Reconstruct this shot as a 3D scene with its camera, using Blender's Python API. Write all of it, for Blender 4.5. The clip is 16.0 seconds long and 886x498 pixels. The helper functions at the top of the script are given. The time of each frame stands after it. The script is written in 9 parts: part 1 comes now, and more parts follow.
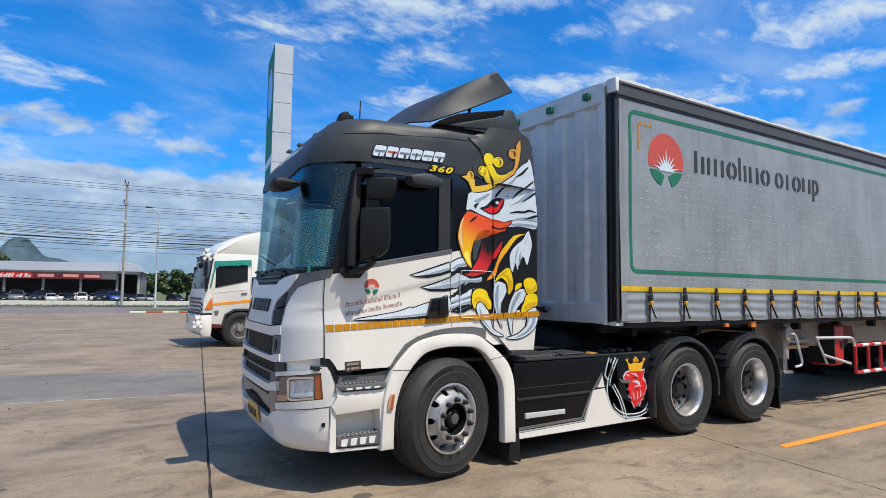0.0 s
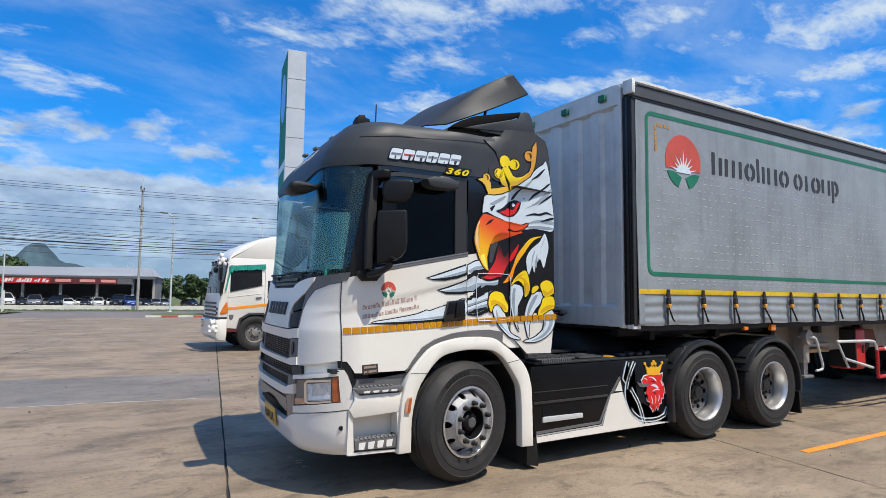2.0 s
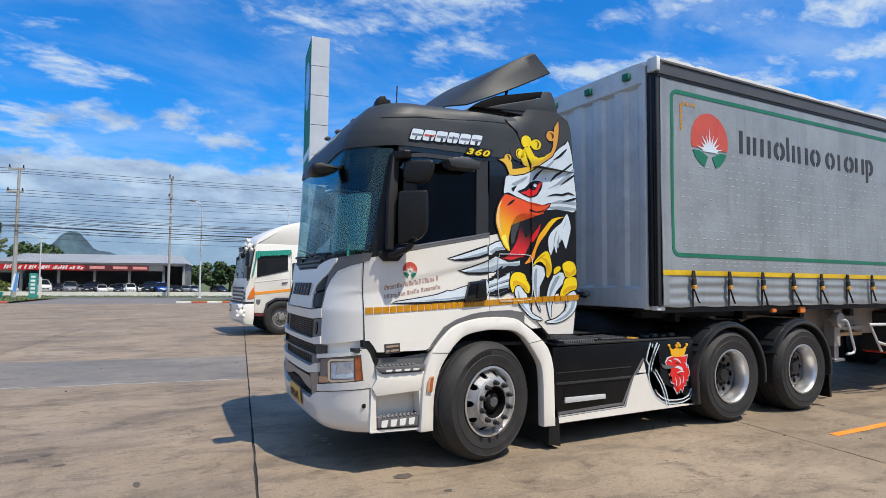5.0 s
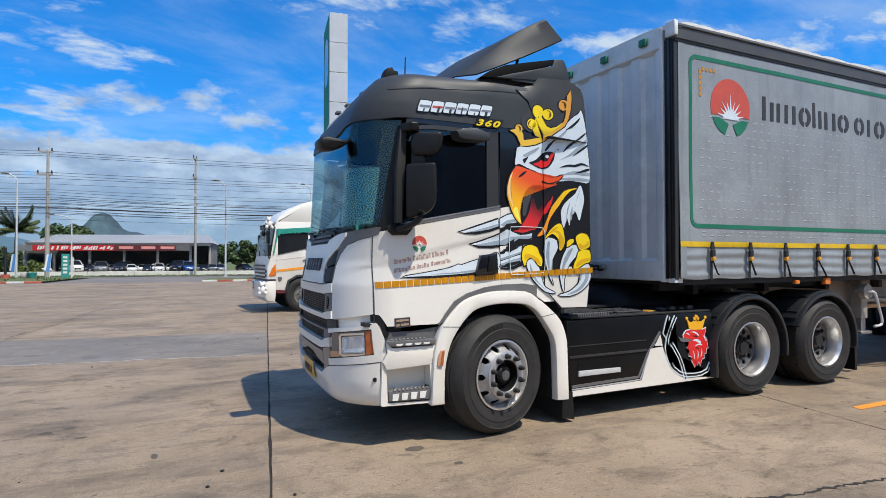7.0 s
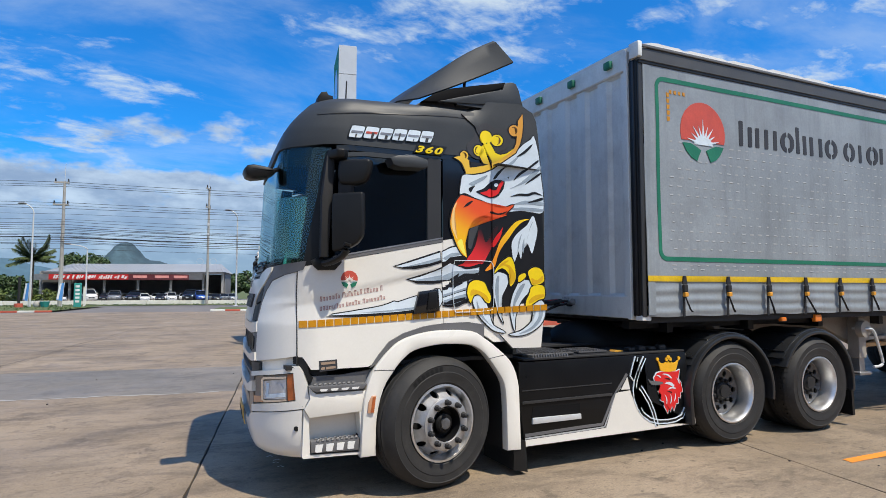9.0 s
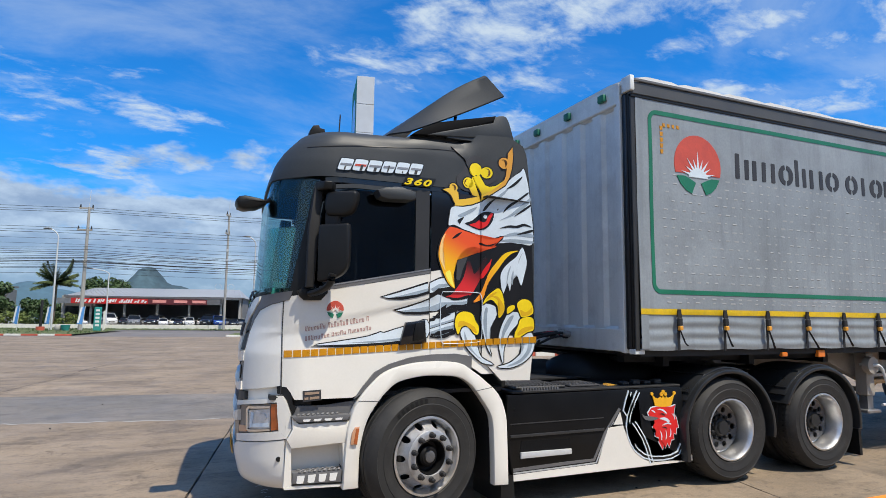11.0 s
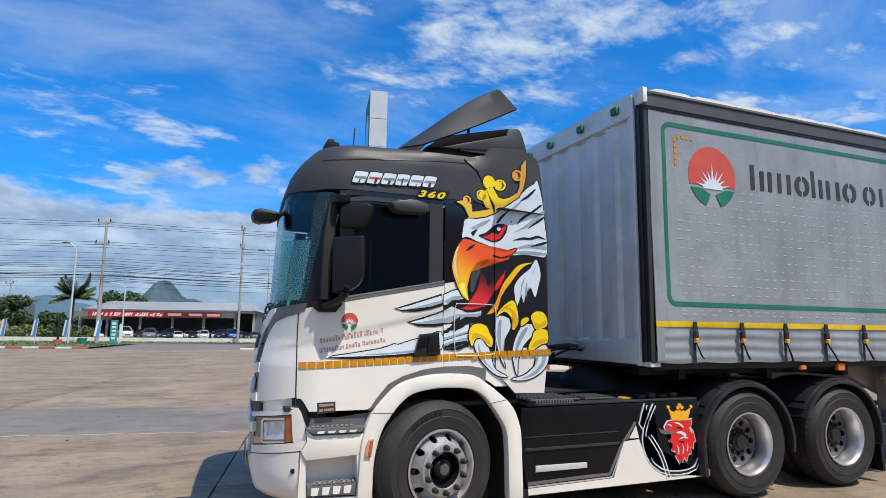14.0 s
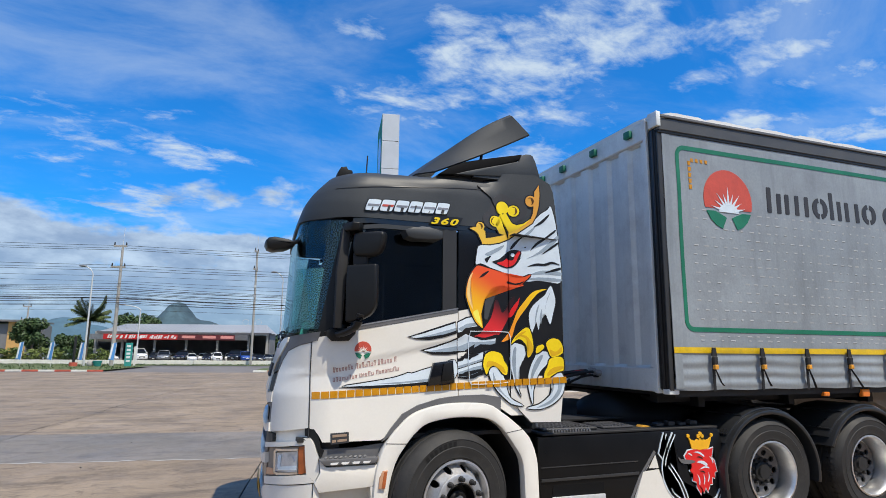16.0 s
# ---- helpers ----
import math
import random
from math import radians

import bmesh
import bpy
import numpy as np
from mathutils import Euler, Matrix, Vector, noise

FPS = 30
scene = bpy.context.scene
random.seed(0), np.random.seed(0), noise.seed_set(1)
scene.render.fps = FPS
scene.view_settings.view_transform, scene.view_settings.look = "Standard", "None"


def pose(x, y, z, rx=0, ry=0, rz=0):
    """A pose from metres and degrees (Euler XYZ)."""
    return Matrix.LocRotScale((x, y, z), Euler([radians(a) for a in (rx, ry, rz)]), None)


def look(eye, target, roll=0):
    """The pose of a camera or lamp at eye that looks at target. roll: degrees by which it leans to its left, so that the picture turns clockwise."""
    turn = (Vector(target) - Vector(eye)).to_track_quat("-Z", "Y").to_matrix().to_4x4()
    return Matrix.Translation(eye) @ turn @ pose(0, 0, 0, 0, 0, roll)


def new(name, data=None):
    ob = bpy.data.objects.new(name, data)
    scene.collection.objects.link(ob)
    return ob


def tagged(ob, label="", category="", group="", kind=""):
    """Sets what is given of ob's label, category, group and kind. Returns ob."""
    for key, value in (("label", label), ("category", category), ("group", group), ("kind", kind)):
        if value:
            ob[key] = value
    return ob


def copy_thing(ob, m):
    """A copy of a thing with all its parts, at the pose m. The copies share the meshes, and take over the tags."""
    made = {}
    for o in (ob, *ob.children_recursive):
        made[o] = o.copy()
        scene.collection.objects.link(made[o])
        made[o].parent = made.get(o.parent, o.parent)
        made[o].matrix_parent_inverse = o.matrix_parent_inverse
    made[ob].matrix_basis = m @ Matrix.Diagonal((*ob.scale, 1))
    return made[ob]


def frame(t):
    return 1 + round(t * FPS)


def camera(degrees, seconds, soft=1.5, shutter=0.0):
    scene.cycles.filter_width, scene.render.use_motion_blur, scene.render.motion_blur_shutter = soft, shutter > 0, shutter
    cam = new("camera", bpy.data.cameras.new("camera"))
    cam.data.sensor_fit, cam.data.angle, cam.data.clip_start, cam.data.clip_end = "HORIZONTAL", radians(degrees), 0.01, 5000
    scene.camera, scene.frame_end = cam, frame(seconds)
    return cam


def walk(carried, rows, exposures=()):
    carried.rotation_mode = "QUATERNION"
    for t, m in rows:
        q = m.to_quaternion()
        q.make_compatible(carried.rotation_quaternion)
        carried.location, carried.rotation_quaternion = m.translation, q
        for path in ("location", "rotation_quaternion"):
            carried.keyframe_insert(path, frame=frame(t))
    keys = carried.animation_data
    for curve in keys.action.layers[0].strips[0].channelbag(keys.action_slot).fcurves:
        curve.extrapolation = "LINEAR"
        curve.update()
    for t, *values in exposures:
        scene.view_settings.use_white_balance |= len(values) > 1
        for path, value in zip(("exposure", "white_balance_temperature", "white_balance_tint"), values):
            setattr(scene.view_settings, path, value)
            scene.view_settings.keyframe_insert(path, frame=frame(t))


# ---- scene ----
cam = camera(73.2, 16.0, soft=0.7)
PATH = [
    (0, (0.066, 0.028, 1.6), (1.128, 1.716, 1.745), 0.7),
    (0.5, (0.066, 0.048, 1.587), (1.113, 1.746, 1.736), 0.7),
    (1, (0.042, 0.055, 1.587), (1.077, 1.759, 1.741), 0.7),
    (1.5, (0.036, 0.055, 1.589), (1.066, 1.762, 1.746), 0.7),
    (2, (0.04, 0.061, 1.587), (1.067, 1.769, 1.746), 0.6),
    (2.5, (0.041, 0.053, 1.582), (1.06, 1.767, 1.739), 0.6),
    (3, (0.04, 0.06, 1.579), (1.047, 1.781, 1.732), 0.4),
    (3.5, (0.039, 0.054, 1.579), (1.037, 1.779, 1.737), 0.4),
    (6, (0.085, 0.038, 1.509), (1.014, 1.808, 1.568), 0.3),
    (6.5, (0.104, 0.037, 1.515), (1.019, 1.815, 1.553), 0.1),
    (7, (0.185, 0.034, 1.51), (1.076, 1.824, 1.545), -0.1),
    (7.5, (0.37, 0.115, 1.506), (1.25, 1.91, 1.551), -0.2),
    (8, (0.59, 0.17, 1.532), (1.465, 1.968, 1.6), -0.2),
    (8.5, (0.802, 0.119, 1.55), (1.67, 1.919, 1.647), -0.1),
    (9, (0.945, 0.092, 1.57), (1.781, 1.904, 1.702), -0.0),
    (9.2, (0.998, 0.115, 1.569), (1.813, 1.936, 1.708), -0.0),
    (11.5, (1.171, -0.059, 1.614), (1.943, 1.771, 1.85), 0.7),
    (12, (1.182, -0.048, 1.624), (1.943, 1.786, 1.863), 0.7),
    (12.5, (1.184, -0.022, 1.611), (1.941, 1.814, 1.845), 0.8),
    (13, (1.175, -0.021, 1.597), (1.933, 1.815, 1.829), 0.8),
    (13.5, (1.181, -0.026, 1.596), (1.928, 1.812, 1.848), 0.7),
    (14, (1.15, -0.048, 1.588), (1.884, 1.794, 1.855), 0.7),
    (14.5, (1.153, -0.029, 1.595), (1.876, 1.815, 1.875), 0.6),
    (15, (1.146, -0.017, 1.627), (1.86, 1.828, 1.922), 0.6),
    (15.5, (1.151, -0.016, 1.631), (1.849, 1.831, 1.95), 0.5),
    (16, (1.148, -0.026, 1.646), (1.839, 1.821, 1.98), 0.5),
]
walk(cam, [(t, look(eye, target, roll)) for t, eye, target, roll in PATH])

# ---- world, sun, exposure ----
scene.view_settings.exposure = 0.0
SUN = Vector((0.54, -1.19, 2.5)).normalized()
sun = new("sun", bpy.data.lights.new("sun", "SUN"))
sun.data.energy, sun.data.angle, sun.data.color = 4.85, radians(0.55), (1.0, 0.91, 0.76)
sun.matrix_basis = look(SUN * 60, (0, 0, 0))


CLOUDS = [(0.5, 1.52, 0.38, 0.26, -35, 0.4), (0.68, 1.28, 0.49, 0.27, -48, 0.5), (0.8, 1.08, 0.29, 0.19, -60, 0.46), (0.93, 1.5, 0.32, 0.16, -30, 0.4), (1, 1.03, 0.29, 0.14, -60, 0.44),
          (1.1, 0.88, 0.32, 0.11, -60, 0.44), (1.22, 1.03, 0.29, 0.11, -55, 0.44), (1.42, 0.98, 0.26, 0.11, -55, 0.44), (1.56, 0.74, 0.43, 0.22, -60, 0.46), (1.36, 1.36, 0.46, 0.14, -42, 0.48),
          (1.72, 1.18, 0.52, 0.14, -52, 0.48), (1.8, 0.86, 0.43, 0.14, -62, 0.48), (0.98, 1.78, 0.23, 0.14, -30, 0.44), (0.3, 1.28, 0.12, 0.08, -20, 0.46), (0.46, 1.22, 0.13, 0.1, -30, 0.52),
          (-0.12, 2.12, 0.23, 0.16, 0, 0.52), (-0.42, 2.05, 0.43, 0.48, 10, 0.26), (-0.3, 2.6, 0.32, 0.26, 0, 0.5)]


def make_sky():
    w = bpy.data.worlds.new("sky")
    scene.world = w
    w.use_nodes = True
    nt = w.node_tree
    nt.nodes.clear()
    N, L = nt.nodes.new, nt.links.new

    def math_node(op, a, b=None, c=None):
        n = N("ShaderNodeMath")
        n.operation = op
        for i, v in enumerate((a, b, c)):
            if v is None:
                continue
            if isinstance(v, (int, float)):
                n.inputs[i].default_value = v
            else:
                L(v, n.inputs[i])
        return n.outputs[0]

    def ramp(value, lo, hi):
        n = N("ShaderNodeMapRange")
        n.interpolation_type = "SMOOTHSTEP"
        n.inputs[1].default_value, n.inputs[2].default_value = lo, hi
        L(value, n.inputs[0])
        return n.outputs[0]

    def fbm(vec, scale, detail, rough, dist=0.0):
        n = N("ShaderNodeTexNoise")
        n.inputs["Scale"].default_value, n.inputs["Detail"].default_value = scale, detail
        n.inputs["Roughness"].default_value, n.inputs["Distortion"].default_value = rough, dist
        L(vec, n.inputs["Vector"])
        return n.outputs["Fac"]

    sky = N("ShaderNodeTexSky")
    sky.sky_type, sky.sun_disc = "NISHITA", False
    sky.sun_elevation, sky.sun_rotation = math.asin(SUN.z), math.atan2(SUN.x, SUN.y)
    sky.air_density, sky.dust_density, sky.ozone_density = 1.0, 0.35, 3.0
    tex = N("ShaderNodeTexCoord")
    sep = N("ShaderNodeSeparateXYZ")
    L(tex.outputs["Generated"], sep.inputs[0])
    x, y, z = sep.outputs
    # high clouds on a flat layer overhead
    lift = math_node("ADD", math_node("MAXIMUM", z, 0.0), 0.16)
    comb = N("ShaderNodeCombineXYZ")
    L(math_node("DIVIDE", x, lift), comb.inputs[0])
    L(math_node("DIVIDE", y, lift), comb.inputs[1])
    comb.inputs[2].default_value = 3.7
    streak = N("ShaderNodeMapping")
    streak.inputs["Rotation"].default_value = (0, 0, radians(-35))
    streak.inputs["Scale"].default_value = (0.85, 1.25, 1)
    streak.inputs["Location"].default_value = (1.9, 0.7, 0)
    L(comb.outputs[0], streak.inputs[0])
    big = fbm(streak.outputs[0], 0.95, 2, 0.5)
    fine = fbm(streak.outputs[0], 7.5, 10, 0.62, 0.25)
    # patches of broken cloud: centre on the layer, half length, half width, turn, thickness
    field = None
    for cx, cy, rx, ry, turn, amount in CLOUDS:
        k = N("ShaderNodeMapping")
        k.vector_type = "TEXTURE"
        k.inputs["Location"].default_value, k.inputs["Rotation"].default_value, k.inputs["Scale"].default_value = (cx, cy, 3.7), (0, 0, radians(turn)), (rx, ry, 1)
        L(comb.outputs[0], k.inputs[0])
        d = N("ShaderNodeVectorMath")
        d.operation = "LENGTH"
        L(k.outputs[0], d.inputs[0])
        b = math_node("MULTIPLY", math_node("SUBTRACT", 1.0, ramp(d.outputs["Value"], 0.1, 1.25)), amount)
        field = b if field is None else math_node("MAXIMUM", field, b)
    ahead = math_node("ADD", math_node("MULTIPLY", x, 0.5), math_node("MULTIPLY", y, 0.86))
    aside = math_node("MULTIPLY", math_node("SUBTRACT", 1.0, ramp(ahead, 0.25, 0.6)), math_node("SUBTRACT", math_node("MULTIPLY", big, 0.75), 0.09))
    behind = math_node("MULTIPLY", math_node("MAXIMUM", math_node("MULTIPLY", y, -1.0), 0.0), 0.3)
    puff = ramp(math_node("ADD", math_node("MULTIPLY", fine, 1.4), math_node("ADD", math_node("MAXIMUM", field, aside), behind)), 0.90, 1.44)
    veil = math_node("MULTIPLY", ramp(fbm(streak.outputs[0], 1.7, 8, 0.62, 0.5), 0.38, 0.76), 0.36)
    # heaped clouds low over the horizon
    low = N("ShaderNodeCombineXYZ")
    L(math_node("MULTIPLY", math_node("ARCTAN2", x, y), 3.2), low.inputs[0])
    L(math_node("MULTIPLY", z, 7.5), low.inputs[1])
    low.inputs[2].default_value = 1.3
    bank = math_node("ADD", math_node("MULTIPLY", math_node("SUBTRACT", fbm(low.outputs[0], 2.6, 9, 0.52), 0.5), 0.34), 0.222)
    heap = ramp(math_node("SUBTRACT", bank, z), -0.004, 0.05)

    cover = math_node("MINIMUM", math_node("MAXIMUM", math_node("MAXIMUM", puff, veil), math_node("MULTIPLY", heap, 0.88)), 0.92)
    shade = N("ShaderNodeMix")
    shade.data_type = "RGBA"
    shade.inputs[6].default_value, shade.inputs[7].default_value = (0.40, 0.51, 0.69, 1), (0.82, 0.97, 1.12, 1)
    L(math_node("MAXIMUM", ramp(math_node("ADD", fbm(low.outputs[0], 3.0, 8, 0.62), math_node("MULTIPLY", math_node("SUBTRACT", z, 0.12), 1.1)), 0.34, 0.74), ramp(z, 0.22, 0.3)), shade.inputs[0])
    tint = N("ShaderNodeMix")
    tint.data_type, tint.blend_type = "RGBA", "MULTIPLY"
    tint.inputs[0].default_value = 1.0
    tint.inputs[7].default_value = (0.13, 0.87, 1.56, 1)
    L(sky.outputs[0], tint.inputs[6])
    back = N("ShaderNodeBackground")
    back.inputs[1].default_value = 0.122
    L(tint.outputs[2], back.inputs[0])
    cloud = N("ShaderNodeBackground")
    cloud.inputs[1].default_value = 0.77
    L(shade.outputs[2], cloud.inputs[0])
    mix = N("ShaderNodeMixShader")
    L(cover, mix.inputs[0])
    L(back.outputs[0], mix.inputs[1])
    L(cloud.outputs[0], mix.inputs[2])
    out = N("ShaderNodeOutputWorld")
    L(mix.outputs[0], out.inputs[0])


make_sky()


# ---- materials ----
def mat(name, color, rough=0.5, metal=0.0, vary=0.12, size=3.0, bump=0.0, fine=60.0, coat=0.0, dirt=None, dirt_amount=0.0, spread=0.0, spec=0.5, streak=0.0):
    """A surface with broad and fine variation of its colour, gloss and relief; dirt: a colour that lies over it in patches; spread: change from piece to piece."""
    m = bpy.data.materials.new(name)
    m.use_nodes = True
    nt = m.node_tree
    N, L = nt.nodes.new, nt.links.new
    p = nt.nodes["Principled BSDF"]
    p.inputs["Metallic"].default_value = metal
    p.inputs["Specular IOR Level"].default_value = spec
    p.inputs["Coat Weight"].default_value = coat
    p.inputs["Coat Roughness"].default_value = 0.04
    tex = N("ShaderNodeTexCoord")

    def fbm(scale, detail, rough_=0.6):
        n = N("ShaderNodeTexNoise")
        n.inputs["Scale"].default_value, n.inputs["Detail"].default_value, n.inputs["Roughness"].default_value = scale, detail, rough_
        L(tex.outputs["Object"], n.inputs["Vector"])
        return n.outputs["Fac"]

    def mapped(value, a, b, lo, hi):
        n = N("ShaderNodeMapRange")
        for i, v in enumerate((a, b, lo, hi)):
            n.inputs[i + 1].default_value = v
        L(value, n.inputs[0])
        return n.outputs[0]

    broad, grain = fbm(size, 5), fbm(fine, 3)
    val = N("ShaderNodeMath")
    val.operation = "MULTIPLY"
    L(mapped(broad, 0.3, 0.7, 1 - vary, 1 + vary), val.inputs[0])
    L(mapped(grain, 0.3, 0.7, 1 - vary * 0.5, 1 + vary * 0.5), val.inputs[1])
    scale = val.outputs[0]
    if spread:
        info = N("ShaderNodeObjectInfo")
        more = N("ShaderNodeMath")
        more.operation = "MULTIPLY"
        L(scale, more.inputs[0])
        L(mapped(info.outputs["Random"], 0, 1, 1 - spread, 1 + spread), more.inputs[1])
        scale = more.outputs[0]
    mul = N("ShaderNodeVectorMath")
    mul.operation = "SCALE"
    mul.inputs[0].default_value = color
    L(scale, mul.inputs["Scale"])
    col = mul.outputs[0]
    if dirt:
        mix = N("ShaderNodeMix")
        mix.data_type = "RGBA"
        L(mapped(fbm(size * 1.7, 7, 0.68), 0.5, 0.72, 0, dirt_amount), mix.inputs[0])
        L(col, mix.inputs[6])
        mix.inputs[7].default_value = (*dirt, 1)
        col = mix.outputs[2]
    if streak:
        k = N("ShaderNodeMapping")
        k.inputs["Scale"].default_value = (3.2, 3.2, 0.3)
        L(tex.outputs["Object"], k.inputs[0])
        n = N("ShaderNodeTexNoise")
        n.inputs["Scale"].default_value, n.inputs["Detail"].default_value, n.inputs["Roughness"].default_value = 1.6, 8, 0.7
        L(k.outputs[0], n.inputs["Vector"])
        run = N("ShaderNodeMix")
        run.data_type = "RGBA"
        L(mapped(n.outputs["Fac"], 0.5, 0.72, 0, streak), run.inputs[0])
        L(col, run.inputs[6])
        run.inputs[7].default_value = (*(c * 0.45 for c in color), 1)
        col = run.outputs[2]
    L(col, p.inputs["Base Color"])
    L(mapped(broad, 0.3, 0.7, max(0.02, rough * 0.88), min(1, rough * 1.12)), p.inputs["Roughness"])
    if bump:
        b = N("ShaderNodeBump")
        b.inputs["Strength"].default_value, b.inputs["Distance"].default_value = 0.6, bump
        L(grain, b.inputs["Height"])
        L(b.outputs[0], p.inputs["Normal"])
    return m


def blend(name, c0, c1, p0, p1):
    """A print that runs from one colour at p0 to another at p1 (x and z on the truck's side)."""
    m = mat(name, c0, 0.34, vary=0.05, size=7)
    nt = m.node_tree
    N, L = nt.nodes.new, nt.links.new
    tex, dot, ramp, mix = N("ShaderNodeTexCoord"), N("ShaderNodeVectorMath"), N("ShaderNodeMapRange"), N("ShaderNodeMix")
    d = Vector((p1[0] - p0[0], 0, p1[1] - p0[1]))
    dot.operation = "DOT_PRODUCT"
    dot.inputs[1].default_value = d / d.length_squared
    L(tex.outputs["Object"], dot.inputs[0])
    a = Vector((p0[0], 0, p0[1])).dot(d) / d.length_squared
    ramp.interpolation_type = "SMOOTHSTEP"
    ramp.inputs[1].default_value, ramp.inputs[2].default_value = a, a + 1
    L(dot.outputs["Value"], ramp.inputs[0])
    mix.data_type = "RGBA"
    mix.inputs[6].default_value, mix.inputs[7].default_value = (*c0, 1), (*c1, 1)
    L(ramp.outputs[0], mix.inputs[0])
    L(mix.outputs[2], nt.nodes["Principled BSDF"].inputs["Base Color"])
    return m


def concrete(name, base, stain, worn):
    """Old yard concrete: broad tone, long smears of oil and tyre dirt, worn pale patches, grain and specks."""
    m = bpy.data.materials.new(name)
    m.use_nodes = True
    nt = m.node_tree
    N, L = nt.nodes.new, nt.links.new
    p = nt.nodes["Principled BSDF"]
    tex = N("ShaderNodeTexCoord")

    def fbm(scale, detail, rough, stretch=(1, 1, 1), turn=0.0, dist=0.0):
        k = N("ShaderNodeMapping")
        k.inputs["Scale"].default_value, k.inputs["Rotation"].default_value = stretch, (0, 0, radians(turn))
        L(tex.outputs["Object"], k.inputs[0])
        n = N("ShaderNodeTexNoise")
        n.inputs["Scale"].default_value, n.inputs["Detail"].default_value = scale, detail
        n.inputs["Roughness"].default_value, n.inputs["Distortion"].default_value = rough, dist
        L(k.outputs[0], n.inputs["Vector"])
        return n.outputs["Fac"]

    def mapped(value, a, b, lo, hi):
        n = N("ShaderNodeMapRange")
        for i, v in enumerate((a, b, lo, hi)):
            n.inputs[i + 1].default_value = v
        L(value, n.inputs[0])
        return n.outputs[0]

    def over(fac, under, color):
        n = N("ShaderNodeMix")
        n.data_type = "RGBA"
        L(fac, n.inputs[0])
        if isinstance(under, tuple):
            n.inputs[6].default_value = (*under, 1)
        else:
            L(under, n.inputs[6])
        n.inputs[7].default_value = (*color, 1)
        return n.outputs[2]

    col = over(mapped(fbm(0.45, 6, 0.6), 0.42, 0.68, 0, 0.85), base, worn)
    col = over(mapped(fbm(0.5, 8, 0.66, (1, 2.6, 1), 10, 0.6), 0.50, 0.72, 0, 0.8), col, stain)
    col = over(mapped(fbm(0.9, 8, 0.7, (2.4, 0.7, 1), 12, 0.4), 0.55, 0.75, 0, 0.55), col, stain)
    col = over(mapped(fbm(1.6, 8, 0.72, (1.0, 2.0, 1), 8, 0.8), 0.50, 0.66, 0, 0.6), col, stain)
    col = over(mapped(fbm(3.5, 6, 0.7), 0.55, 0.72, 0, 0.55), col, worn)
    col = over(mapped(fbm(7.0, 5, 0.6), 0.66, 0.72, 0, 0.7), col, tuple(c * 0.6 for c in stain))
    col = over(mapped(fbm(13, 6, 0.75, (1, 1.6, 1), 20), 0.555, 0.63, 0, 0.5), col, stain)
    col = over(mapped(fbm(19, 6, 0.72), 0.60, 0.66, 0, 0.55), col, tuple(c * 1.12 for c in worn))
    col = over(mapped(fbm(2.2, 9, 0.78, (1, 1.3, 1), 50, 0.5), 0.57, 0.62, 0, 0.5), col, tuple(c * 0.8 for c in stain))
    grain = fbm(70, 4, 0.7)
    val = N("ShaderNodeVectorMath")
    val.operation = "SCALE"
    L(col, val.inputs[0])
    info = N("ShaderNodeObjectInfo")
    mul = N("ShaderNodeMath")
    mul.operation = "MULTIPLY"
    L(mapped(grain, 0.3, 0.7, 0.74, 1.26), mul.inputs[0])
    L(mapped(info.outputs["Random"], 0, 1, 0.92, 1.06), mul.inputs[1])
    L(mul.outputs[0], val.inputs["Scale"])
    L(val.outputs[0], p.inputs["Base Color"])
    L(mapped(fbm(0.8, 6, 0.6), 0.35, 0.7, 0.62, 0.9), p.inputs["Roughness"])
    b = N("ShaderNodeBump")
    b.inputs["Strength"].default_value, b.inputs["Distance"].default_value = 0.7, 0.004
    L(grain, b.inputs["Height"])
    L(b.outputs[0], p.inputs["Normal"])
    return m


def glass(name, tint, gloss=(1, 1, 1), base=0.04, veil=0.0):
    """A tinted pane: it lets light through and mirrors at a slant; veil: the share of a dull film on it."""
    m = bpy.data.materials.new(name)
    m.use_nodes = True
    nt = m.node_tree
    nt.nodes.clear()
    N, L = nt.nodes.new, nt.links.new
    t, g, f, mix, out = N("ShaderNodeBsdfTransparent"), N("ShaderNodeBsdfGlossy"), N("ShaderNodeLayerWeight"), N("ShaderNodeMixShader"), N("ShaderNodeOutputMaterial")
    t.inputs[0].default_value = (*tint, 1)
    g.inputs[0].default_value = (*gloss, 1)
    g.inputs["Roughness"].default_value = 0.015
    power, share = N("ShaderNodeMath"), N("ShaderNodeMath")
    power.operation, power.inputs[1].default_value = "POWER", 5.4
    f.inputs["Blend"].default_value = 0.5
    L(f.outputs["Facing"], power.inputs[0])
    share.operation, share.inputs[1].default_value, share.inputs[2].default_value = "MULTIPLY_ADD", 0.9, base
    L(power.outputs[0], share.inputs[0])
    body = t.outputs[0]
    if veil:
        d, both_ = N("ShaderNodeBsdfDiffuse"), N("ShaderNodeMixShader")
        d.inputs[0].default_value = (*tint, 1)
        both_.inputs[0].default_value = veil
        L(t.outputs[0], both_.inputs[1])
        L(d.outputs[0], both_.inputs[2])
        body = both_.outputs[0]
    L(share.outputs[0], mix.inputs[0])
    L(body, mix.inputs[1])
    L(g.outputs[0], mix.inputs[2])
    L(mix.outputs[0], out.inputs[0])
    return m


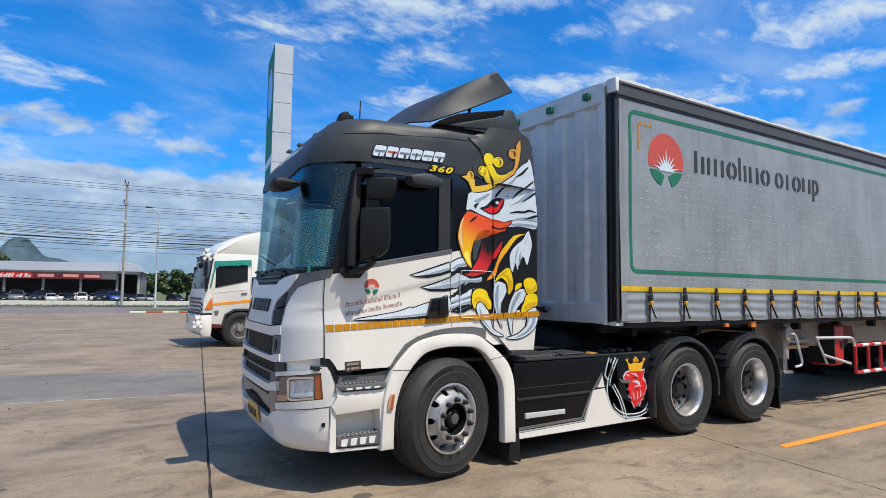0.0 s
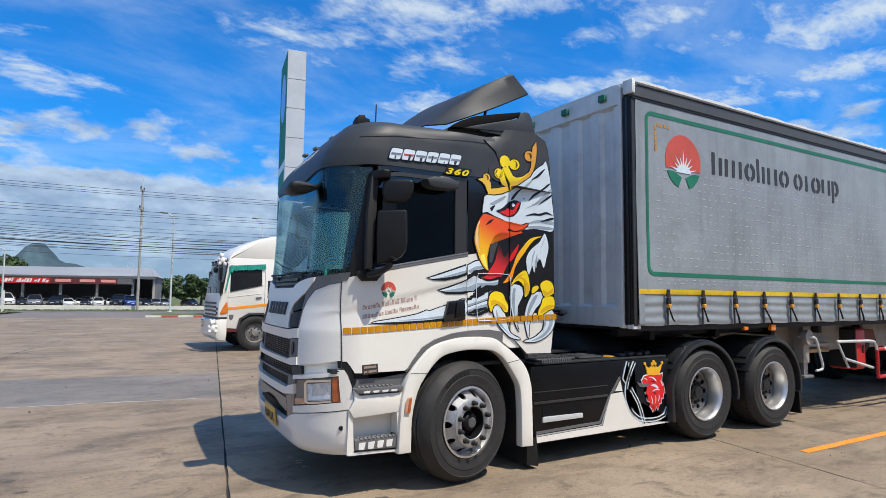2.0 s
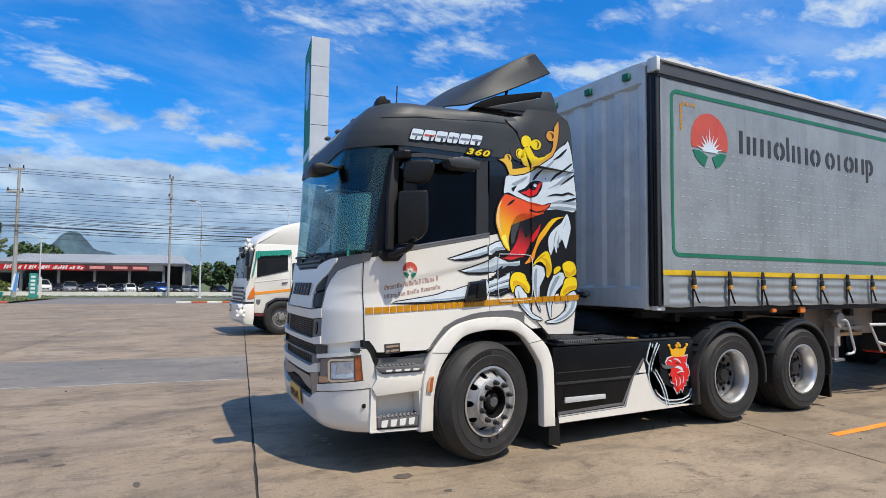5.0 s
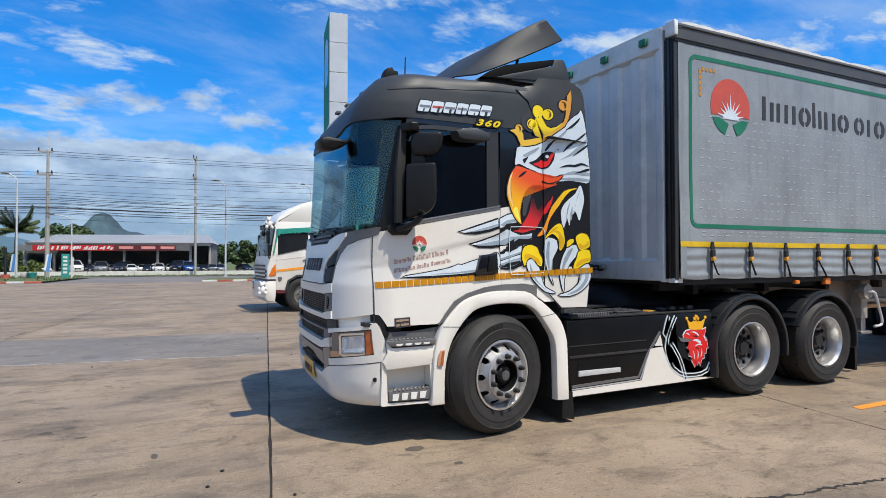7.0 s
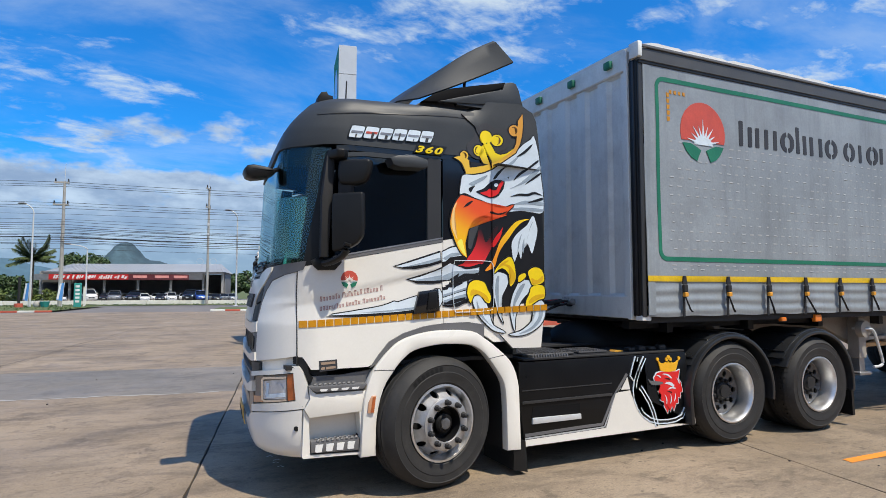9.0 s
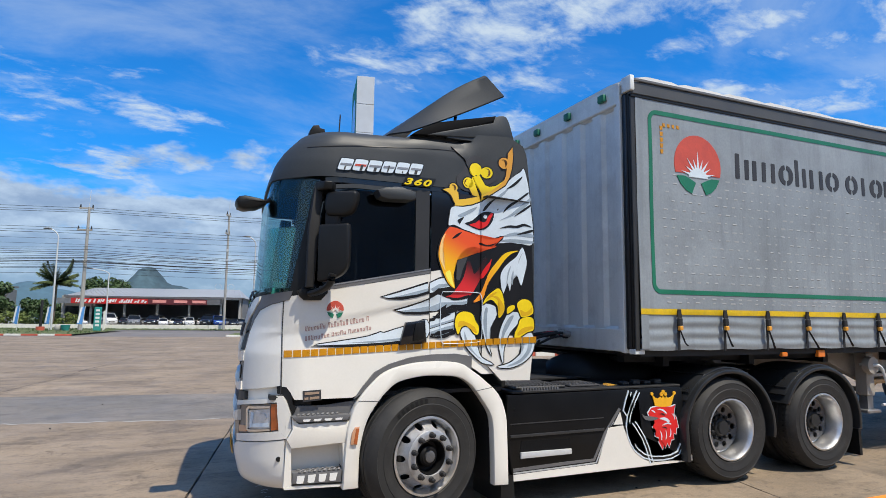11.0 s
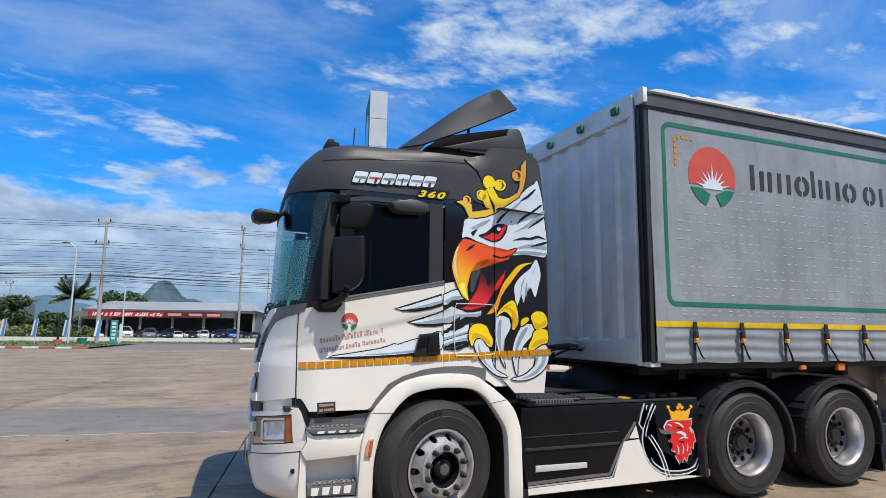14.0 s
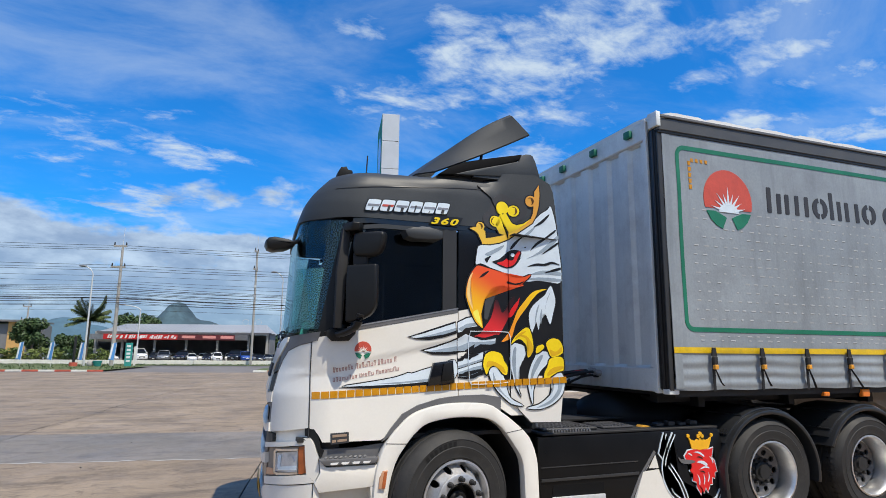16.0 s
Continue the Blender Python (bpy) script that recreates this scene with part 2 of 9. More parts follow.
WHITE = mat("white_paint", (0.80, 0.775, 0.715), 0.30, vary=0.03, size=1.2, coat=0.35, dirt=(0.55, 0.5, 0.44), dirt_amount=0.10)
SATIN = mat("satin_black", (0.034, 0.0385, 0.043), 0.52, vary=0.18, size=2.0, fine=90)
GLOSSBLACK = mat("gloss_black", (0.008, 0.008, 0.009), 0.12, vary=0.1, coat=0.3)
PLASTIC = mat("black_plastic", (0.010, 0.0103, 0.0107), 0.42, vary=0.2, spec=0.3, bump=0.0006, fine=220)
BLACKPAINT = mat("black_paint", (0.016, 0.016, 0.017), 0.34, vary=0.15)
VENTBLACK = mat("matt_black_vent", (0.009, 0.009, 0.0095), 0.5, vary=0.2, spec=0.2)
DARKTRIM = mat("dark_trim", (0.03, 0.03, 0.031), 0.45, vary=0.12)
GREYTRIM = mat("grey_trim", (0.13, 0.13, 0.135), 0.45, vary=0.1)
DARK = mat("dark_metal", (0.014, 0.014, 0.015), 0.7, vary=0.3, size=5)
RUBBER = mat("tyre_rubber", (0.019, 0.0185, 0.018), 0.68, vary=0.25, size=5, bump=0.0008, fine=150, dirt=(0.07, 0.062, 0.055), dirt_amount=0.28)
mat_dish = mat("dull_grey_dish", (0.13, 0.13, 0.135), 0.5, metal=0.4, vary=0.25, size=8, dirt=(0.05, 0.045, 0.04), dirt_amount=0.5)
ALU = mat("polished_alloy", (0.70, 0.70, 0.70), 0.42, metal=1.0, vary=0.08, size=9, dirt=(0.35, 0.34, 0.33), dirt_amount=0.2)
STEEL = mat("grey_steel", (0.33, 0.33, 0.34), 0.4, metal=0.7, vary=0.15, dirt=(0.12, 0.1, 0.08), dirt_amount=0.3)
CHROME = mat("chrome", (0.85, 0.85, 0.86), 0.1, metal=1.0, vary=0.04)
MIRROR = mat("mirror_glass", (0.9, 0.9, 0.9), 0.01, metal=1.0, vary=0.0)
WINDSHIELD = glass("windscreen_glass", (0.72, 0.83, 0.84), (0.52, 0.70, 0.76), 0.05)
TINTED = glass("dark_tinted_glass", (0.10, 0.11, 0.12), (0.9, 0.96, 1.0), 0.06)
WHEELGREY = mat("satin_alloy", (0.47, 0.47, 0.475), 0.5, metal=0.75, vary=0.12, size=8, dirt=(0.2, 0.18, 0.16), dirt_amount=0.4)
BROWNAMBER = mat("brown_amber_lens", (0.40, 0.10, 0.025), 0.14, vary=0.2, size=20, coat=0.5)
mat_tanbar = mat("tan_print", (0.34, 0.24, 0.17), 0.5, vary=0.1)
PEACH = mat("peach_lens", (0.62, 0.33, 0.19), 0.2, vary=0.1, coat=0.5)
AMBER = mat("amber_lens", (0.75, 0.19, 0.02), 0.18, vary=0.1, coat=0.5)
RED = mat("red_paint", (0.55, 0.02, 0.02), 0.4, vary=0.1, dirt=(0.2, 0.05, 0.04), dirt_amount=0.3)
ORANGE = mat("orange_print", (0.92, 0.32, 0.015), 0.34, vary=0.06, size=6)
YELLOW = mat("yellow_print", (0.90, 0.66, 0.012), 0.32, vary=0.06, size=7)
GOLD = mat("dull_gold_print", (0.74, 0.37, 0.045), 0.36, vary=0.1, size=7)
ORANGEGOLD = mat("bright_gold_print", (0.90, 0.46, 0.02), 0.36, vary=0.08, size=7)
PALE = mat("pale_grey_print", (0.66, 0.75, 0.82), 0.34, vary=0.06, size=7)
PRINTBLACK = mat("black_print", (0.008, 0.008, 0.009), 0.35, vary=0.1)
CHARCOAL = mat("charcoal_print", (0.035, 0.035, 0.04), 0.55, vary=0.15)
GREEN = mat("green_print", (0.01, 0.16, 0.09), 0.5, vary=0.15)
LOGORED = mat("faded_red_print", (0.55, 0.08, 0.05), 0.5, vary=0.12, size=6)
REFLECT = mat("yellow_reflective_tape", (0.56, 0.245, 0.004), 0.3, vary=0.1, size=20)
CURTAIN = mat("grey_tarpaulin", (0.275, 0.305, 0.33), 0.34, streak=0.45, vary=0.13, size=1.3, bump=0.0012, fine=45, dirt=(0.15, 0.15, 0.15), dirt_amount=0.4)
TRAILERPAINT = mat("grey_white_panel", (0.75, 0.785, 0.78), 0.45, streak=0.25, vary=0.08, size=1.5, dirt=(0.3, 0.29, 0.28), dirt_amount=0.35)
CHASSIS = mat("beige_grey_chassis_paint", (0.34, 0.31, 0.27), 0.55, vary=0.12, size=2.5, dirt=(0.12, 0.1, 0.08), dirt_amount=0.6)
PLATE = mat("yellow_plate", (0.72, 0.42, 0.08), 0.45, vary=0.1)
PAPER = mat("paper", (0.75, 0.75, 0.73), 0.7, vary=0.08)
SEATCLOTH = mat("dark_grey_cloth", (0.05, 0.05, 0.055), 0.9, vary=0.2)
TEAL = mat("teal_fringe_cloth", (0.02, 0.33, 0.26), 0.7, vary=0.2, size=12)
TEALSIGN = mat("teal_sign_paint", (0.05, 0.30, 0.27), 0.85, vary=0.1, spec=0.1)
BLUE = mat("blue_banner", (0.08, 0.27, 0.62), 0.6, vary=0.1)
CONCRETE = concrete("worn_concrete", (0.252, 0.192, 0.131), (0.087, 0.068, 0.050), (0.35, 0.272, 0.191))
DARKCONCRETE = concrete("grey_patched_concrete", (0.165, 0.15, 0.132), (0.10, 0.09, 0.078), (0.23, 0.20, 0.17))
JOINT = mat("tar_joint", (0.03, 0.027, 0.025), 0.9, vary=0.3)
ASPHALT = mat("road_asphalt", (0.17, 0.155, 0.145), 0.85, vary=0.2, size=0.3, bump=0.004, fine=25)
GRASS = mat("grass", (0.09, 0.12, 0.035), 0.9, vary=0.4, size=1.0, bump=0.02, fine=12, dirt=(0.2, 0.15, 0.09), dirt_amount=0.6)
LINE = mat("orange_road_paint", (0.83, 0.27, 0.025), 0.7, vary=0.15, size=4, dirt=(0.4, 0.25, 0.14), dirt_amount=0.5)
WALLWHITE = mat("white_rendered_wall", (0.72, 0.7, 0.64), 0.8, vary=0.1, size=0.8, dirt=(0.4, 0.37, 0.3), dirt_amount=0.4)
POLECONC = mat("pole_concrete", (0.36, 0.345, 0.32), 0.85, vary=0.15, size=1.5)
GALV = mat("galvanised_steel", (0.62, 0.63, 0.63), 0.55, metal=0.15, vary=0.1)
CABLE = mat("black_cable", (0.012, 0.012, 0.014), 0.6, vary=0.1)
ROOFMETAL = mat("grey_roof_sheet", (0.33, 0.34, 0.345), 0.5, vary=0.1, size=0.4, dirt=(0.3, 0.28, 0.26), dirt_amount=0.4)
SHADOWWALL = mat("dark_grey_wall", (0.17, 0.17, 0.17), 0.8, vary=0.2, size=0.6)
UNSEENWALL = mat("grey_station_wall", (0.30, 0.32, 0.34), 0.8, vary=0.25, size=0.4)
OCHRE = mat("ochre_wall", (0.62, 0.36, 0.12), 0.8, vary=0.1)
BARK = mat("bark", (0.16, 0.12, 0.085), 0.9, vary=0.3, size=4)
LEAF = mat("leaves", (0.045, 0.085, 0.022), 0.65, vary=0.45, size=1.1, fine=9)
PALMLEAF = mat("palm_leaves", (0.075, 0.105, 0.035), 0.55, vary=0.35, size=1.5, fine=9)
# hill colours carry the haze of distance: bluer for the farther ridges
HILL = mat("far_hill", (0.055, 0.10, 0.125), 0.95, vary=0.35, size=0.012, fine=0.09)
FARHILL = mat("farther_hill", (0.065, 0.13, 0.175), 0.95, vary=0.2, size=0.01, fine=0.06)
KERBRED = mat("kerb_red", (0.5, 0.1, 0.06), 0.8, vary=0.2)
CARWHITE = mat("car_white", (0.75, 0.75, 0.74), 0.25, vary=0.03, coat=0.5)
CARBLACK = mat("car_black", (0.012, 0.012, 0.014), 0.2, vary=0.05, coat=0.6)
mat_carglass = mat("dark_car_glass", (0.006, 0.007, 0.008), 0.25, vary=0.1, spec=0.3)
CARGREY = mat("car_grey", (0.2, 0.21, 0.22), 0.28, metal=0.4, vary=0.05, coat=0.5)
CARBLUE = mat("car_blue", (0.02, 0.07, 0.3), 0.25, metal=0.3, vary=0.05, coat=0.5)
# white of the pylon sign, its shade put into the colour as blue-grey
CLADDING = mat("grey_white_cladding", (0.52, 0.56, 0.62), 0.4, vary=0.06, size=0.7, dirt=(0.4, 0.42, 0.44), dirt_amount=0.3)
PALEPLASTER = mat("white_plaster_figure", (0.75, 0.74, 0.72), 0.7, vary=0.08, bump=0.004, fine=30)


# ---- building blocks ----
def mesh_of(name, bm, material, sharp=35):
    bmesh.ops.recalc_face_normals(bm, faces=bm.faces)
    me = bpy.data.meshes.new(name)
    bm.to_mesh(me)
    bm.free()
    me.materials.append(material)
    me.shade_smooth()
    me.set_sharp_from_angle(angle=radians(sharp))
    return me


def part(name, bm, material, parent, label="", kind="", sharp=35):
    """One mesh object, built in the world's coordinates, under a thing or a part."""
    ob = new(name, mesh_of(name, bm, material, sharp))
    ob.parent = parent
    if parent.type == "EMPTY" or parent.get("root"):
        ob.matrix_parent_inverse = parent.matrix_basis.inverted()
    return tagged(ob, label, kind=kind)


def thing(name, place, label, category, group="", kind=""):
    """An Empty at a thing's base, to hold its parts."""
    ob = new(name)
    ob.empty_display_size = 0.2
    ob.matrix_basis = pose(*place)
    return tagged(ob, label, category, group, kind)


def single(name, bm, material, label, category, kind="", group="", sharp=35):
    return tagged(new(name, mesh_of(name, bm, material, sharp)), label, category, group, kind)


def box(x0, x1, y0, y1, z0, z1, bevel=0.0, seg=1, bm=None):
    own = bmesh.new()
    bmesh.ops.create_cube(own, size=1)
    for v in own.verts:
        v.co = (x0 + (v.co.x + 0.5) * (x1 - x0), y0 + (v.co.y + 0.5) * (y1 - y0), z0 + (v.co.z + 0.5) * (z1 - z0))
    if bevel:
        bmesh.ops.bevel(own, geom=own.edges[:], offset=bevel, segments=seg, affect="EDGES", profile=0.5)
    return join(own, bm)


def join(own, bm):
    if bm is None:
        return own
    me = bpy.data.meshes.new("tmp")
    own.to_mesh(me)
    own.free()
    bm.from_mesh(me)
    bpy.data.meshes.remove(me)
    return bm


def tube(points, r, n=8, bm=None, r1=None, flat=1.0):
    """A rod through points, from radius r to r1, with closed ends."""
    bm = bm or bmesh.new()
    pts = [Vector(p) for p in points]
    rings = []
    for i, p in enumerate(pts):
        d = (pts[min(i + 1, len(pts) - 1)] - pts[max(i - 1, 0)]).normalized()
        a = d.orthogonal().normalized() if abs(d.z) > 0.95 else d.cross(Vector((0, 0, 1))).normalized()
        b = d.cross(a)
        rr = r if r1 is None else r + (r1 - r) * i / (len(pts) - 1)
        rings.append([bm.verts.new(p + rr * (math.cos(2 * math.pi * k / n) * a + flat * math.sin(2 * math.pi * k / n) * b)) for k in range(n)])
    for s, t in zip(rings, rings[1:]):
        for k in range(n):
            bm.faces.new((s[k], s[(k + 1) % n], t[(k + 1) % n], t[k]))
    bm.faces.new(rings[0][::-1])
    bm.faces.new(rings[-1])
    return bm


def curve(points, steps=6):
    """A smooth line through points (Catmull-Rom)."""
    p = [Vector(q) for q in points]
    p = [2 * p[0] - p[1], *p, 2 * p[-1] - p[-2]]
    out = []
    for i in range(1, len(p) - 2):
        for k in range(steps):
            t = k / steps
            out.append(0.5 * (2 * p[i] + (p[i + 1] - p[i - 1]) * t + (2 * p[i - 1] - 5 * p[i] + 4 * p[i + 1] - p[i + 2]) * t * t + (3 * p[i] - p[i - 1] - 3 * p[i + 1] + p[i + 2]) * t ** 3))
    return [*out, p[-2]]


def prism(poly, y0, y1, bm=None, bevel=0.0):
    """A shape given in x and z, made thick from y0 to y1."""
    own = bmesh.new()
    a = [own.verts.new((x, y0, z)) for x, z in poly]
    b = [own.verts.new((x, y1, z)) for x, z in poly]
    own.faces.new(a)
    own.faces.new(b[::-1])
    for i in range(len(a)):
        j = (i + 1) % len(a)
        own.faces.new((a[i], b[i], b[j], a[j]))
    if bevel:
        bmesh.ops.recalc_face_normals(own, faces=own.faces)
        edges = [e for e in own.edges if abs(e.verts[0].co.y - e.verts[1].co.y) < 1e-6]
        bmesh.ops.bevel(own, geom=edges, offset=bevel, segments=2, affect="EDGES", profile=0.5)
    return join(own, bm)


def lathe(profile, cx, cy, cz, n=48, bm=None, side=-1):
    """A turned shape about an axle along y: rows of (radius, way outward)."""
    bm = bm or bmesh.new()
    rings = [[bm.verts.new((cx + r * math.cos(2 * math.pi * k / n), cy + side * h, cz + r * math.sin(2 * math.pi * k / n))) for k in range(n)] for r, h in profile]
    for s, t in zip(rings, rings[1:]):
        for k in range(n):
            bm.faces.new((s[k], s[(k + 1) % n], t[(k + 1) % n], t[k]))
    return bm


def ball(x, y, z, rx, ry, rz, u=12, v=8, bm=None):
    own = bmesh.new()
    bmesh.ops.create_uvsphere(own, u_segments=u, v_segments=v, radius=1)
    for w in own.verts:
        w.co = (x + w.co.x * rx, y + w.co.y * ry, z + w.co.z * rz)
    return join(own, bm)


def table(z, rows):
    """Straight lines between rows of (z, value)."""
    return float(np.interp(z, [r[0] for r in rows], [r[1] for r in rows]))


# the ground beyond the yard runs in a frame of its own, turned by ten degrees
YARD = pose(0, 0, 0, 0, 0, -9.96)


def yard(b, a, z=0.0):
    return YARD @ Vector((b, a, z))


# ---- the tractor unit ----
MID = 5.74
FRONT_X = [(0.30, 1.66), (0.36, 1.585), (0.5, 1.55), (0.9, 1.54), (1.3, 1.555), (1.6, 1.62), (1.74, 1.65), (1.92, 1.664), (2.3, 1.685), (2.6, 1.70), (2.72, 1.716), (2.82, 1.75), (2.9, 1.80), (2.96, 1.85), (3.02, 1.905), (3.08, 1.96), (3.14, 2.03), (3.2, 2.12), (3.25, 2.27), (3.28, 2.52), (3.29, 2.65)]
SIDE_Y = [(0.30, 4.56), (0.40, 4.50), (1.0, 4.515), (1.6, 4.53), (2.62, 4.535), (2.80, 4.538), (2.96, 4.548), (3.04, 4.585), (3.088, 4.65), (3.125, 4.76), (3.165, 4.92), (3.205, 5.10), (3.25, 5.27), (3.29, 5.50)]
ROOF = 3.29
CORNER_X = [(1.50, 0.44), (1.80, 0.315), (2.3, 0.40), (2.67, 0.50), (2.9, 0.40), (3.05, 0.32), (3.17, 0.32), (3.29, 0.4)]
CORNER_Y = [(1.50, 0.57), (1.80, 0.44), (2.5, 0.42), (2.67, 0.38), (2.9, 0.31), (3.05, 0.30), (3.17, 0.36), (3.29, 0.44)]
SKEW = 0.07
FLARE_Y = [(2.62, 4.535), (2.96, 4.541), (3.04, 4.550), (3.085, 4.565), (3.105, 4.62), (3.125, 4.74), (3.165, 4.92), (3.205, 5.10), (3.25, 5.27), (3.29, 5.50)]
CAB_BACK = 3.72


def ledge(x, z):
    """The pressed crease of door and corner: the side falls back under it."""
    d = 1.455 + (x - 1.75) * 0.235 - z
    if d <= 0 or x > 3.4 or d > 0.5:
        return 0.0
    return 0.014 * min(1.0, d / 0.03) * (1 - d / 0.5) * max(0.0, min(1.0, (3.4 - x) / 0.5))


def skin(q, z):
    """A point of the cab's outside. q runs forward along the near side (there it is about x), round the corner, across the front to 0.66 and on to the far side."""
    far = q < 0.66
    if far:
        q = 1.32 - q
    yn, xf = table(z, SIDE_Y), table(z, FRONT_X) + 0.015
    ca = table(z, CORNER_X)
    xc = xf + ca
    rb = min(table(z, CORNER_Y), (MID - yn) * 0.9)
    if q >= 1.95:
        x = CAB_BACK - (CAB_BACK - q) * (CAB_BACK - xc) / (CAB_BACK - 1.95)
        y = yn if z < 2.7 else yn + (table(z, FLARE_Y) - yn) * max(0.0, min(1.0, (x - 2.35) / 0.6))
    elif q >= 1.30:
        th = (1.95 - q) / 0.65 * math.pi / 2
        x, y = xc - ca * math.sin(th) ** 1.12, yn + rb * (1 - math.cos(th) ** 1.12)
    else:
        w = (1.30 - q) / 0.64
        x, y = xf - 0.015 * (1 - (1 - w) ** 2), yn + rb + (MID - yn - rb) * w
    y += ledge(x, z) * max(0.0, min(1.0, (q - 1.35) / 0.3))
    if far:
        y = 2 * MID - y
    # the front stands a little askew to the side
    return Vector((x + SKEW * max(0.0, y - 4.95), y, z))


def at_x(x, z):
    """The q of a place on the near side that stands at x."""
    ca = table(z, CORNER_X)
    xc = table(z, FRONT_X) + 0.015 + ca
    if x >= xc:
        return CAB_BACK - (CAB_BACK - x) * (CAB_BACK - 1.95) / (CAB_BACK - xc)
    s = min(1.0, max(0.0, (xc - x) / ca)) ** (1 / 1.12)
    return 1.95 - 0.65 * math.asin(s) / (math.pi / 2)


def normal_of(q, z):
    e = 0.01
    a, b = skin(q + e, z) - skin(q - e, z), skin(q, min(z + e, ROOF)) - skin(q, z - e)
    n = a.cross(b)
    n.normalize()
    c = skin(q, z) - Vector((2.7, MID, z))
    return n if n.dot(c) > 0 else -n


def off(q, z, d):
    """A point at the distance d outside the skin."""
    return skin(q, z) + normal_of(q, z) * d


def panel(q0, q1, lo, hi, out=0.0, thick=0.025, nq=None, nz=8, by_x=False, bm=None):
    """A sheet of the cab's skin between q0 and q1 (or, by_x, between two x of the near side) and the heights lo and hi, each a number or a function of q or x."""
    own = bmesh.new()
    nq = nq or max(4, int(abs(q1 - q0) / 0.06))
    grids = []
    for depth in (out, out - thick):
        rows = []
        for i in range(nq + 1):
            u = q0 + (q1 - q0) * i / nq
            a = lo(u) if callable(lo) else lo
            b = hi(u) if callable(hi) else hi
            row = []
            for k in range(nz + 1):
                z = a + (b - a) * k / nz
                q = at_x(u, z) if by_x else u
                row.append(own.verts.new(skin(q, z) + depth * normal_of(q, z)))
            rows.append(row)
        grids.append(rows)
    f, g = grids
    for i in range(nq):
        for k in range(nz):
            own.faces.new((f[i][k], f[i + 1][k], f[i + 1][k + 1], f[i][k + 1]))
            own.faces.new((g[i][k], g[i][k + 1], g[i + 1][k + 1], g[i + 1][k]))
    for i in range(nq):
        for k in (0, nz):
            own.faces.new((f[i][k], g[i][k], g[i + 1][k], f[i + 1][k]))
    for k in range(nz):
        for i in (0, nq):
            own.faces.new((f[i][k], f[i][k + 1], g[i][k + 1], g[i][k]))
    return join(own, bm)


def slant(x0, x1, qa, qb, lo, hi, out=0.0, thick=0.025, nq=8, nz=8):
    """As panel, between two edges that may lean: qa and qb, each a number or a function of the height; lo and hi as functions of the nominal x."""
    own = bmesh.new()
    grids = []
    for depth in (out, out - thick):
        rows = []
        for i in range(nq + 1):
            u = i / nq
            x = x0 + (x1 - x0) * u
            row = []
            for k in range(nz + 1):
                z = lo(x) + (hi(x) - lo(x)) * k / nz
                a = qa(z) if callable(qa) else qa
                b = qb(z) if callable(qb) else qb
                q = a + (b - a) * u
                row.append(own.verts.new(skin(q, z) + depth * normal_of(q, z)))
            rows.append(row)
        grids.append(rows)
    f, g = grids
    for i in range(nq):
        for k in range(nz):
            own.faces.new((f[i][k], f[i + 1][k], f[i + 1][k + 1], f[i][k + 1]))
            own.faces.new((g[i][k], g[i][k + 1], g[i + 1][k + 1], g[i + 1][k]))
        for k in (0, nz):
            own.faces.new((f[i][k], g[i][k], g[i + 1][k], f[i + 1][k]))
    for k in range(nz):
        for i in (0, nq):
            own.faces.new((f[i][k], f[i][k + 1], g[i][k + 1], g[i][k]))
    return own


def patch(poly, out=0.0, thick=0.025, step=0.045, bm=None):
    """A piece of the cab's skin with any outline, given as corners (q, z)."""
    own = bmesh.new()
    own.faces.new([own.verts.new((q, z, 0)) for q, z in poly])
    bmesh.ops.triangulate(own, faces=own.faces[:])
    qs, zs = [p[0] for p in poly], [p[1] for p in poly]
    for lo, hi, ax in ((min(qs), max(qs), 0), (min(zs), max(zs), 1)):
        n = int((hi - lo) / step)
        for i in range(1, n + 1):
            v = lo + (hi - lo) * i / (n + 1)
            bmesh.ops.bisect_plane(own, geom=own.verts[:] + own.edges[:] + own.faces[:], plane_co=(v, v, 0), plane_no=(1, 0, 0) if ax == 0 else (0, 1, 0))
    geo = bmesh.ops.extrude_face_region(own, geom=own.faces[:])
    back = {v for v in geo["geom"] if isinstance(v, bmesh.types.BMVert)}
    for v in own.verts:
        q, z = v.co.x, v.co.y
        v.co = skin(q, z) + (out - thick if v in back else out) * normal_of(q, z)
    bmesh.ops.recalc_face_normals(own, faces=own.faces[:])
    return join(own, bm)


def both(poly):
    """An outline of the near half of the front, carried over to the far half."""
    return poly + [(1.32 - q, z) for q, z in reversed(poly)]


def upright(plan, z0, z1, taper=0.0, bevel=0.02, lean=(0, 0)):
    """A housing on a plan outline, rounded, its foot drawn in by taper."""
    bm = bmesh.new()
    c = sum((Vector((*p, 0)) for p in plan), Vector()) / len(plan)
    low = [bm.verts.new((c.x + (x - c.x) * (1 - taper), c.y + (y - c.y) * (1 - taper), z0)) for x, y in plan]
    top = [bm.verts.new((x + lean[0], y + lean[1], z1)) for x, y in plan]
    bm.faces.new(low[::-1])
    bm.faces.new(top)
    n = len(plan)
    for i in range(n):
        bm.faces.new((low[i], low[(i + 1) % n], top[(i + 1) % n], top[i]))
    bmesh.ops.recalc_face_normals(bm, faces=bm.faces[:])
    bmesh.ops.bevel(bm, geom=bm.edges[:], offset=bevel, segments=4, profile=0.5, affect="EDGES")
    return bm


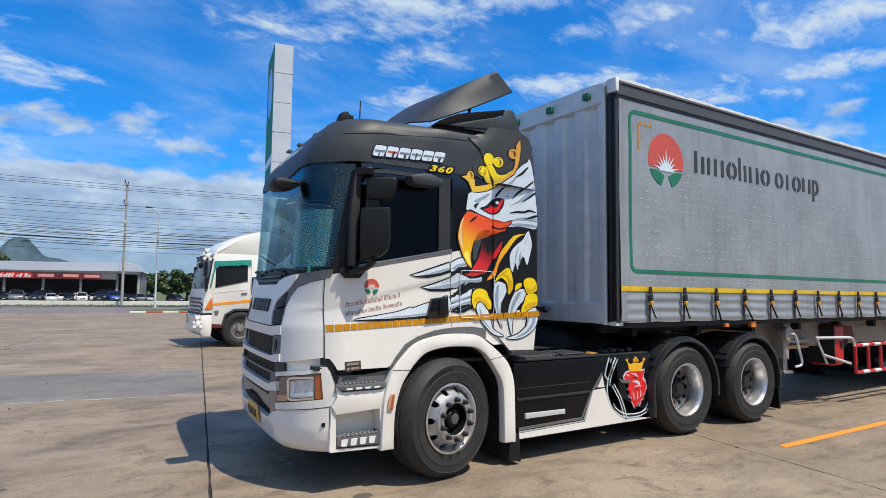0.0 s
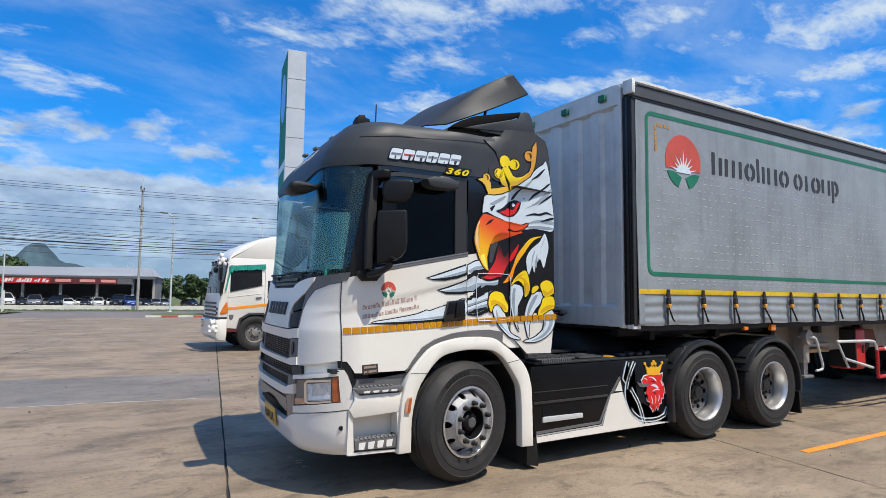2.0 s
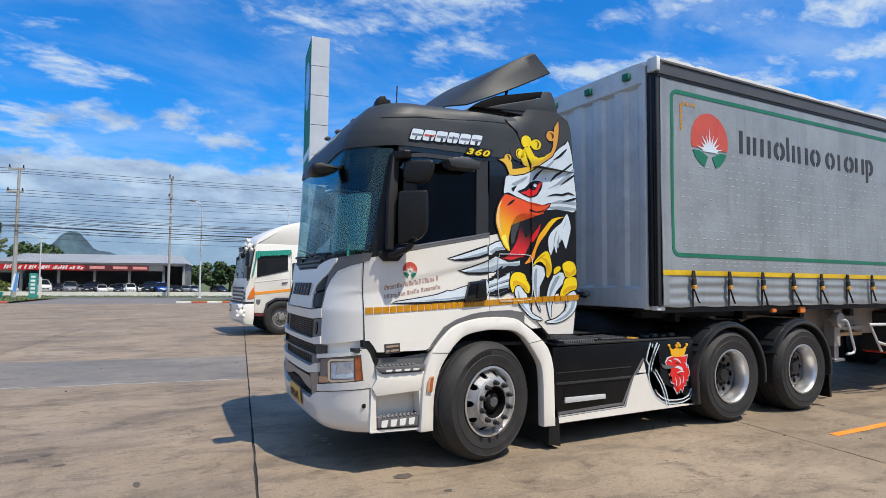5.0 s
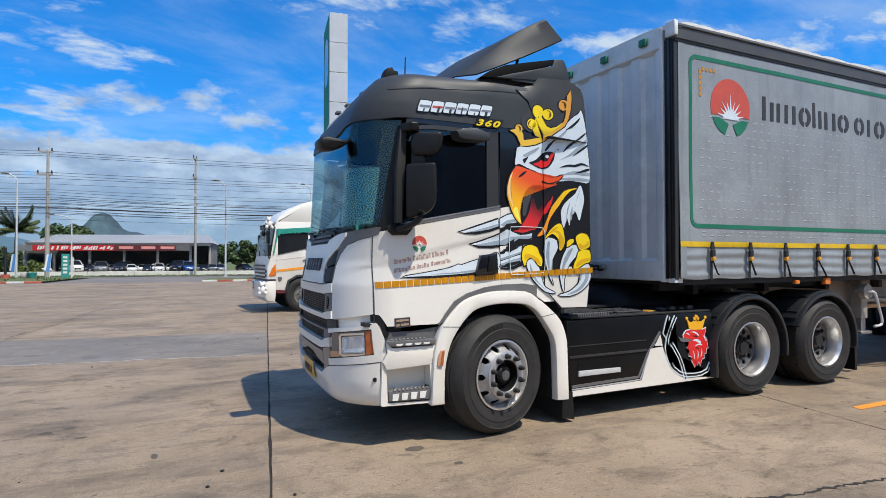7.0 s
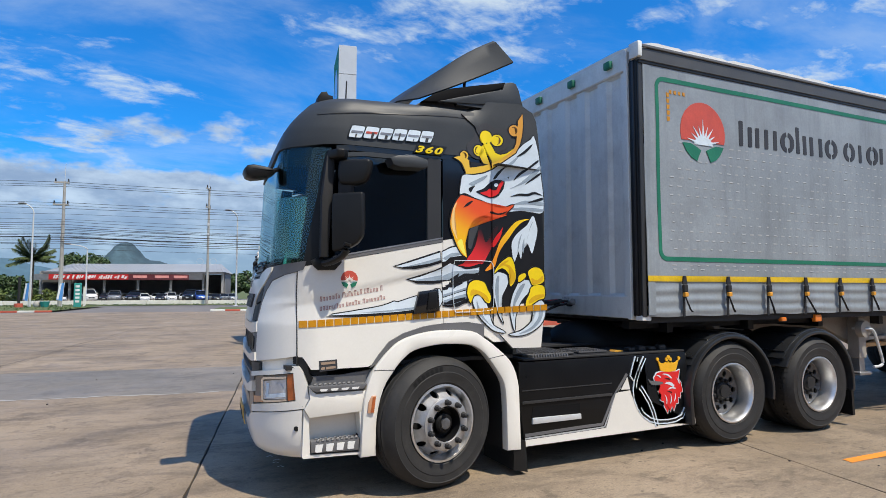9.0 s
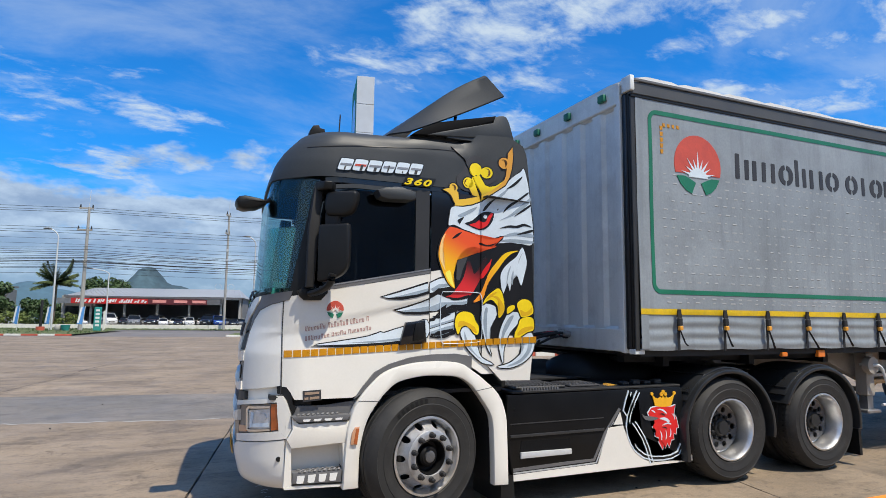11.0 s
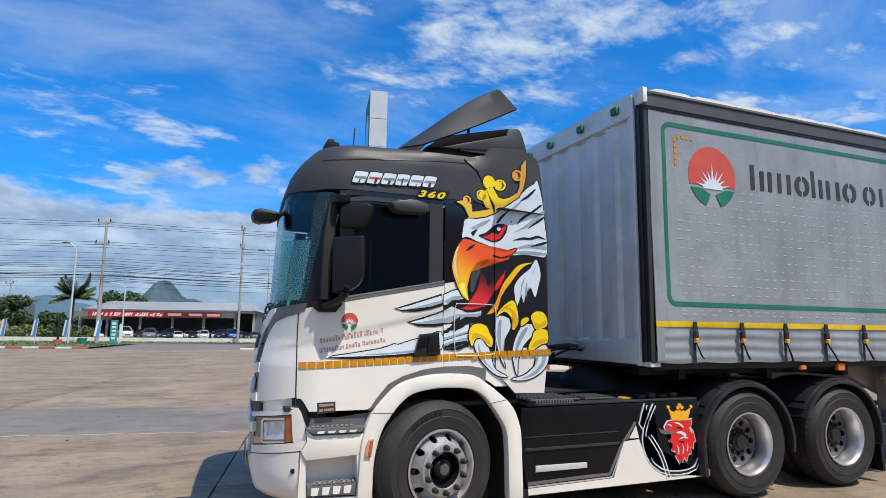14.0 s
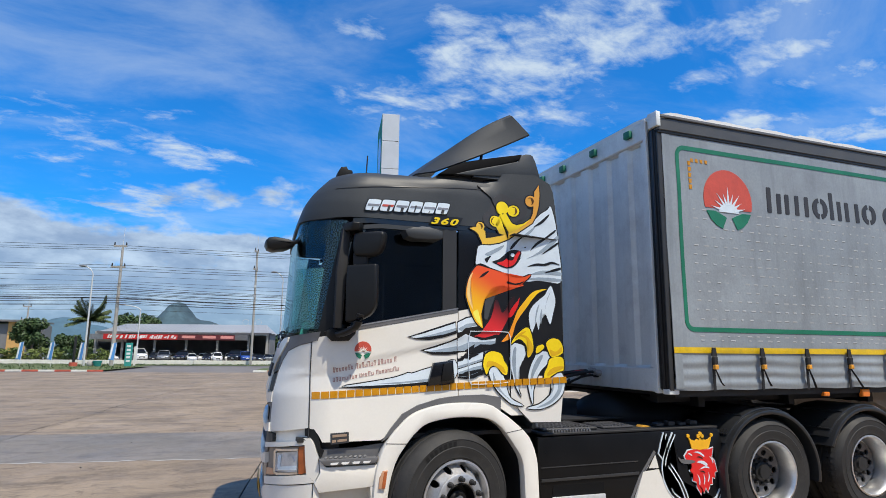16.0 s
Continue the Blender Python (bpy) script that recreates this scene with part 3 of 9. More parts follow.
def housing(outline, foot, thick, bevel):
    """A rounded mirror shell: its outline in width and height, turned outwards and forwards from its inner edge."""
    bm = bmesh.new()
    d, n = Vector((0.84, -0.545, 0)), Vector((0.545, 0.84, 0))
    ends = [[bm.verts.new(Vector((*foot, z)) + d * u + n * k) for u, z in outline] for k in (0, thick)]
    for e in ends:
        bm.faces.new(e)
    m = len(outline)
    for i in range(m):
        bm.faces.new((ends[0][i], ends[0][(i + 1) % m], ends[1][(i + 1) % m], ends[1][i]))
    bmesh.ops.recalc_face_normals(bm, faces=bm.faces[:])
    bmesh.ops.bevel(bm, geom=bm.edges[:], offset=bevel, segments=4, profile=0.5, affect="EDGES")
    return bm


def mirrored(bm):
    """The same shape on the truck's far side."""
    for v in bm.verts:
        v.co.y = 2 * MID - v.co.y
        v.co.x += SKEW * (v.co.y - 4.95) * max(0.0, min(1.0, (2.3 - v.co.x) / 0.25))
    return bm


def fairing_edge(z):
    """The front edge of the side fairing."""
    return table(z, [(1.06, 3.62), (1.25, 3.455), (2.61, 3.455), (2.75, 3.394), (2.87, 3.345), (2.955, 3.29), (3.0, 3.23), (3.05, 3.17), (3.19, 3.14)])


def fairing_y(x, z):
    u = max(0.0, min(1.0, (x - fairing_edge(max(z, 1.3))) / 0.30))
    u = u * u * (3 - 2 * u)
    return 4.531 - 0.10 * max(0.0, x - 3.40) / 0.50 + (table(z, FLARE_Y) - 4.535) * (1 - u) * (z > 2.6)


def side_y(x, z):
    return fairing_y(x, z) if x >= (3.4495 if z < 2.66 else 3.4495 - 0.55 * (z - 2.66)) else skin(at_x(x, z), z).y if x < 2.1 else table(z, SIDE_Y) + ledge(x, z)


def print_on(name, poly, material, parent, lift=0.004, where=side_y, label=""):
    """A thin printed shape on a side: x and z of its corners."""
    bm = bmesh.new()
    bm.faces.new([bm.verts.new((x, 0, z)) for x, z in poly])
    bmesh.ops.triangulate(bm, faces=bm.faces[:])
    for co, no in (((3.4485, 0, 0), (1, 0, 0)), ((3.4505, 0, 0), (1, 0, 0)), ((3.4485, 0, 2.66), (1, 0, 0.55)), ((3.4505, 0, 2.66), (1, 0, 0.55)), ((0, 0, 2.74), (0, 0, 1)), ((0, 0, 2.86), (0, 0, 1)), ((0, 0, 2.96), (0, 0, 1)), ((1.75, 0, 1.455), (-0.235, 0, 1)), ((1.75, 0, 1.425), (-0.235, 0, 1)), ((1.75, 0, 1.2), (-0.235, 0, 1))):
        bmesh.ops.bisect_plane(bm, geom=bm.verts[:] + bm.edges[:] + bm.faces[:], plane_co=co, plane_no=no)
    geo = bmesh.ops.extrude_face_region(bm, geom=bm.faces[:])
    back = {v for v in geo["geom"] if isinstance(v, bmesh.types.BMVert)}
    for v in bm.verts:
        v.co.y = where(v.co.x, v.co.z) - (0.0 if v in back else lift)
    return part(name, bm, material, parent, label)


def leaf(p, q, w, bend=0.12, n=9):
    """A pointed leaf from tip p to base q."""
    p, q = Vector(p), Vector(q)
    d = q - p
    s = Vector((-d.y, d.x)).normalized()
    up, down = [], []
    for i in range(1, n + 1):
        t = i / n
        c = p + d * t + s * bend * d.length * math.sin(math.pi * t)
        h = w * 0.5 * math.sin(math.pi * min(1, t * 0.72 + 0.02)) ** 0.8
        up.append(tuple(c + s * h))
        down.append(tuple(c - s * h))
    return [tuple(p), *up, *down[::-1]]


def smooth(poly, steps=3):
    """A closed outline, rounded between its corners."""
    p = [Vector(q) for q in poly]
    n, out = len(p), []
    for i in range(n):
        a, b, c, d = p[i - 1], p[i], p[(i + 1) % n], p[(i + 2) % n]
        for k in range(steps):
            t = k / steps
            q = 0.5 * (2 * b + (c - a) * t + (2 * a - 5 * b + 4 * c - d) * t * t + (3 * b - a - 3 * c + d) * t ** 3)
            out.append((q.x, q.y))
    return out


def swollen(poly, d):
    """The same outline, moved outward by d."""
    area = sum(poly[i][0] * poly[(i + 1) % len(poly)][1] - poly[(i + 1) % len(poly)][0] * poly[i][1] for i in range(len(poly)))
    s = 1 if area > 0 else -1
    out = []
    for i, p in enumerate(poly):
        a, b = Vector(poly[i - 1]), Vector(poly[(i + 1) % len(poly)])
        t1, t2 = (Vector(p) - a).normalized(), (b - Vector(p)).normalized()
        n = Vector((t1.y + t2.y, -t1.x - t2.x))
        n = n.normalized() if n.length > 0.2 else Vector((t2.y, -t2.x))
        out.append(tuple(Vector(p) + s * n * d))
    return out


def bold(name, poly, material, parent, lift, label="", d=0.011):
    """A printed shape with a black contour."""
    poly = smooth(poly)
    print_on("print_contour", swollen(poly, d), PRINTBLACK, parent, lift - 0.0008)
    return print_on(name, poly, material, parent, lift, label=label)


def ribbon(pts, w, shift=0.0):
    """The outline of a band of width w along a line, moved sideways by shift."""
    p = [Vector(q) for q in pts]
    lo, hi = [], []
    for i, q in enumerate(p):
        d = (p[min(i + 1, len(p) - 1)] - p[max(i - 1, 0)]).normalized()
        n = Vector((-d.y, d.x))
        hi.append(tuple(q + n * (shift + w / 2)))
        lo.append(tuple(q + n * (shift - w / 2)))
    return hi + lo[::-1]


def oval(cx, cz, rx, rz, turn=0, n=20, a0=0, a1=360):
    out = []
    for i in range(n):
        a = radians(a0 + (a1 - a0) * i / (n if a1 - a0 == 360 else n - 1))
        x, z = rx * math.cos(a), rz * math.sin(a)
        c, s = math.cos(radians(turn)), math.sin(radians(turn))
        out.append((cx + x * c - z * s, cz + x * s + z * c))
    return out


def wheel_disc(cx, cy, cz, r0, r1, h0, h1, holes, rh, n=24):
    """A wheel's dish with round hand holes through it."""
    bm = bmesh.new()
    m = (r0 + r1) / 2
    step = 2 * math.pi / holes

    def put(r, a):
        h = h0 + (h1 - h0) * (r - r0) / (r1 - r0)
        return bm.verts.new((cx + r * math.cos(a), cy - h, cz + r * math.sin(a)))

    for k in range(holes):
        c = k * step
        edge = []
        for i in range(4):
            edge.append((r0, c - step / 2 + step * i / 4))
        for i in range(4):
            edge.append((r0 + (r1 - r0) * i / 4, c + step / 2))
        for i in range(4):
            edge.append((r1, c + step / 2 - step * i / 4))
        for i in range(4):
            edge.append((r1 - (r1 - r0) * i / 4, c - step / 2))
        outer = [put(*e) for e in edge]
        inner = []
        for r, a in edge:
            x, y = r * math.cos(a - c) - m, r * math.sin(a - c)
            l = math.hypot(x, y)
            x, y = m + x / l * rh, y / l * rh
            inner.append(put(math.hypot(x, y), c + math.atan2(y, x)))
        deep = [bm.verts.new(v.co + Vector((0, 0.02, 0))) for v in inner]
        for i in range(16):
            j = (i + 1) % 16
            bm.faces.new((outer[i], outer[j], inner[j], inner[i]))
            bm.faces.new((inner[i], inner[j], deep[j], deep[i]))
    bmesh.ops.remove_doubles(bm, verts=bm.verts[:], dist=0.0005)
    return bm


TYRE = [(0.295, 0.0), (0.31, 0.012), (0.318, 0.020), (0.325, 0.019), (0.36, 0.029), (0.395, 0.033), (0.40, 0.029), (0.448, 0.029), (0.453, 0.033), (0.461, 0.026), (0.478, 0.010), (0.492, -0.008), (0.504, -0.026), (0.511, -0.044), (0.513, -0.07), (0.503, -0.074), (0.503, -0.083), (0.513, -0.087), (0.513, -0.13), (0.503, -0.134), (0.503, -0.143), (0.513, -0.147), (0.513, -0.19), (0.503, -0.194), (0.503, -0.203), (0.513, -0.207), (0.513, -0.245), (0.508, -0.262), (0.49, -0.28), (0.40, -0.302), (0.33, -0.292), (0.295, -0.27), (0.29, -0.14)]


def tyre_mesh(cx, cy, cz, flip=False, n=64):
    rows = [(r, (-0.27 - h) if flip else h) for r, h in TYRE]
    return lathe(rows + [rows[0]], cx, cy + 0.028, cz, n)


def steered(bm, cx, cy, angle=11.0):
    """The same shape, turned with the steering."""
    c, s = math.cos(radians(angle)), math.sin(radians(angle))
    for v in bm.verts:
        x, y = v.co.x - cx, v.co.y - cy
        v.co.x, v.co.y = cx + x * c - y * s, cy + x * s + y * c
    return bm


def front_wheel(truck, cx, cz, far=False):
    cy = 4.42
    turn = (lambda b: steered(mirrored(b), cx, 2 * MID - cy)) if far else (lambda b: steered(b, cx, cy))
    w = part("wheel", turn(lathe([(0.30, 0.0), (0.302, 0.012), (0.285, 0.014), (0.272, -0.01), (0.262, -0.03), (0.255, -0.12), (0.25, -0.2), (0.19, -0.2)], cx, cy + 0.02, cz, 56)), ALU, truck, "polished alloy wheel with ten nuts")
    part("tyre", turn(tyre_mesh(cx, cy, cz)), RUBBER, w, "dusty black truck tyre")
    part("wheel_disc", turn(wheel_disc(cx, cy, cz, 0.203, 0.268, 0.03, -0.085, 10, 0.0265)), WHEELGREY, w)
    part("wheel_ring", turn(lathe([(0.205, 0.026), (0.204, 0.034), (0.195, 0.040), (0.140, 0.040), (0.134, 0.03)], cx, cy, cz, 48)), WHEELGREY, w)
    part("hub", turn(lathe([(0.136, 0.03), (0.128, 0.038), (0.122, 0.02), (0.118, -0.05), (0.085, -0.055), (0.080, 0.0), (0.062, 0.016), (0.001, 0.018)], cx, cy, cz, 32)), VENTBLACK, w, "dark greasy wheel hub")
    part("hub_cap", turn(lathe([(0.045, 0.016), (0.043, 0.028), (0.024, 0.034), (0.001, 0.034)], cx, cy, cz, 20)), mat_dish, w)
    part("wheel_backing", turn(lathe([(0.262, -0.10), (0.1, -0.10), (0.001, -0.1)], cx, cy, cz, 32)), DARK, w)
    for k in range(10):
        a = 2 * math.pi * (k + 0.5) / 10
        part("nut", turn(lathe([(0.024, 0.03), (0.024, 0.048), (0.018, 0.054), (0.018, 0.080), (0.011, 0.088), (0.001, 0.088)], cx + 0.1675 * math.cos(a), cy, cz + 0.1675 * math.sin(a), 8)), DARK, w)
    # raised block of lettering on the sidewall
    for a0 in (108, 78):
        bm = bmesh.new()
        for k in range(5 if a0 == 108 else 2):
            a = radians(a0 + 22 - k * 6)
            c, s = math.cos(a), math.sin(a)
            pts = []
            for r, da in ((0.405, -1.8), (0.405, 1.8), (0.44, 1.8), (0.44, -1.8)):
                b = a + radians(da)
                pts.append(bm.verts.new((cx + r * math.cos(b), cy - 0.0055, cz + r * math.sin(b))))
            bm.faces.new(pts)
        part("sidewall_mark", turn(bm), PLASTIC, w, "raised bars on the tyre wall")
    return w


mat_guard = mat("glossy_black_plastic", (0.02, 0.021, 0.023), 0.30, vary=0.2, size=3, spec=0.5)


def drive_wheel(truck, cx, cz, far=False):
    cy = 4.42
    turn = mirrored if far else (lambda b: b)
    w = part("wheel", turn(lathe([(0.30, 0.0), (0.302, 0.014), (0.288, 0.016), (0.276, -0.006), (0.268, -0.03), (0.262, -0.10), (0.25, -0.155), (0.235, -0.165), (0.225, -0.165)], cx, cy + 0.02, cz, 56)), ALU, truck, "deep-dished bright drive wheel")
    part("tyre", turn(tyre_mesh(cx, cy, cz)), RUBBER, w, "dusty black truck tyre")
    part("tyre", turn(tyre_mesh(cx, cy + 0.34, cz, True)), RUBBER, w, "dusty black truck tyre")
    bm = bmesh.new()
    for k in range(56):
        a = 2 * math.pi * k / 56
        c, s = math.cos(a), math.sin(a)
        q = [bm.verts.new((cx + r * c - u * s, cy + 0.028 - h, cz + r * s + u * c)) for r, h in ((0.497, -0.012), (0.5155, -0.045), (0.516, -0.10)) for u in (-0.017, 0.017)]
        low = [bm.verts.new((cx + r * c - u * s, cy + 0.028 - h, cz + r * s + u * c)) for r, h in ((0.488, -0.016), (0.506, -0.048), (0.507, -0.10)) for u in (-0.017, 0.017)]
        for m in (0, 2):
            bm.faces.new((q[m], q[m + 1], q[m + 3], q[m + 2]))
            for e in (0, 1):
                bm.faces.new((q[m + e], q[m + 2 + e], low[m + 2 + e], low[m + e]))
        bm.faces.new((q[0], q[1], low[1], low[0]))
    part("tread_relief", turn(bm), RUBBER, w, kind="stuff", sharp=10)
    part("wheel_disc", turn(wheel_disc(cx, cy, cz, 0.125, 0.228, -0.165, -0.15, 10, 0.029)), mat_dish, w, "dark wheel dish with hand holes")
    part("wheel_backing", turn(lathe([(0.25, -0.22), (0.1, -0.22), (0.001, -0.22)], cx, cy, cz, 32)), DARK, w)
    part("hub", turn(lathe([(0.128, -0.168), (0.126, -0.162), (0.092, -0.16), (0.085, -0.135), (0.07, -0.125), (0.066, -0.10), (0.001, -0.098)], cx, cy, cz, 32)), DARK, w, "dark greasy wheel hub")
    for k in range(10):
        a = 2 * math.pi * (k + 0.5) / 10
        part("nut", turn(lathe([(0.018, -0.165), (0.018, -0.135), (0.01, -0.128), (0.001, -0.128)], cx + 0.118 * math.cos(a), cy, cz + 0.118 * math.sin(a), 8)), DARK, w)
    return w


def belt(x):
    return 1.725 + max(0.0, x - 1.82) * 0.19


def arch_top(x):
    d = 0.757 ** 2 - (x - 2.985) ** 2
    return 0.515 + math.sqrt(d) if d > 0.2 else 0.96


def roof_line(x):
    return 2.64 + min(0.05, max(0, x - 1.8) * 0.12)


mat_beige = mat("beige_grey_bezel", (0.24, 0.20, 0.17), 0.38, vary=0.08, coat=0.2)
mat_reflector = mat("lamp_reflector", (0.62, 0.68, 0.76), 0.22, metal=0.6, vary=0.25, size=14, coat=0.6)
mat_void = mat("dull_black_rubber", (0.006, 0.006, 0.0065), 0.8, vary=0.2, spec=0.15)
mat_stepalloy = mat("bright_step_alloy", (0.60, 0.61, 0.62), 0.45, metal=0.2, vary=0.08, size=9)
mat_lightline = mat("light_grey_line", (0.42, 0.43, 0.44), 0.4, vary=0.06)
mat_skirt = mat("black_skirt_paint", (0.007, 0.007, 0.0075), 0.3, vary=0.2, spec=0.25)
mat_feather = mat("blue_grey_print", (0.30, 0.37, 0.44), 0.4, vary=0.15, size=7)
mat_beak = blend("orange_beak_print", (0.92, 0.50, 0.01), (0.80, 0.09, 0.02), (3.11, 1.98), (3.27, 2.27))
mat_crown = blend("gold_crown_print", (0.80, 0.50, 0.05), (0.72, 0.34, 0.05), (3.42, 2.60), (3.66, 2.85))
mat_trefoil = blend("yellow_crown_print", (0.62, 0.40, 0.03), (0.92, 0.70, 0.01), (3.44, 2.63), (3.44, 2.74))
mat_jaw = blend("yellow_jaw_print", (0.92, 0.58, 0.01), (0.90, 0.30, 0.02), (3.72, 2.14), (3.44, 1.78))
mat_tongue = blend("red_tongue_print", (0.70, 0.03, 0.035), (0.03, 0.008, 0.01), (3.30, 1.82), (3.41, 2.04))
mat_ochre = mat("deep_yellow_print", (0.72, 0.42, 0.012), 0.34, vary=0.06)
mat_brown = mat("brown_print_line", (0.16, 0.07, 0.01), 0.36, vary=0.1)
mat_gleam = mat("pale_orange_print", (0.93, 0.62, 0.25), 0.34, vary=0.05)
mat_tip = mat("pale_yellow_print", (0.92, 0.82, 0.12), 0.34, vary=0.05)
mat_iris = mat("bright_red_print", (0.72, 0.02, 0.02), 0.34, vary=0.06)
mat_gape = mat("slate_print", (0.055, 0.058, 0.062), 0.34, vary=0.1)
mat_duskred = mat("faded_purple_print", (0.42, 0.24, 0.22), 0.6, vary=0.1)


def build_truck():
    t = thing("tractor_unit", (4.4, MID, 0), "white and black three-axle tractor unit with printed cab, parked on concrete", "truck")
    turnings = ((lambda b: b), mirrored)

    # cab skin, both sides
    for far, turn in enumerate(turnings):
        part("corner_panel", turn(patch([(1.425, 1.235), (1.418, 1.31), (1.42, 1.455), (1.44, 1.55), (1.487, 1.626), (1.6, 1.671), (1.68, 1.688), (1.752, 1.703), (1.742, 1.45), (1.762, 1.31), (1.767, 1.072), (1.60, 1.04), (1.43, 1.012), (1.425, 1.09)], thick=0.03, step=0.035)), WHITE, t)
        part("lamp_brow", turn(patch([(1.40, 1.03), (1.76, 1.09), (1.815, 1.07), (1.825, 0.96), (1.40, 0.90)], out=-0.03, thick=0.02)), WHITE, t)
        part("corner_gap", turn(patch([(1.80, 1.08), (2.0, 1.05), (2.02, 0.78), (1.80, 0.74)], out=-0.05, thick=0.02)), DARK, t)
        part("door_gap", turn(panel(1.72, 1.86, 1.085, 1.70, out=-0.034, thick=0.02, nz=8)), DARK, t)
        part("corner_cap", turn(patch([(1.79, 1.775), (1.615, 1.758), (1.46, 1.742), (1.456, 1.70), (1.425, 1.64), (1.397, 1.60), (1.407, 1.47), (1.409, 1.315), (1.415, 1.315), (1.417, 1.455), (1.437, 1.552), (1.484, 1.630), (1.6, 1.675), (1.757, 1.709)], out=0.003, thick=0.03)), GREYTRIM, t, "dark grey corner trim under the windscreen")
        door = part("door", turn(panel(1.835, 2.99, lambda x: max(table(x, [(1.877, 1.064), (1.93, 0.93), (2.1, 0.955), (2.4, 0.965)]), arch_top(x) + 0.012), lambda x: belt(x), by_x=True, nq=40, nz=30, thick=0.03)), WHITE, t, "white lower cab door with printed feather shapes")
        part("belt_trim", turn(panel(2.02, 2.99, lambda x: belt(x) + 0.003, lambda x: belt(x) + 0.03, by_x=True, nq=20, nz=2, thick=0.03, out=0.003)), GREYTRIM, door)
        part("window_strip", turn(panel(2.08, 2.99, lambda x: belt(x) + 0.0305, lambda x: belt(x) + 0.042, by_x=True, nq=20, nz=1, thick=0.02, out=0.006)), STEEL, door)
        part("door_pillar", turn(slant(1.86, 1.97, lambda z: at_x(1.86 + (z - 1.76) * 0.19, z), lambda z: at_x(1.965 + (z - 1.76) * 0.155, z), lambda x: belt(x) + 0.003, lambda x: roof_line(x) - 0.05, nz=10, thick=0.04)), PLASTIC, door)
        part("door_pillar", turn(panel(2.855, 2.975, lambda x: belt(x) + 0.033, lambda x: roof_line(x) - 0.05, by_x=True, nz=8, thick=0.04)), DARKTRIM, door, "dark grey door pillar")
        part("door_header", turn(slant(1.98, 2.852, lambda z: at_x(1.97 + (z - 1.76) * 0.155, z), lambda z: at_x(2.852, z), lambda x: roof_line(x) - 0.085, lambda x: roof_line(x) - 0.05, nq=14, nz=2, thick=0.04)), SATIN, door)
        pane = part("window", turn(slant(1.98, 2.852, lambda z: at_x(1.97 + (z - 1.76) * 0.155, z), lambda z: at_x(2.852, z), lambda x: belt(x) + 0.033, lambda x: roof_line(x) - 0.088, nq=14, nz=8, thick=0.006, out=-0.015)), TINTED, door, "dark tinted door window")
        pane.visible_shadow = False
        part("quarter_window", turn(panel(2.995, 3.25, lambda x: belt(x) + 0.02, lambda x: roof_line(x) - 0.05, by_x=True, nz=6, thick=0.02, out=-0.004)), GLOSSBLACK, t, "black quarter window")
        part("rear_side_panel", turn(panel(2.995, CAB_BACK, lambda x: max(1.12, arch_top(x) + 0.012), lambda x: belt(x) + 0.016, by_x=True, nq=14, nz=8, thick=0.03)), WHITE, t)
        part("rear_upper_panel", turn(panel(3.253, CAB_BACK, lambda x: belt(x) + 0.02, lambda x: roof_line(x) - 0.05, by_x=True, nq=10, nz=8, thick=0.03)), BLACKPAINT, t)
        part("roof_gutter", turn(panel(2.10, CAB_BACK, lambda x: roof_line(x) - 0.047, lambda x: roof_line(x) - 0.004, by_x=True, nq=24, nz=2, thick=0.03, out=-0.008)), GLOSSBLACK, t)
        part("pillar_inner", turn(panel(1.67, 1.80, 1.735, 2.66, nz=10, thick=0.03, out=-0.035)), PLASTIC, t)
        part("door_pillar_front", turn(panel(1.80, 1.835, lambda q: 1.735, 2.605, nz=10, thick=0.04, nq=3, by_x=False, out=-0.012)), DARK, t)
    # handle recess, plate and flush handle of the near door
    bm = prism([(2.72, 1.365), (2.945, 1.395), (2.935, 1.565), (2.77, 1.545)], 4.49, 4.528, bevel=0.004)
    part("door_handle", bm, GLOSSBLACK, t, "black recessed door handle")
    part("handle_grip", prism([(2.83, 1.40), (2.925, 1.412), (2.915, 1.55), (2.85, 1.54)], 4.478, 4.489, bevel=0.003), PLASTIC, t)
    # roof and front
    part("roof", panel(1.32 - CAB_BACK, CAB_BACK, lambda q: table(abs(q - 0.66), [(0.0, 2.612), (0.35, 2.635), (0.55, 2.665), (0.97, 2.668), (1.1, 2.682), (1.4, 2.685)]), ROOF - 0.0005, nq=96, nz=26, thick=0.03), SATIN, t, "dark grey satin cab roof")
    top = bmesh.new()
    n = 60
    top.faces.new([top.verts.new(skin(1.32 - CAB_BACK + (2 * CAB_BACK - 1.32) * i / n, ROOF - 0.001) - Vector((0, 0, 0.002))) for i in range(n + 1)])
    part("roof_top", top, SATIN, t)
    part("cab_back", box(3.68, 3.715, 4.56, 2 * MID - 4.56, 1.0, 3.0, 0.01), SATIN, t)
    part("cab_floor", box(1.75, 3.68, 4.58, 2 * MID - 4.58, 0.97, 1.0), DARK, t)
    ws = part("windscreen", panel(1.32 - 1.795, 1.795, 1.755, lambda q: table(abs(q - 0.66), [(0.0, 2.61), (0.35, 2.633), (0.55, 2.66), (0.97, 2.663), (1.14, 2.66)]), nq=60, nz=16, thick=0.008, out=-0.012), WINDSHIELD, t, "curved blue-tinted windscreen")
    ws.visible_shadow = False
    part("scuttle", panel(1.32 - 1.48, 1.48, 1.60, 1.77, nq=40, nz=5, thick=0.05, out=-0.012), VENTBLACK, t)
    for z in (1.675, 1.715):
        part("scuttle_rib", panel(0.26, 1.06, z, z + 0.022, nq=20, nz=1, thick=0.02, out=0.004), DARKTRIM, t)
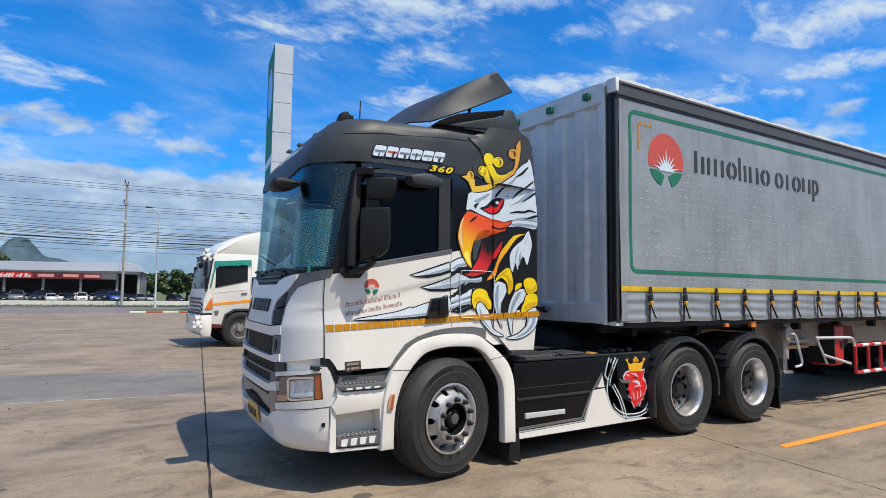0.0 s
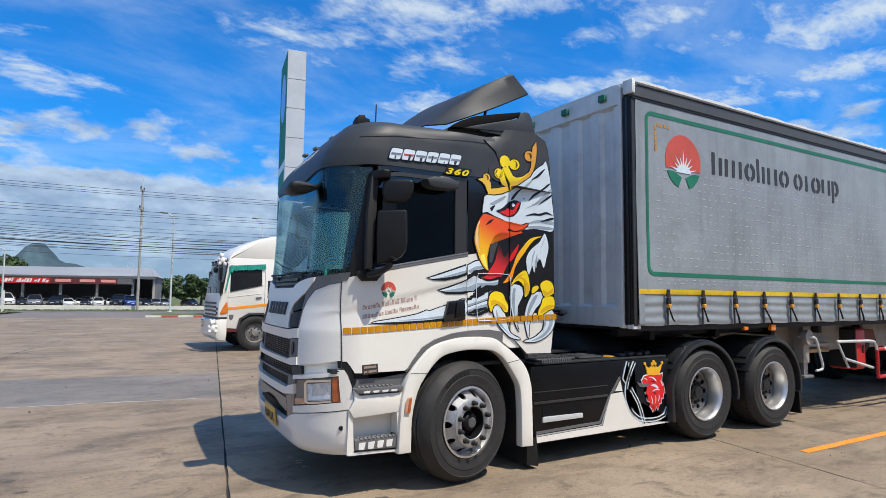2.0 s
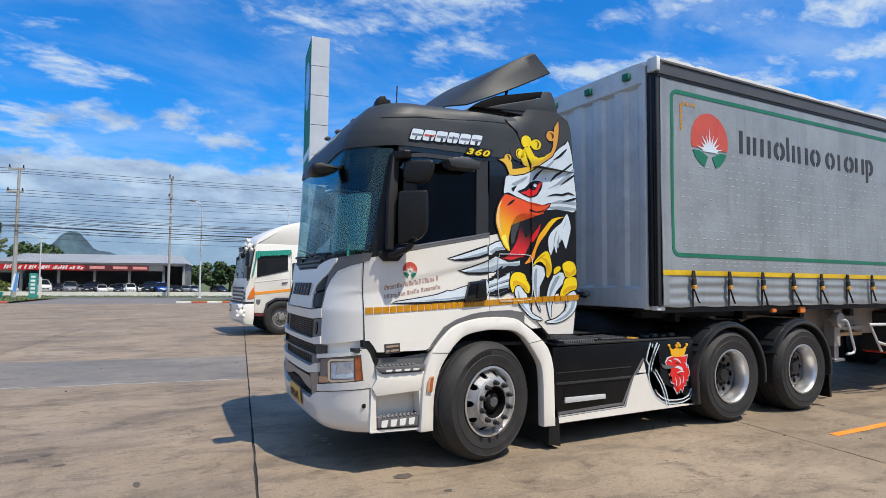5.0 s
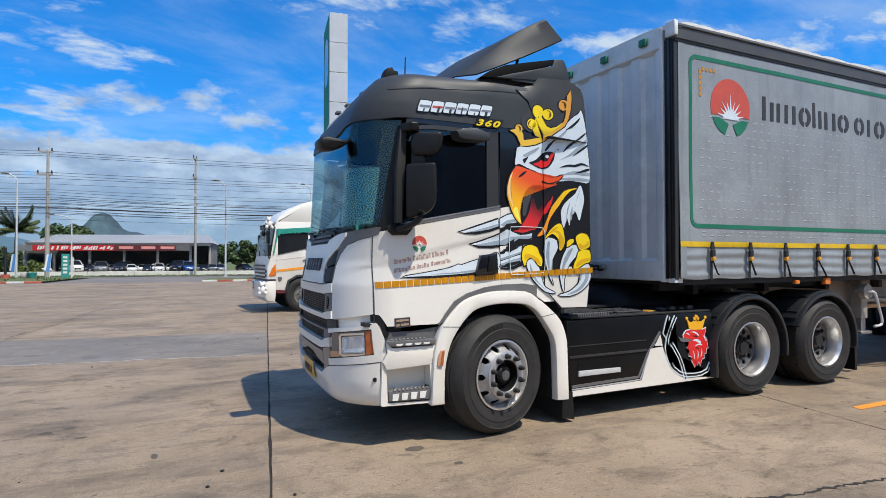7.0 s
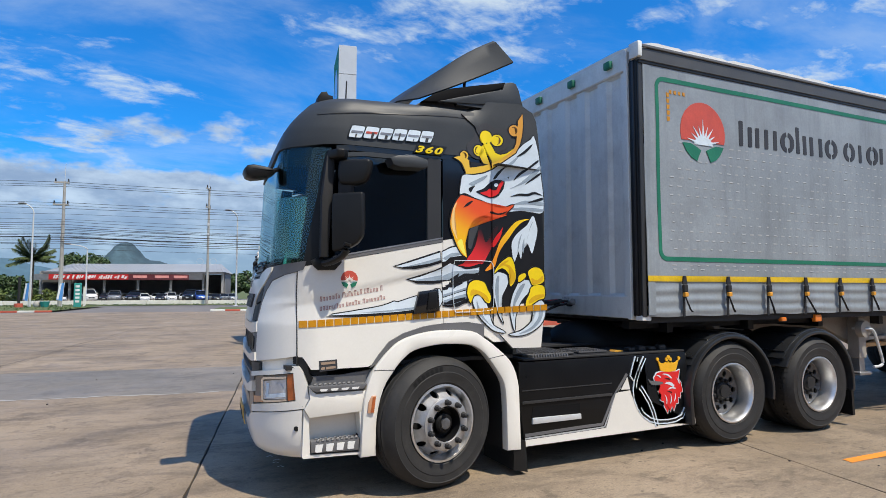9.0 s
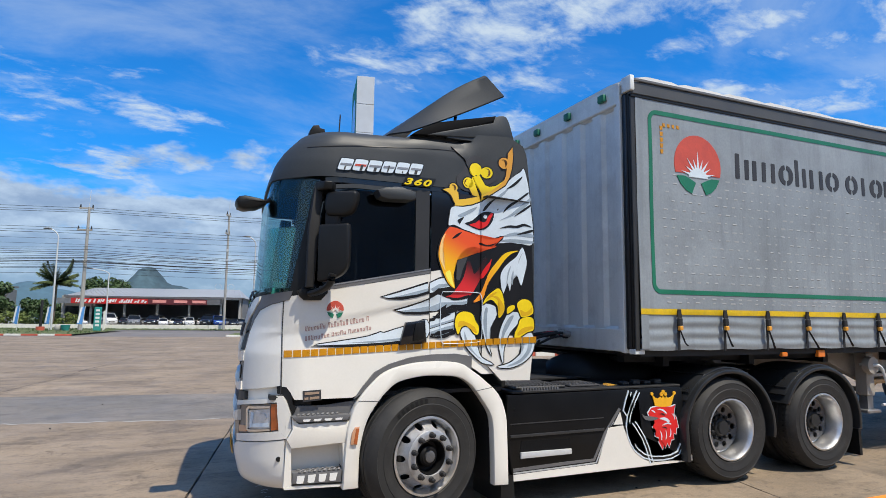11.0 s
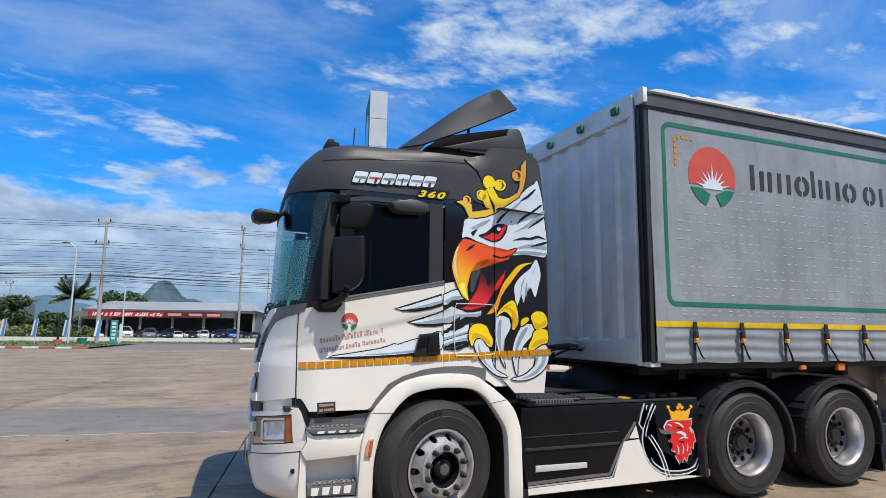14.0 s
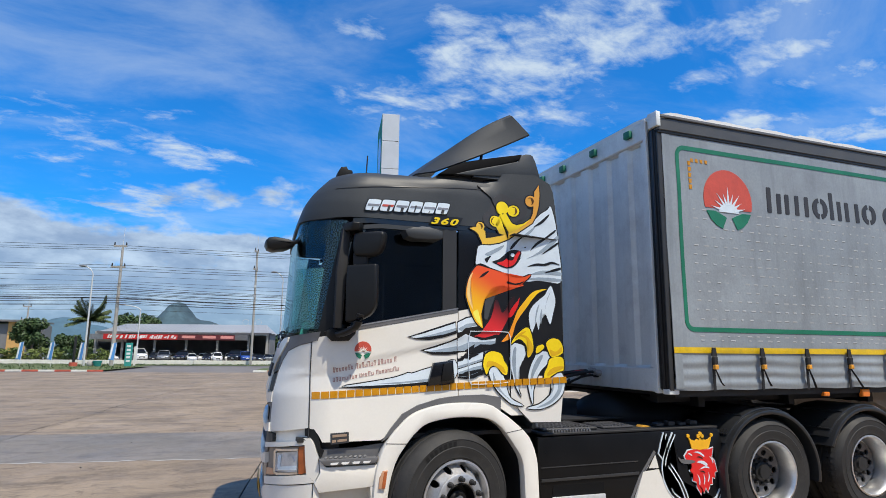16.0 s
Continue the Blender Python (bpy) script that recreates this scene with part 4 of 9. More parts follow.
    for q in (1.22, 0.42):
        arm = part("wiper", tube([off(q, 1.735, 0.012), off(q - 0.16, 1.765, 0.016), off(q - 0.34, 1.785, 0.014)], 0.011, 6), VENTBLACK, t, "black wiper lying along the glass")
        part("wiper_blade", tube([off(q + 0.02, 1.782, 0.008), off(q - 0.34, 1.792, 0.010), off(q - 0.66, 1.785, 0.008)], 0.008, 6), VENTBLACK, arm)
    # upper front flap, grilles and slats
    part("front_backing", panel(1.32 - 1.43, 1.43, 0.50, 1.66, nq=40, nz=10, thick=0.02, out=-0.055), DARK, t)
    part("front_flap", patch(both([(1.03, 1.650), (1.068, 1.681), (1.20, 1.708), (1.442, 1.737), (1.45, 1.70), (1.415, 1.64), (1.388, 1.601), (1.30, 1.556), (1.21, 1.516), (1.165, 1.475), (1.145, 1.431), (1.165, 1.36), (1.192, 1.30)]), out=0.010, thick=0.03), WHITE, t, "white upper front flap")
    for s, turn in ((1, turnings[0]), (-1, turnings[1])):
        part("flap_vent", turn(patch([(1.390, 1.594), (1.402, 1.472), (1.20, 1.441), (1.168, 1.470), (1.215, 1.508)], out=0.002, thick=0.03)), VENTBLACK, t, "black vent beside the flap")
        part("flap_vent", turn(patch([(1.404, 1.455), (1.404, 1.324), (1.20, 1.312), (1.172, 1.36), (1.155, 1.426)], out=0.002, thick=0.03)), VENTBLACK, t)
        part("grille_end", turn(patch([(1.237, 1.208), (1.42, 1.228), (1.422, 1.085), (1.225, 1.05)], out=-0.008, thick=0.03)), GREYTRIM, t)
        part("tow_handle", turn(patch(smooth([(1.31, 1.19), (1.345, 1.19), (1.355, 1.14), (1.335, 1.09), (1.30, 1.10), (1.295, 1.15)]), out=0.0, thick=0.015)), PLASTIC, t)
        part("grille_end", turn(patch([(1.35, 1.0), (1.468, 1.006), (1.472, 0.945), (1.36, 0.925)], out=0.0, thick=0.04)), DARKTRIM, t)
        part("grille_end", turn(patch([(1.250, 0.898), (1.41, 0.930), (1.412, 0.866), (1.235, 0.818)], out=-0.002, thick=0.04)), GREYTRIM, t)
        part("grille_end", turn(patch([(1.19, 0.738), (1.398, 0.774), (1.385, 0.622), (1.235, 0.558), (1.225, 0.612)], out=-0.002, thick=0.04)), mat_beige, t, "beige-grey grille corner")
    part("flap_sill", patch(both([(1.19, 1.290), (1.416, 1.312), (1.422, 1.234), (1.237, 1.214)]), out=0.006, thick=0.04), WHITE, t)
    part("grille_bar", patch(both([(1.224, 1.045), (1.425, 1.08), (1.43, 1.014), (1.36, 1.005)]), out=0.012, thick=0.04), WHITE, t)
    part("grille_bar", patch(both([(1.35, 0.921), (1.35, 0.912), (1.25, 0.905)]), out=0.0, thick=0.03), GREYTRIM, t)
    part("grille_bar", patch(both([(1.235, 0.812), (1.412, 0.860), (1.412, 0.780), (1.187, 0.747)]), out=0.016, thick=0.05), WHITE, t)
    part("grille_bar", patch(both([(1.19, 0.714), (1.235, 0.605), (1.02, 0.622), (0.80, 0.665)]), out=0.0, thick=0.04), mat_beige, t)
    mesh = bmesh.new()
    for z0, z1, q1 in ((1.055, 1.205, 1.22), (0.93, 0.998, 1.34), (0.825, 0.89, 1.22), (0.722, 0.742, 1.18), (0.545, 0.60, 1.2)):
        k = z0
        while k < z1:
            panel(1.32 - q1, q1, k, k + 0.008, nq=24, nz=1, thick=0.012, out=-0.028, bm=mesh)
            k += 0.018
    part("grille_mesh", mesh, PLASTIC, t, "fine black grille mesh", kind="stuff")
    for k in range(6):
        u = 0.66 + 0.30 - k * 0.12
        part("letter_block", panel(u - 0.044, u + 0.044, 1.408, 1.52, nq=3, nz=3, thick=0.02, out=0.026), CHARCOAL, t)
        part("letter_slit", panel(u - 0.02, u + 0.024, 1.455 + 0.012 * (k % 2), 1.472 + 0.012 * (k % 2), nq=2, nz=1, thick=0.004, out=0.028), GREYTRIM, t)
    # bumper with headlamps
    BUMPER_END = at_x(1.872, 0.5)
    part("bumper", panel(1.32 - BUMPER_END, BUMPER_END, lambda q: 0.325 + 0.03 * abs(q - 0.66) ** 4 * 0.3, lambda q: table(abs(q - 0.66), [(0.54, 0.532), (0.58, 0.550), (0.725, 0.612), (0.755, 0.622), (1.16, 0.688), (1.3, 0.690)]), nq=90, nz=10, thick=0.05, out=0.012), WHITE, t, "white lower bumper")
    part("bumper_lip", panel(1.32 - 1.85, 1.85, 0.30, 0.325, nq=50, nz=2, thick=0.12, out=-0.02), PLASTIC, t)
    for far, turn in enumerate(turnings):
        part("lamp_trim", turn(patch([(at_x(x, z), z) for x, z in ((1.80, 1.070), (1.84, 1.072), (1.868, 1.06), (1.893, 1.018), (1.912, 0.935), (1.938, 0.917), (1.92, 0.87), (1.895, 0.90), (1.866, 0.972), (1.838, 1.008), (1.802, 1.012))], out=-0.004, thick=0.03)), PLASTIC, t, "black curved trim round the lamp surround")
        surround = patch([(1.403, 0.897), (1.412, 0.897), (1.752, 0.952), (1.757, 0.985), (1.45, 0.937), (1.403, 0.931)], 0.016, 0.05)
        patch([(1.752, 0.9525), (1.757, 0.9855), *[(at_x(x, z), z) for x, z in ((1.80, 1.0), (1.846, 0.998), (1.870, 0.958), (1.899, 0.875), (1.912, 0.762), (1.882, 0.700))], (1.826, 0.697), (1.767, 0.748)], 0.016, 0.05, bm=surround)
        patch([(1.402, 0.682), (1.767, 0.7475), (1.8255, 0.6965), (1.403, 0.628)], 0.016, 0.05, bm=surround)
        part("lamp_surround", turn(surround), WHITE, t)
        lamp = part("headlight", turn(patch([(1.405, 0.890), (1.75, 0.946), (1.766, 0.752), (1.404, 0.688)], out=-0.012, thick=0.02)), mat_beige, t, "headlight with beige bezel and amber side lens")
        frame_ = patch([(1.505, 0.878), (1.53, 0.902), (1.700, 0.922), (1.702, 0.906), (1.535, 0.886), (1.524, 0.872)], 0.004, 0.02)
        patch([(1.505, 0.877), (1.5235, 0.871), (1.524, 0.738), (1.505, 0.730)], 0.004, 0.02, bm=frame_)
        patch([(1.505, 0.729), (1.5245, 0.7375), (1.545, 0.733), (1.700, 0.757), (1.705, 0.744), (1.535, 0.715)], 0.004, 0.02, bm=frame_)
        part("lamp_bezel", turn(frame_), CHROME, lamp)
        part("reflector", turn(patch([(1.526, 0.870), (1.698, 0.903), (1.698, 0.760), (1.526, 0.738)], out=-0.004, thick=0.006)), mat_reflector, lamp, "pale blue mirrored reflector")
        part("reflector_rib", turn(patch([(1.55, 0.86), (1.575, 0.865), (1.562, 0.77), (1.54, 0.768)], out=0.0, thick=0.004)), PALE, lamp)
        part("reflector_rib", turn(patch([(1.545, 0.775), (1.69, 0.80), (1.69, 0.772), (1.545, 0.75)], out=0.0, thick=0.004)), PALE, lamp)
        part("projector", turn(patch(smooth([(1.60, 0.855), (1.655, 0.865), (1.675, 0.835), (1.655, 0.812), (1.60, 0.803), (1.585, 0.828)]), out=0.0, thick=0.004)), mat_reflector, lamp)
        part("indicator_lens", turn(patch([(1.708, 0.936), (1.747, 0.941), (1.764, 0.757), (1.712, 0.747)], out=0.006, thick=0.02)), BROWNAMBER, lamp, "amber indicator lens")
        part("indicator_strip", turn(patch([(1.406, 0.745), (1.490, 0.757), (1.505, 0.735), (1.505, 0.712), (1.406, 0.693)], out=0.0, thick=0.02)), PEACH, lamp, "peach indicator lens")
        p = skin(at_x(1.83, 0.55), 0.55)
        part("plug", turn(tube([p + Vector((0, 0.01, 0)), p + Vector((-0.004, -0.018, 0))], 0.018, 14)), PLASTIC, t)
        # steps behind the bumper
        shell = prism([(1.874, 0.690), (1.912, 0.764), (1.905, 0.850), (1.955, 0.800), (2.345, 0.800), (2.335, 0.70), (2.30, 0.646), (1.909, 0.629)], 4.497, 4.535, bevel=0.004)
        prism([(1.864, 0.352), (1.872, 0.688), (1.9085, 0.628), (1.922, 0.362)], 4.515, 4.62, shell)
        prism([(2.2845, 0.645), (2.305, 0.645), (2.305, 0.345), (2.302, 0.345)], 4.497, 4.62, shell)
        prism([(1.870, 0.340), (1.866, 0.351), (1.922, 0.3615), (2.302, 0.3445), (2.302, 0.326)], 4.512, 4.62, shell)
        prism([(1.90, 0.630), (2.29, 0.648), (2.29, 0.656), (1.90, 0.638)], 4.5355, 4.62, shell)
        part("step_surround", turn(shell), WHITE, t, "white step housing behind the bumper")
        part("step_recess", turn(box(1.86, 2.305, 4.621, 4.64, 0.33, 0.66)), WHITE, t)
        part("step_sill", turn(prism([(1.915, 0.925), (1.938, 0.923), (2.163, 0.921), (2.40, 0.948), (2.36, 0.80), (1.915, 0.80)], 4.545, 4.57)), GREYTRIM, t, "dark grey sill under the door")
        for z, outline, cells in ((0.86, [(1.897, 0.858), (1.92, 0.83), (1.955, 0.812), (2.315, 0.812), (2.335, 0.846), (2.33, 0.855)], (1.97, 2.29, 0.818, 0.834)), (0.455, [(1.925, 0.376), (2.283, 0.36), (2.287, 0.452), (1.925, 0.456)], (1.945, 2.265, 0.378, 0.432))):
            tread = part("step_tread", turn(prism(outline, 4.478 if z > 0.6 else 4.50, 4.60, bevel=0.006)), GREYTRIM, t, "perforated grey step tread")
            bm = bmesh.new()
            for k in range(9):
                for m in range(3):
                    xx, yy = outline[0][0] + 0.05 + k * 0.036 + 0.012 * (m % 2), 4.505 + 0.032 * m
                    box(xx - 0.011, xx + 0.011, yy - 0.010, yy + 0.010, z - 0.002, z + 0.008, 0.003, bm=bm)
            part("tread_relief", turn(bm), GREYTRIM, tread, kind="stuff")
            bm = bmesh.new()
            x0, x1, z0, z1 = cells
            for k in range(4):
                w = (x1 - x0) / 4
                xx = x0 + k * w
                prism([(xx + 0.008, z0 + 0.006), (xx + 0.02, z0), (xx + w - 0.024, z0), (xx + w - 0.012, z1), (xx + 0.012, z1)], (4.474 if z > 0.6 else 4.495), (4.4775 if z > 0.6 else 4.4995), bm)
            part("tread_edge", turn(bm), PAPER, tread, kind="stuff")
        # arched fender
        inner = curve([(x, 0, z) for x, z in ((2.41, 0.31), (2.413, 0.58), (2.465, 0.80), (2.555, 0.942), (2.63, 1.025), (2.72, 1.085), (2.89, 1.118), (3.04, 1.122), (3.22, 1.106), (3.325, 1.05), (3.385, 0.988), (3.46, 0.89), (3.53, 0.77), (3.55, 0.58), (3.558, 0.22))], 3)
        outer = curve([(x, 0, z) for x, z in ((2.29, 0.31), (2.30, 0.56), (2.325, 0.79), (2.39, 0.95), (2.50, 1.08), (2.60, 1.16), (2.745, 1.208), (2.94, 1.234), (3.22, 1.222), (3.355, 1.152), (3.46, 1.078), (3.597, 0.954), (3.665, 0.79), (3.68, 0.60), (3.691, 0.215))], 3)
        poly = [(p.x, p.z) for p in outer] + [(p.x, p.z) for p in inner[::-1]]
        f = part("fender", turn(prism(poly, 4.465, 4.56, bevel=0.012)), WHITE, t, "white front wheel arch")
        for a, b in (((2.39, 0.951), (2.555, 0.942)), ((3.385, 0.990), (3.53, 1.014))):
            part("fender_seam", turn(tube([(a[0], 4.4655, a[1]), (b[0], 4.4655, b[1])], 0.003, 5)), CHARCOAL, f)
        bm = bmesh.new()
        rows = [[bm.verts.new((p.x, y, p.z)) for p in outer] for y in (4.56, 5.05)] + [[bm.verts.new((p.x, y, p.z)) for p in inner] for y in (5.05, 4.56)]
        for a, b in zip(rows, rows[1:] + rows[:1]):
            for i in range(len(a) - 1):
                bm.faces.new((a[i], a[i + 1], b[i + 1], b[i]))
        part("fender_liner", turn(bm), DARK, f)
        part("arch_trim", turn(prism([(2.365, 0.962), (2.43, 1.053), (2.52, 1.157), (2.64, 1.219), (2.81, 1.267), (3.0, 1.289), (3.21, 1.293), (3.36, 1.27)] + [(p.x, p.z + 0.002) for p in outer[::-1] if 2.4 < p.x < 3.36 and p.z > 0.9], 4.50, 4.54)), GREYTRIM, f)
        lens = part("side_marker", turn(prism([(2.335, 0.635), (2.385, 0.632), (2.402, 0.762), (2.366, 0.76), (2.343, 0.715)], 4.450, 4.4645, bevel=0.003)), PEACH, f, "side marker lamp with an amber strip")
        part("marker_strip", turn(prism([(2.358, 0.642), (2.382, 0.640), (2.396, 0.752), (2.374, 0.752)], 4.446, 4.4498)), BROWNAMBER, lens)
        part("mud_flap", turn(prism([(3.62, 0.05), (3.76, 0.02), (3.74, 0.28), (3.63, 0.28)], 4.48, 5.0)), PLASTIC, t)
        front_wheel(t, 2.95, 0.513, far)
        for x in (6.19, 7.55):
            drive_wheel(t, x, 0.513, far)
            first = x < 7
            arc = [(x + 0.615 * math.cos(radians(a)), 0.505 + 0.60 * math.sin(radians(a))) for a in range(172 if first else 158, -17, -7)]
            arc2 = [(x + 0.575 * math.cos(radians(a)), 0.505 + 0.555 * math.sin(radians(a))) for a in range(172 if first else 158, -17, -7)]
            if first:
                arc, arc2 = [(x - 0.60, 0.25), *arc], [(x - 0.55, 0.25), *arc2]
            fd = part("rear_fender", turn(prism(arc + arc2[::-1], 4.41, 5.08, bevel=0.014)), mat_guard, t, "black plastic rear mudguard")
            arc3 = [(x + 0.632 * math.cos(radians(a)), 0.505 + 0.62 * math.sin(radians(a))) for a in range(150, 20, -7)]
            arc4 = [(x + 0.612 * math.cos(radians(a)), 0.505 + 0.598 * math.sin(radians(a))) for a in range(150, 20, -7)]
            part("fender_ridge", turn(prism(arc3 + arc4[::-1], 4.46, 4.98, bevel=0.008)), mat_guard, fd)
            for a in (142, 118, 62, 38):
                c, e = math.cos(radians(a)), math.sin(radians(a))
                part("fender_rib", turn(tube([(x + 0.634 * c, 4.47, 0.505 + 0.622 * e), (x + 0.634 * c, 4.97, 0.505 + 0.622 * e)], 0.010, 6)), mat_guard, fd)
        part("rear_flap", turn(prism([(8.12, 0.12), (8.16, 0.12), (8.15, 0.40), (8.11, 0.40)], 4.43, 5.06)), PLASTIC, t)
        part("rear_lamp", turn(tube([(8.17, 4.52, 0.62), (8.19, 4.48, 0.60)], 0.045, 12)), RED, t, "round red rear lamp")
        # side skirt between the axles
        skirt = part("side_skirt", turn(prism([(3.75, 0.225), (5.74, 0.235), (5.74, 0.30), (5.68, 0.33), (5.63, 0.93), (5.60, 0.945), (3.70, 0.935), (3.70, 0.60)], 4.50, 4.56, bevel=0.008)), mat_skirt, t, "black side skirt with printed white flash")
        for z0, z1, d in ((0.583, 0.606, 0.012), (0.690, 0.699, 0.005)):
            part("skirt_ridge", turn(prism([(3.72, z0), (4.69, z0 + 0.004), (4.69, z1 + 0.004), (3.72, z1)], 4.50 - d, 4.4998, bevel=0.002)), DARKTRIM, skirt)
        part("side_step", turn(prism([(3.815, 0.411), (4.326, 0.413), (4.323, 0.457), (3.816, 0.461)], 4.474, 4.4995, bevel=0.004)), mat_stepalloy, skirt, "bright ribbed step edge")
        # no real opening: a flat black patch paints the slot's inner shade
        part("step_slot", turn(prism([(3.815, 0.463), (4.326, 0.459), (4.324, 0.546), (3.83, 0.552)], 4.496, 4.4998)), mat_void, skirt)
        deck = part("deck_plate", turn(box(3.75, 5.62, 4.51, 5.02, 0.945, 0.965, 0.004)), DARK, t)
        bm = bmesh.new()
        for k in range(14):
            box(3.86 + k * 0.028, 3.872 + k * 0.028, 4.54, 4.78, 0.965, 0.985, bm=bm)
        part("tread_grid", turn(bm), STEEL, deck, kind="stuff")
    part("licence_plate", panel(0.52, 0.95, 0.435, 0.585, nq=6, nz=3, thick=0.008, out=0.035), PLATE, t, "yellow plate with dark bars")
    for k in range(6):
        part("plate_bar", panel(0.56 + k * 0.06, 0.582 + k * 0.06, 0.465, 0.535, nq=2, nz=2, thick=0.003, out=0.0385), CHARCOAL, t)

    # frame, tanks, axles, fifth wheel
    for y in (5.36, 6.04):
        part("frame_rail", box(2.0, 8.35, y, y + 0.08, 0.72, 0.98, 0.006), DARK, t)
    part("engine", box(1.9, 3.6, 5.1, 6.4, 0.45, 0.96, 0.08, 2), DARK, t)
    for x in (2.95, 6.19, 7.55):
        part("axle", tube([(x, 4.7, 0.513), (x, 2 * MID - 4.7, 0.513)], 0.09, 12), DARK, t)
        part("differential", ball(x, MID, 0.513, 0.24, 0.2, 0.22), DARK, t)
    part("fuel_tank", box(3.85, 5.45, 4.60, 5.25, 0.30, 0.92, 0.06, 3), DARK, t)
    part("battery_box", box(3.85, 5.45, 6.2, 6.85, 0.30, 0.92, 0.06, 3), DARK, t)
    part("fifth_wheel", prism([(6.2, 1.02), (7.5, 1.02), (7.7, 0.98), (7.3, 1.16), (6.45, 1.16)], 5.25, 6.23, bevel=0.01), DARK, t, "greasy coupling plate")
    part("catwalk", box(3.9, 5.4, 5.1, 6.4, 0.985, 1.0), DARK, t)
    for k, y in enumerate((5.42, 5.52, 5.60, 5.66)):
        pts = curve([(3.74, y + 0.3, 1.62), (3.95, y + 0.28, 1.36 - 0.03 * k), (4.25, y + 0.25, 1.30 + 0.03 * k), (4.6, y + 0.2, 1.36 + 0.03 * (k % 2)), (4.85, y + 0.05, 1.43), (4.975, y, 1.42 + 0.02 * (k % 2))], 6)
        part("air_hose", tube(pts, 0.016, 6), (CABLE, CABLE, RED, CABLE)[k], t)
    part("hose_coupling", tube([(4.90, 5.42, 1.43), (4.97, 5.41, 1.42)], 0.032, 10), STEEL, t)
    part("hose_coupling", tube([(4.90, 5.52, 1.45), (4.97, 5.51, 1.44)], 0.028, 10), STEEL, t)
    part("coupling_ramp", prism([(6.58, 1.205), (6.74, 1.235), (7.12, 1.235), (7.25, 1.15), (7.2, 1.07), (6.71, 1.10)], 5.08, 5.24, bevel=0.02), STEEL, t, "greasy steel coupling edge")

    for x0, x1, y0, y1, z, m in ((3.80, 4.35, 4.60, 5.05, 0.99, DARKTRIM), (4.42, 4.75, 4.62, 4.95, 0.985, SEATCLOTH)):
        plate = part("deck_mat", box(x0, x1, y0, y1, 0.966, z, 0.006), m, t)
        bm = bmesh.new()
        for k in range(int((x1 - x0) / 0.035)):
            box(x0 + 0.01 + k * 0.035, x0 + 0.022 + k * 0.035, y0 + 0.02, y1 - 0.02, z, z + 0.006, 0.0, bm=bm)
        part("mat_rib", bm, GREYTRIM, plate, kind="stuff")
    part("wedge_block", prism([(4.84, 0.966), (4.94, 0.966), (4.94, 0.975), (4.85, 0.982)], 4.62, 4.70), GOLD, t, "yellow wedge on the deck")
    part("folded_tarp", ball(5.42, 5.5, 0.98, 0.72, 0.5, 0.28, 26, 14), VENTBLACK, t, "black tarpaulin bundled on the deck")
    part("folded_tarp", ball(4.85, 5.85, 1.0, 0.40, 0.4, 0.13, 20, 10), VENTBLACK, t, "black tarpaulin bundled on the deck")
    for k in range(4):
        part("valve_block", box(5.0 + k * 0.13, 5.08 + k * 0.13, 4.60, 4.68, 0.966, 1.0 + 0.012 * (k % 2), 0.008), DARKTRIM, t)
    # side fairings behind the cab
    for far, turn in enumerate(turnings):
        bm = bmesh.new()
        zs = [1.06 + (3.18 - 1.06) * k / 28 for k in range(29)]
        rows = []
        for z in zs:
            xr = table(z, [(1.06, 3.875), (1.34, 3.91), (2.27, 3.92), (2.9, 3.87), (3.06, 3.85), (3.13, 3.81), (3.18, 3.70)])
            xl = fairing_edge(z)
            rows.append([Vector((xl + (xr - xl) * i / 6, fairing_y(xl + (xr - xl) * i / 6, z), z)) for i in range(7)])
        f = [[bm.verts.new(p) for p in r] for r in rows]
        g = [[bm.verts.new(p + Vector((0, 0.025, 0))) for p in r] for r in rows]
        for k in range(28):
            for i in range(6):
                bm.faces.new((f[k][i], f[k][i + 1], f[k + 1][i + 1], f[k + 1][i]))
                bm.faces.new((g[k][i], g[k + 1][i], g[k + 1][i + 1], g[k][i + 1]))
            for i in (0, 6):
                bm.faces.new((f[k][i], f[k + 1][i], g[k + 1][i], g[k][i]))
        for k in (0, 28):
            for i in range(6):
                bm.faces.new((f[k][i], g[k][i], g[k][i + 1], f[k][i + 1]))
        low = part("side_fairing", turn(bm), SATIN, t, "dark grey side wind deflector with coloured print")
        part("fairing_gap", turn(tube([Vector((x, fairing_y(x, z) + 0.001, z)) for x, z in ((3.15, 3.16), (3.145, 3.10), (3.18, 3.04), (3.235, 2.995), (3.29, 2.955), (3.345, 2.871), (3.394, 2.747), (3.433, 2.66), (3.455, 2.6), (3.456, 2.2), (3.456, 1.8), (3.457, 1.3))], 0.0055, 6)), mat_void, low)
        part("fairing_seam", turn(prism([(3.46, 2.625), (3.875, 2.60), (3.875, 2.606), (3.46, 2.631)], 4.428, 4.535)), DARK, low)
    # roof wind deflector, raised on struts, above its cheeks
    wing = bmesh.new()
    rows = []
    for i in range(15):
        u = i / 14
        crease = Vector((2.70, 4.80, 3.175)).lerp(Vector((3.50, 4.545, 3.745)), u) + Vector((0, 0, 0.045 * math.sin(math.pi * u ** 1.4)))
        foot = Vector((2.813, 4.638, 3.165)).lerp(Vector((3.67, 4.516, 3.572)), u) + Vector((0, 0, -0.012 * math.sin(math.pi * u)))
        half = [foot, foot.lerp(crease, 0.5), foot.lerp(crease, 0.93), crease + Vector((-0.004, 0.02, 0.004)), crease.lerp(Vector((crease.x - 0.05, MID, crease.z + 0.05)), 0.5), Vector((crease.x - 0.05, MID, crease.z + 0.05))]
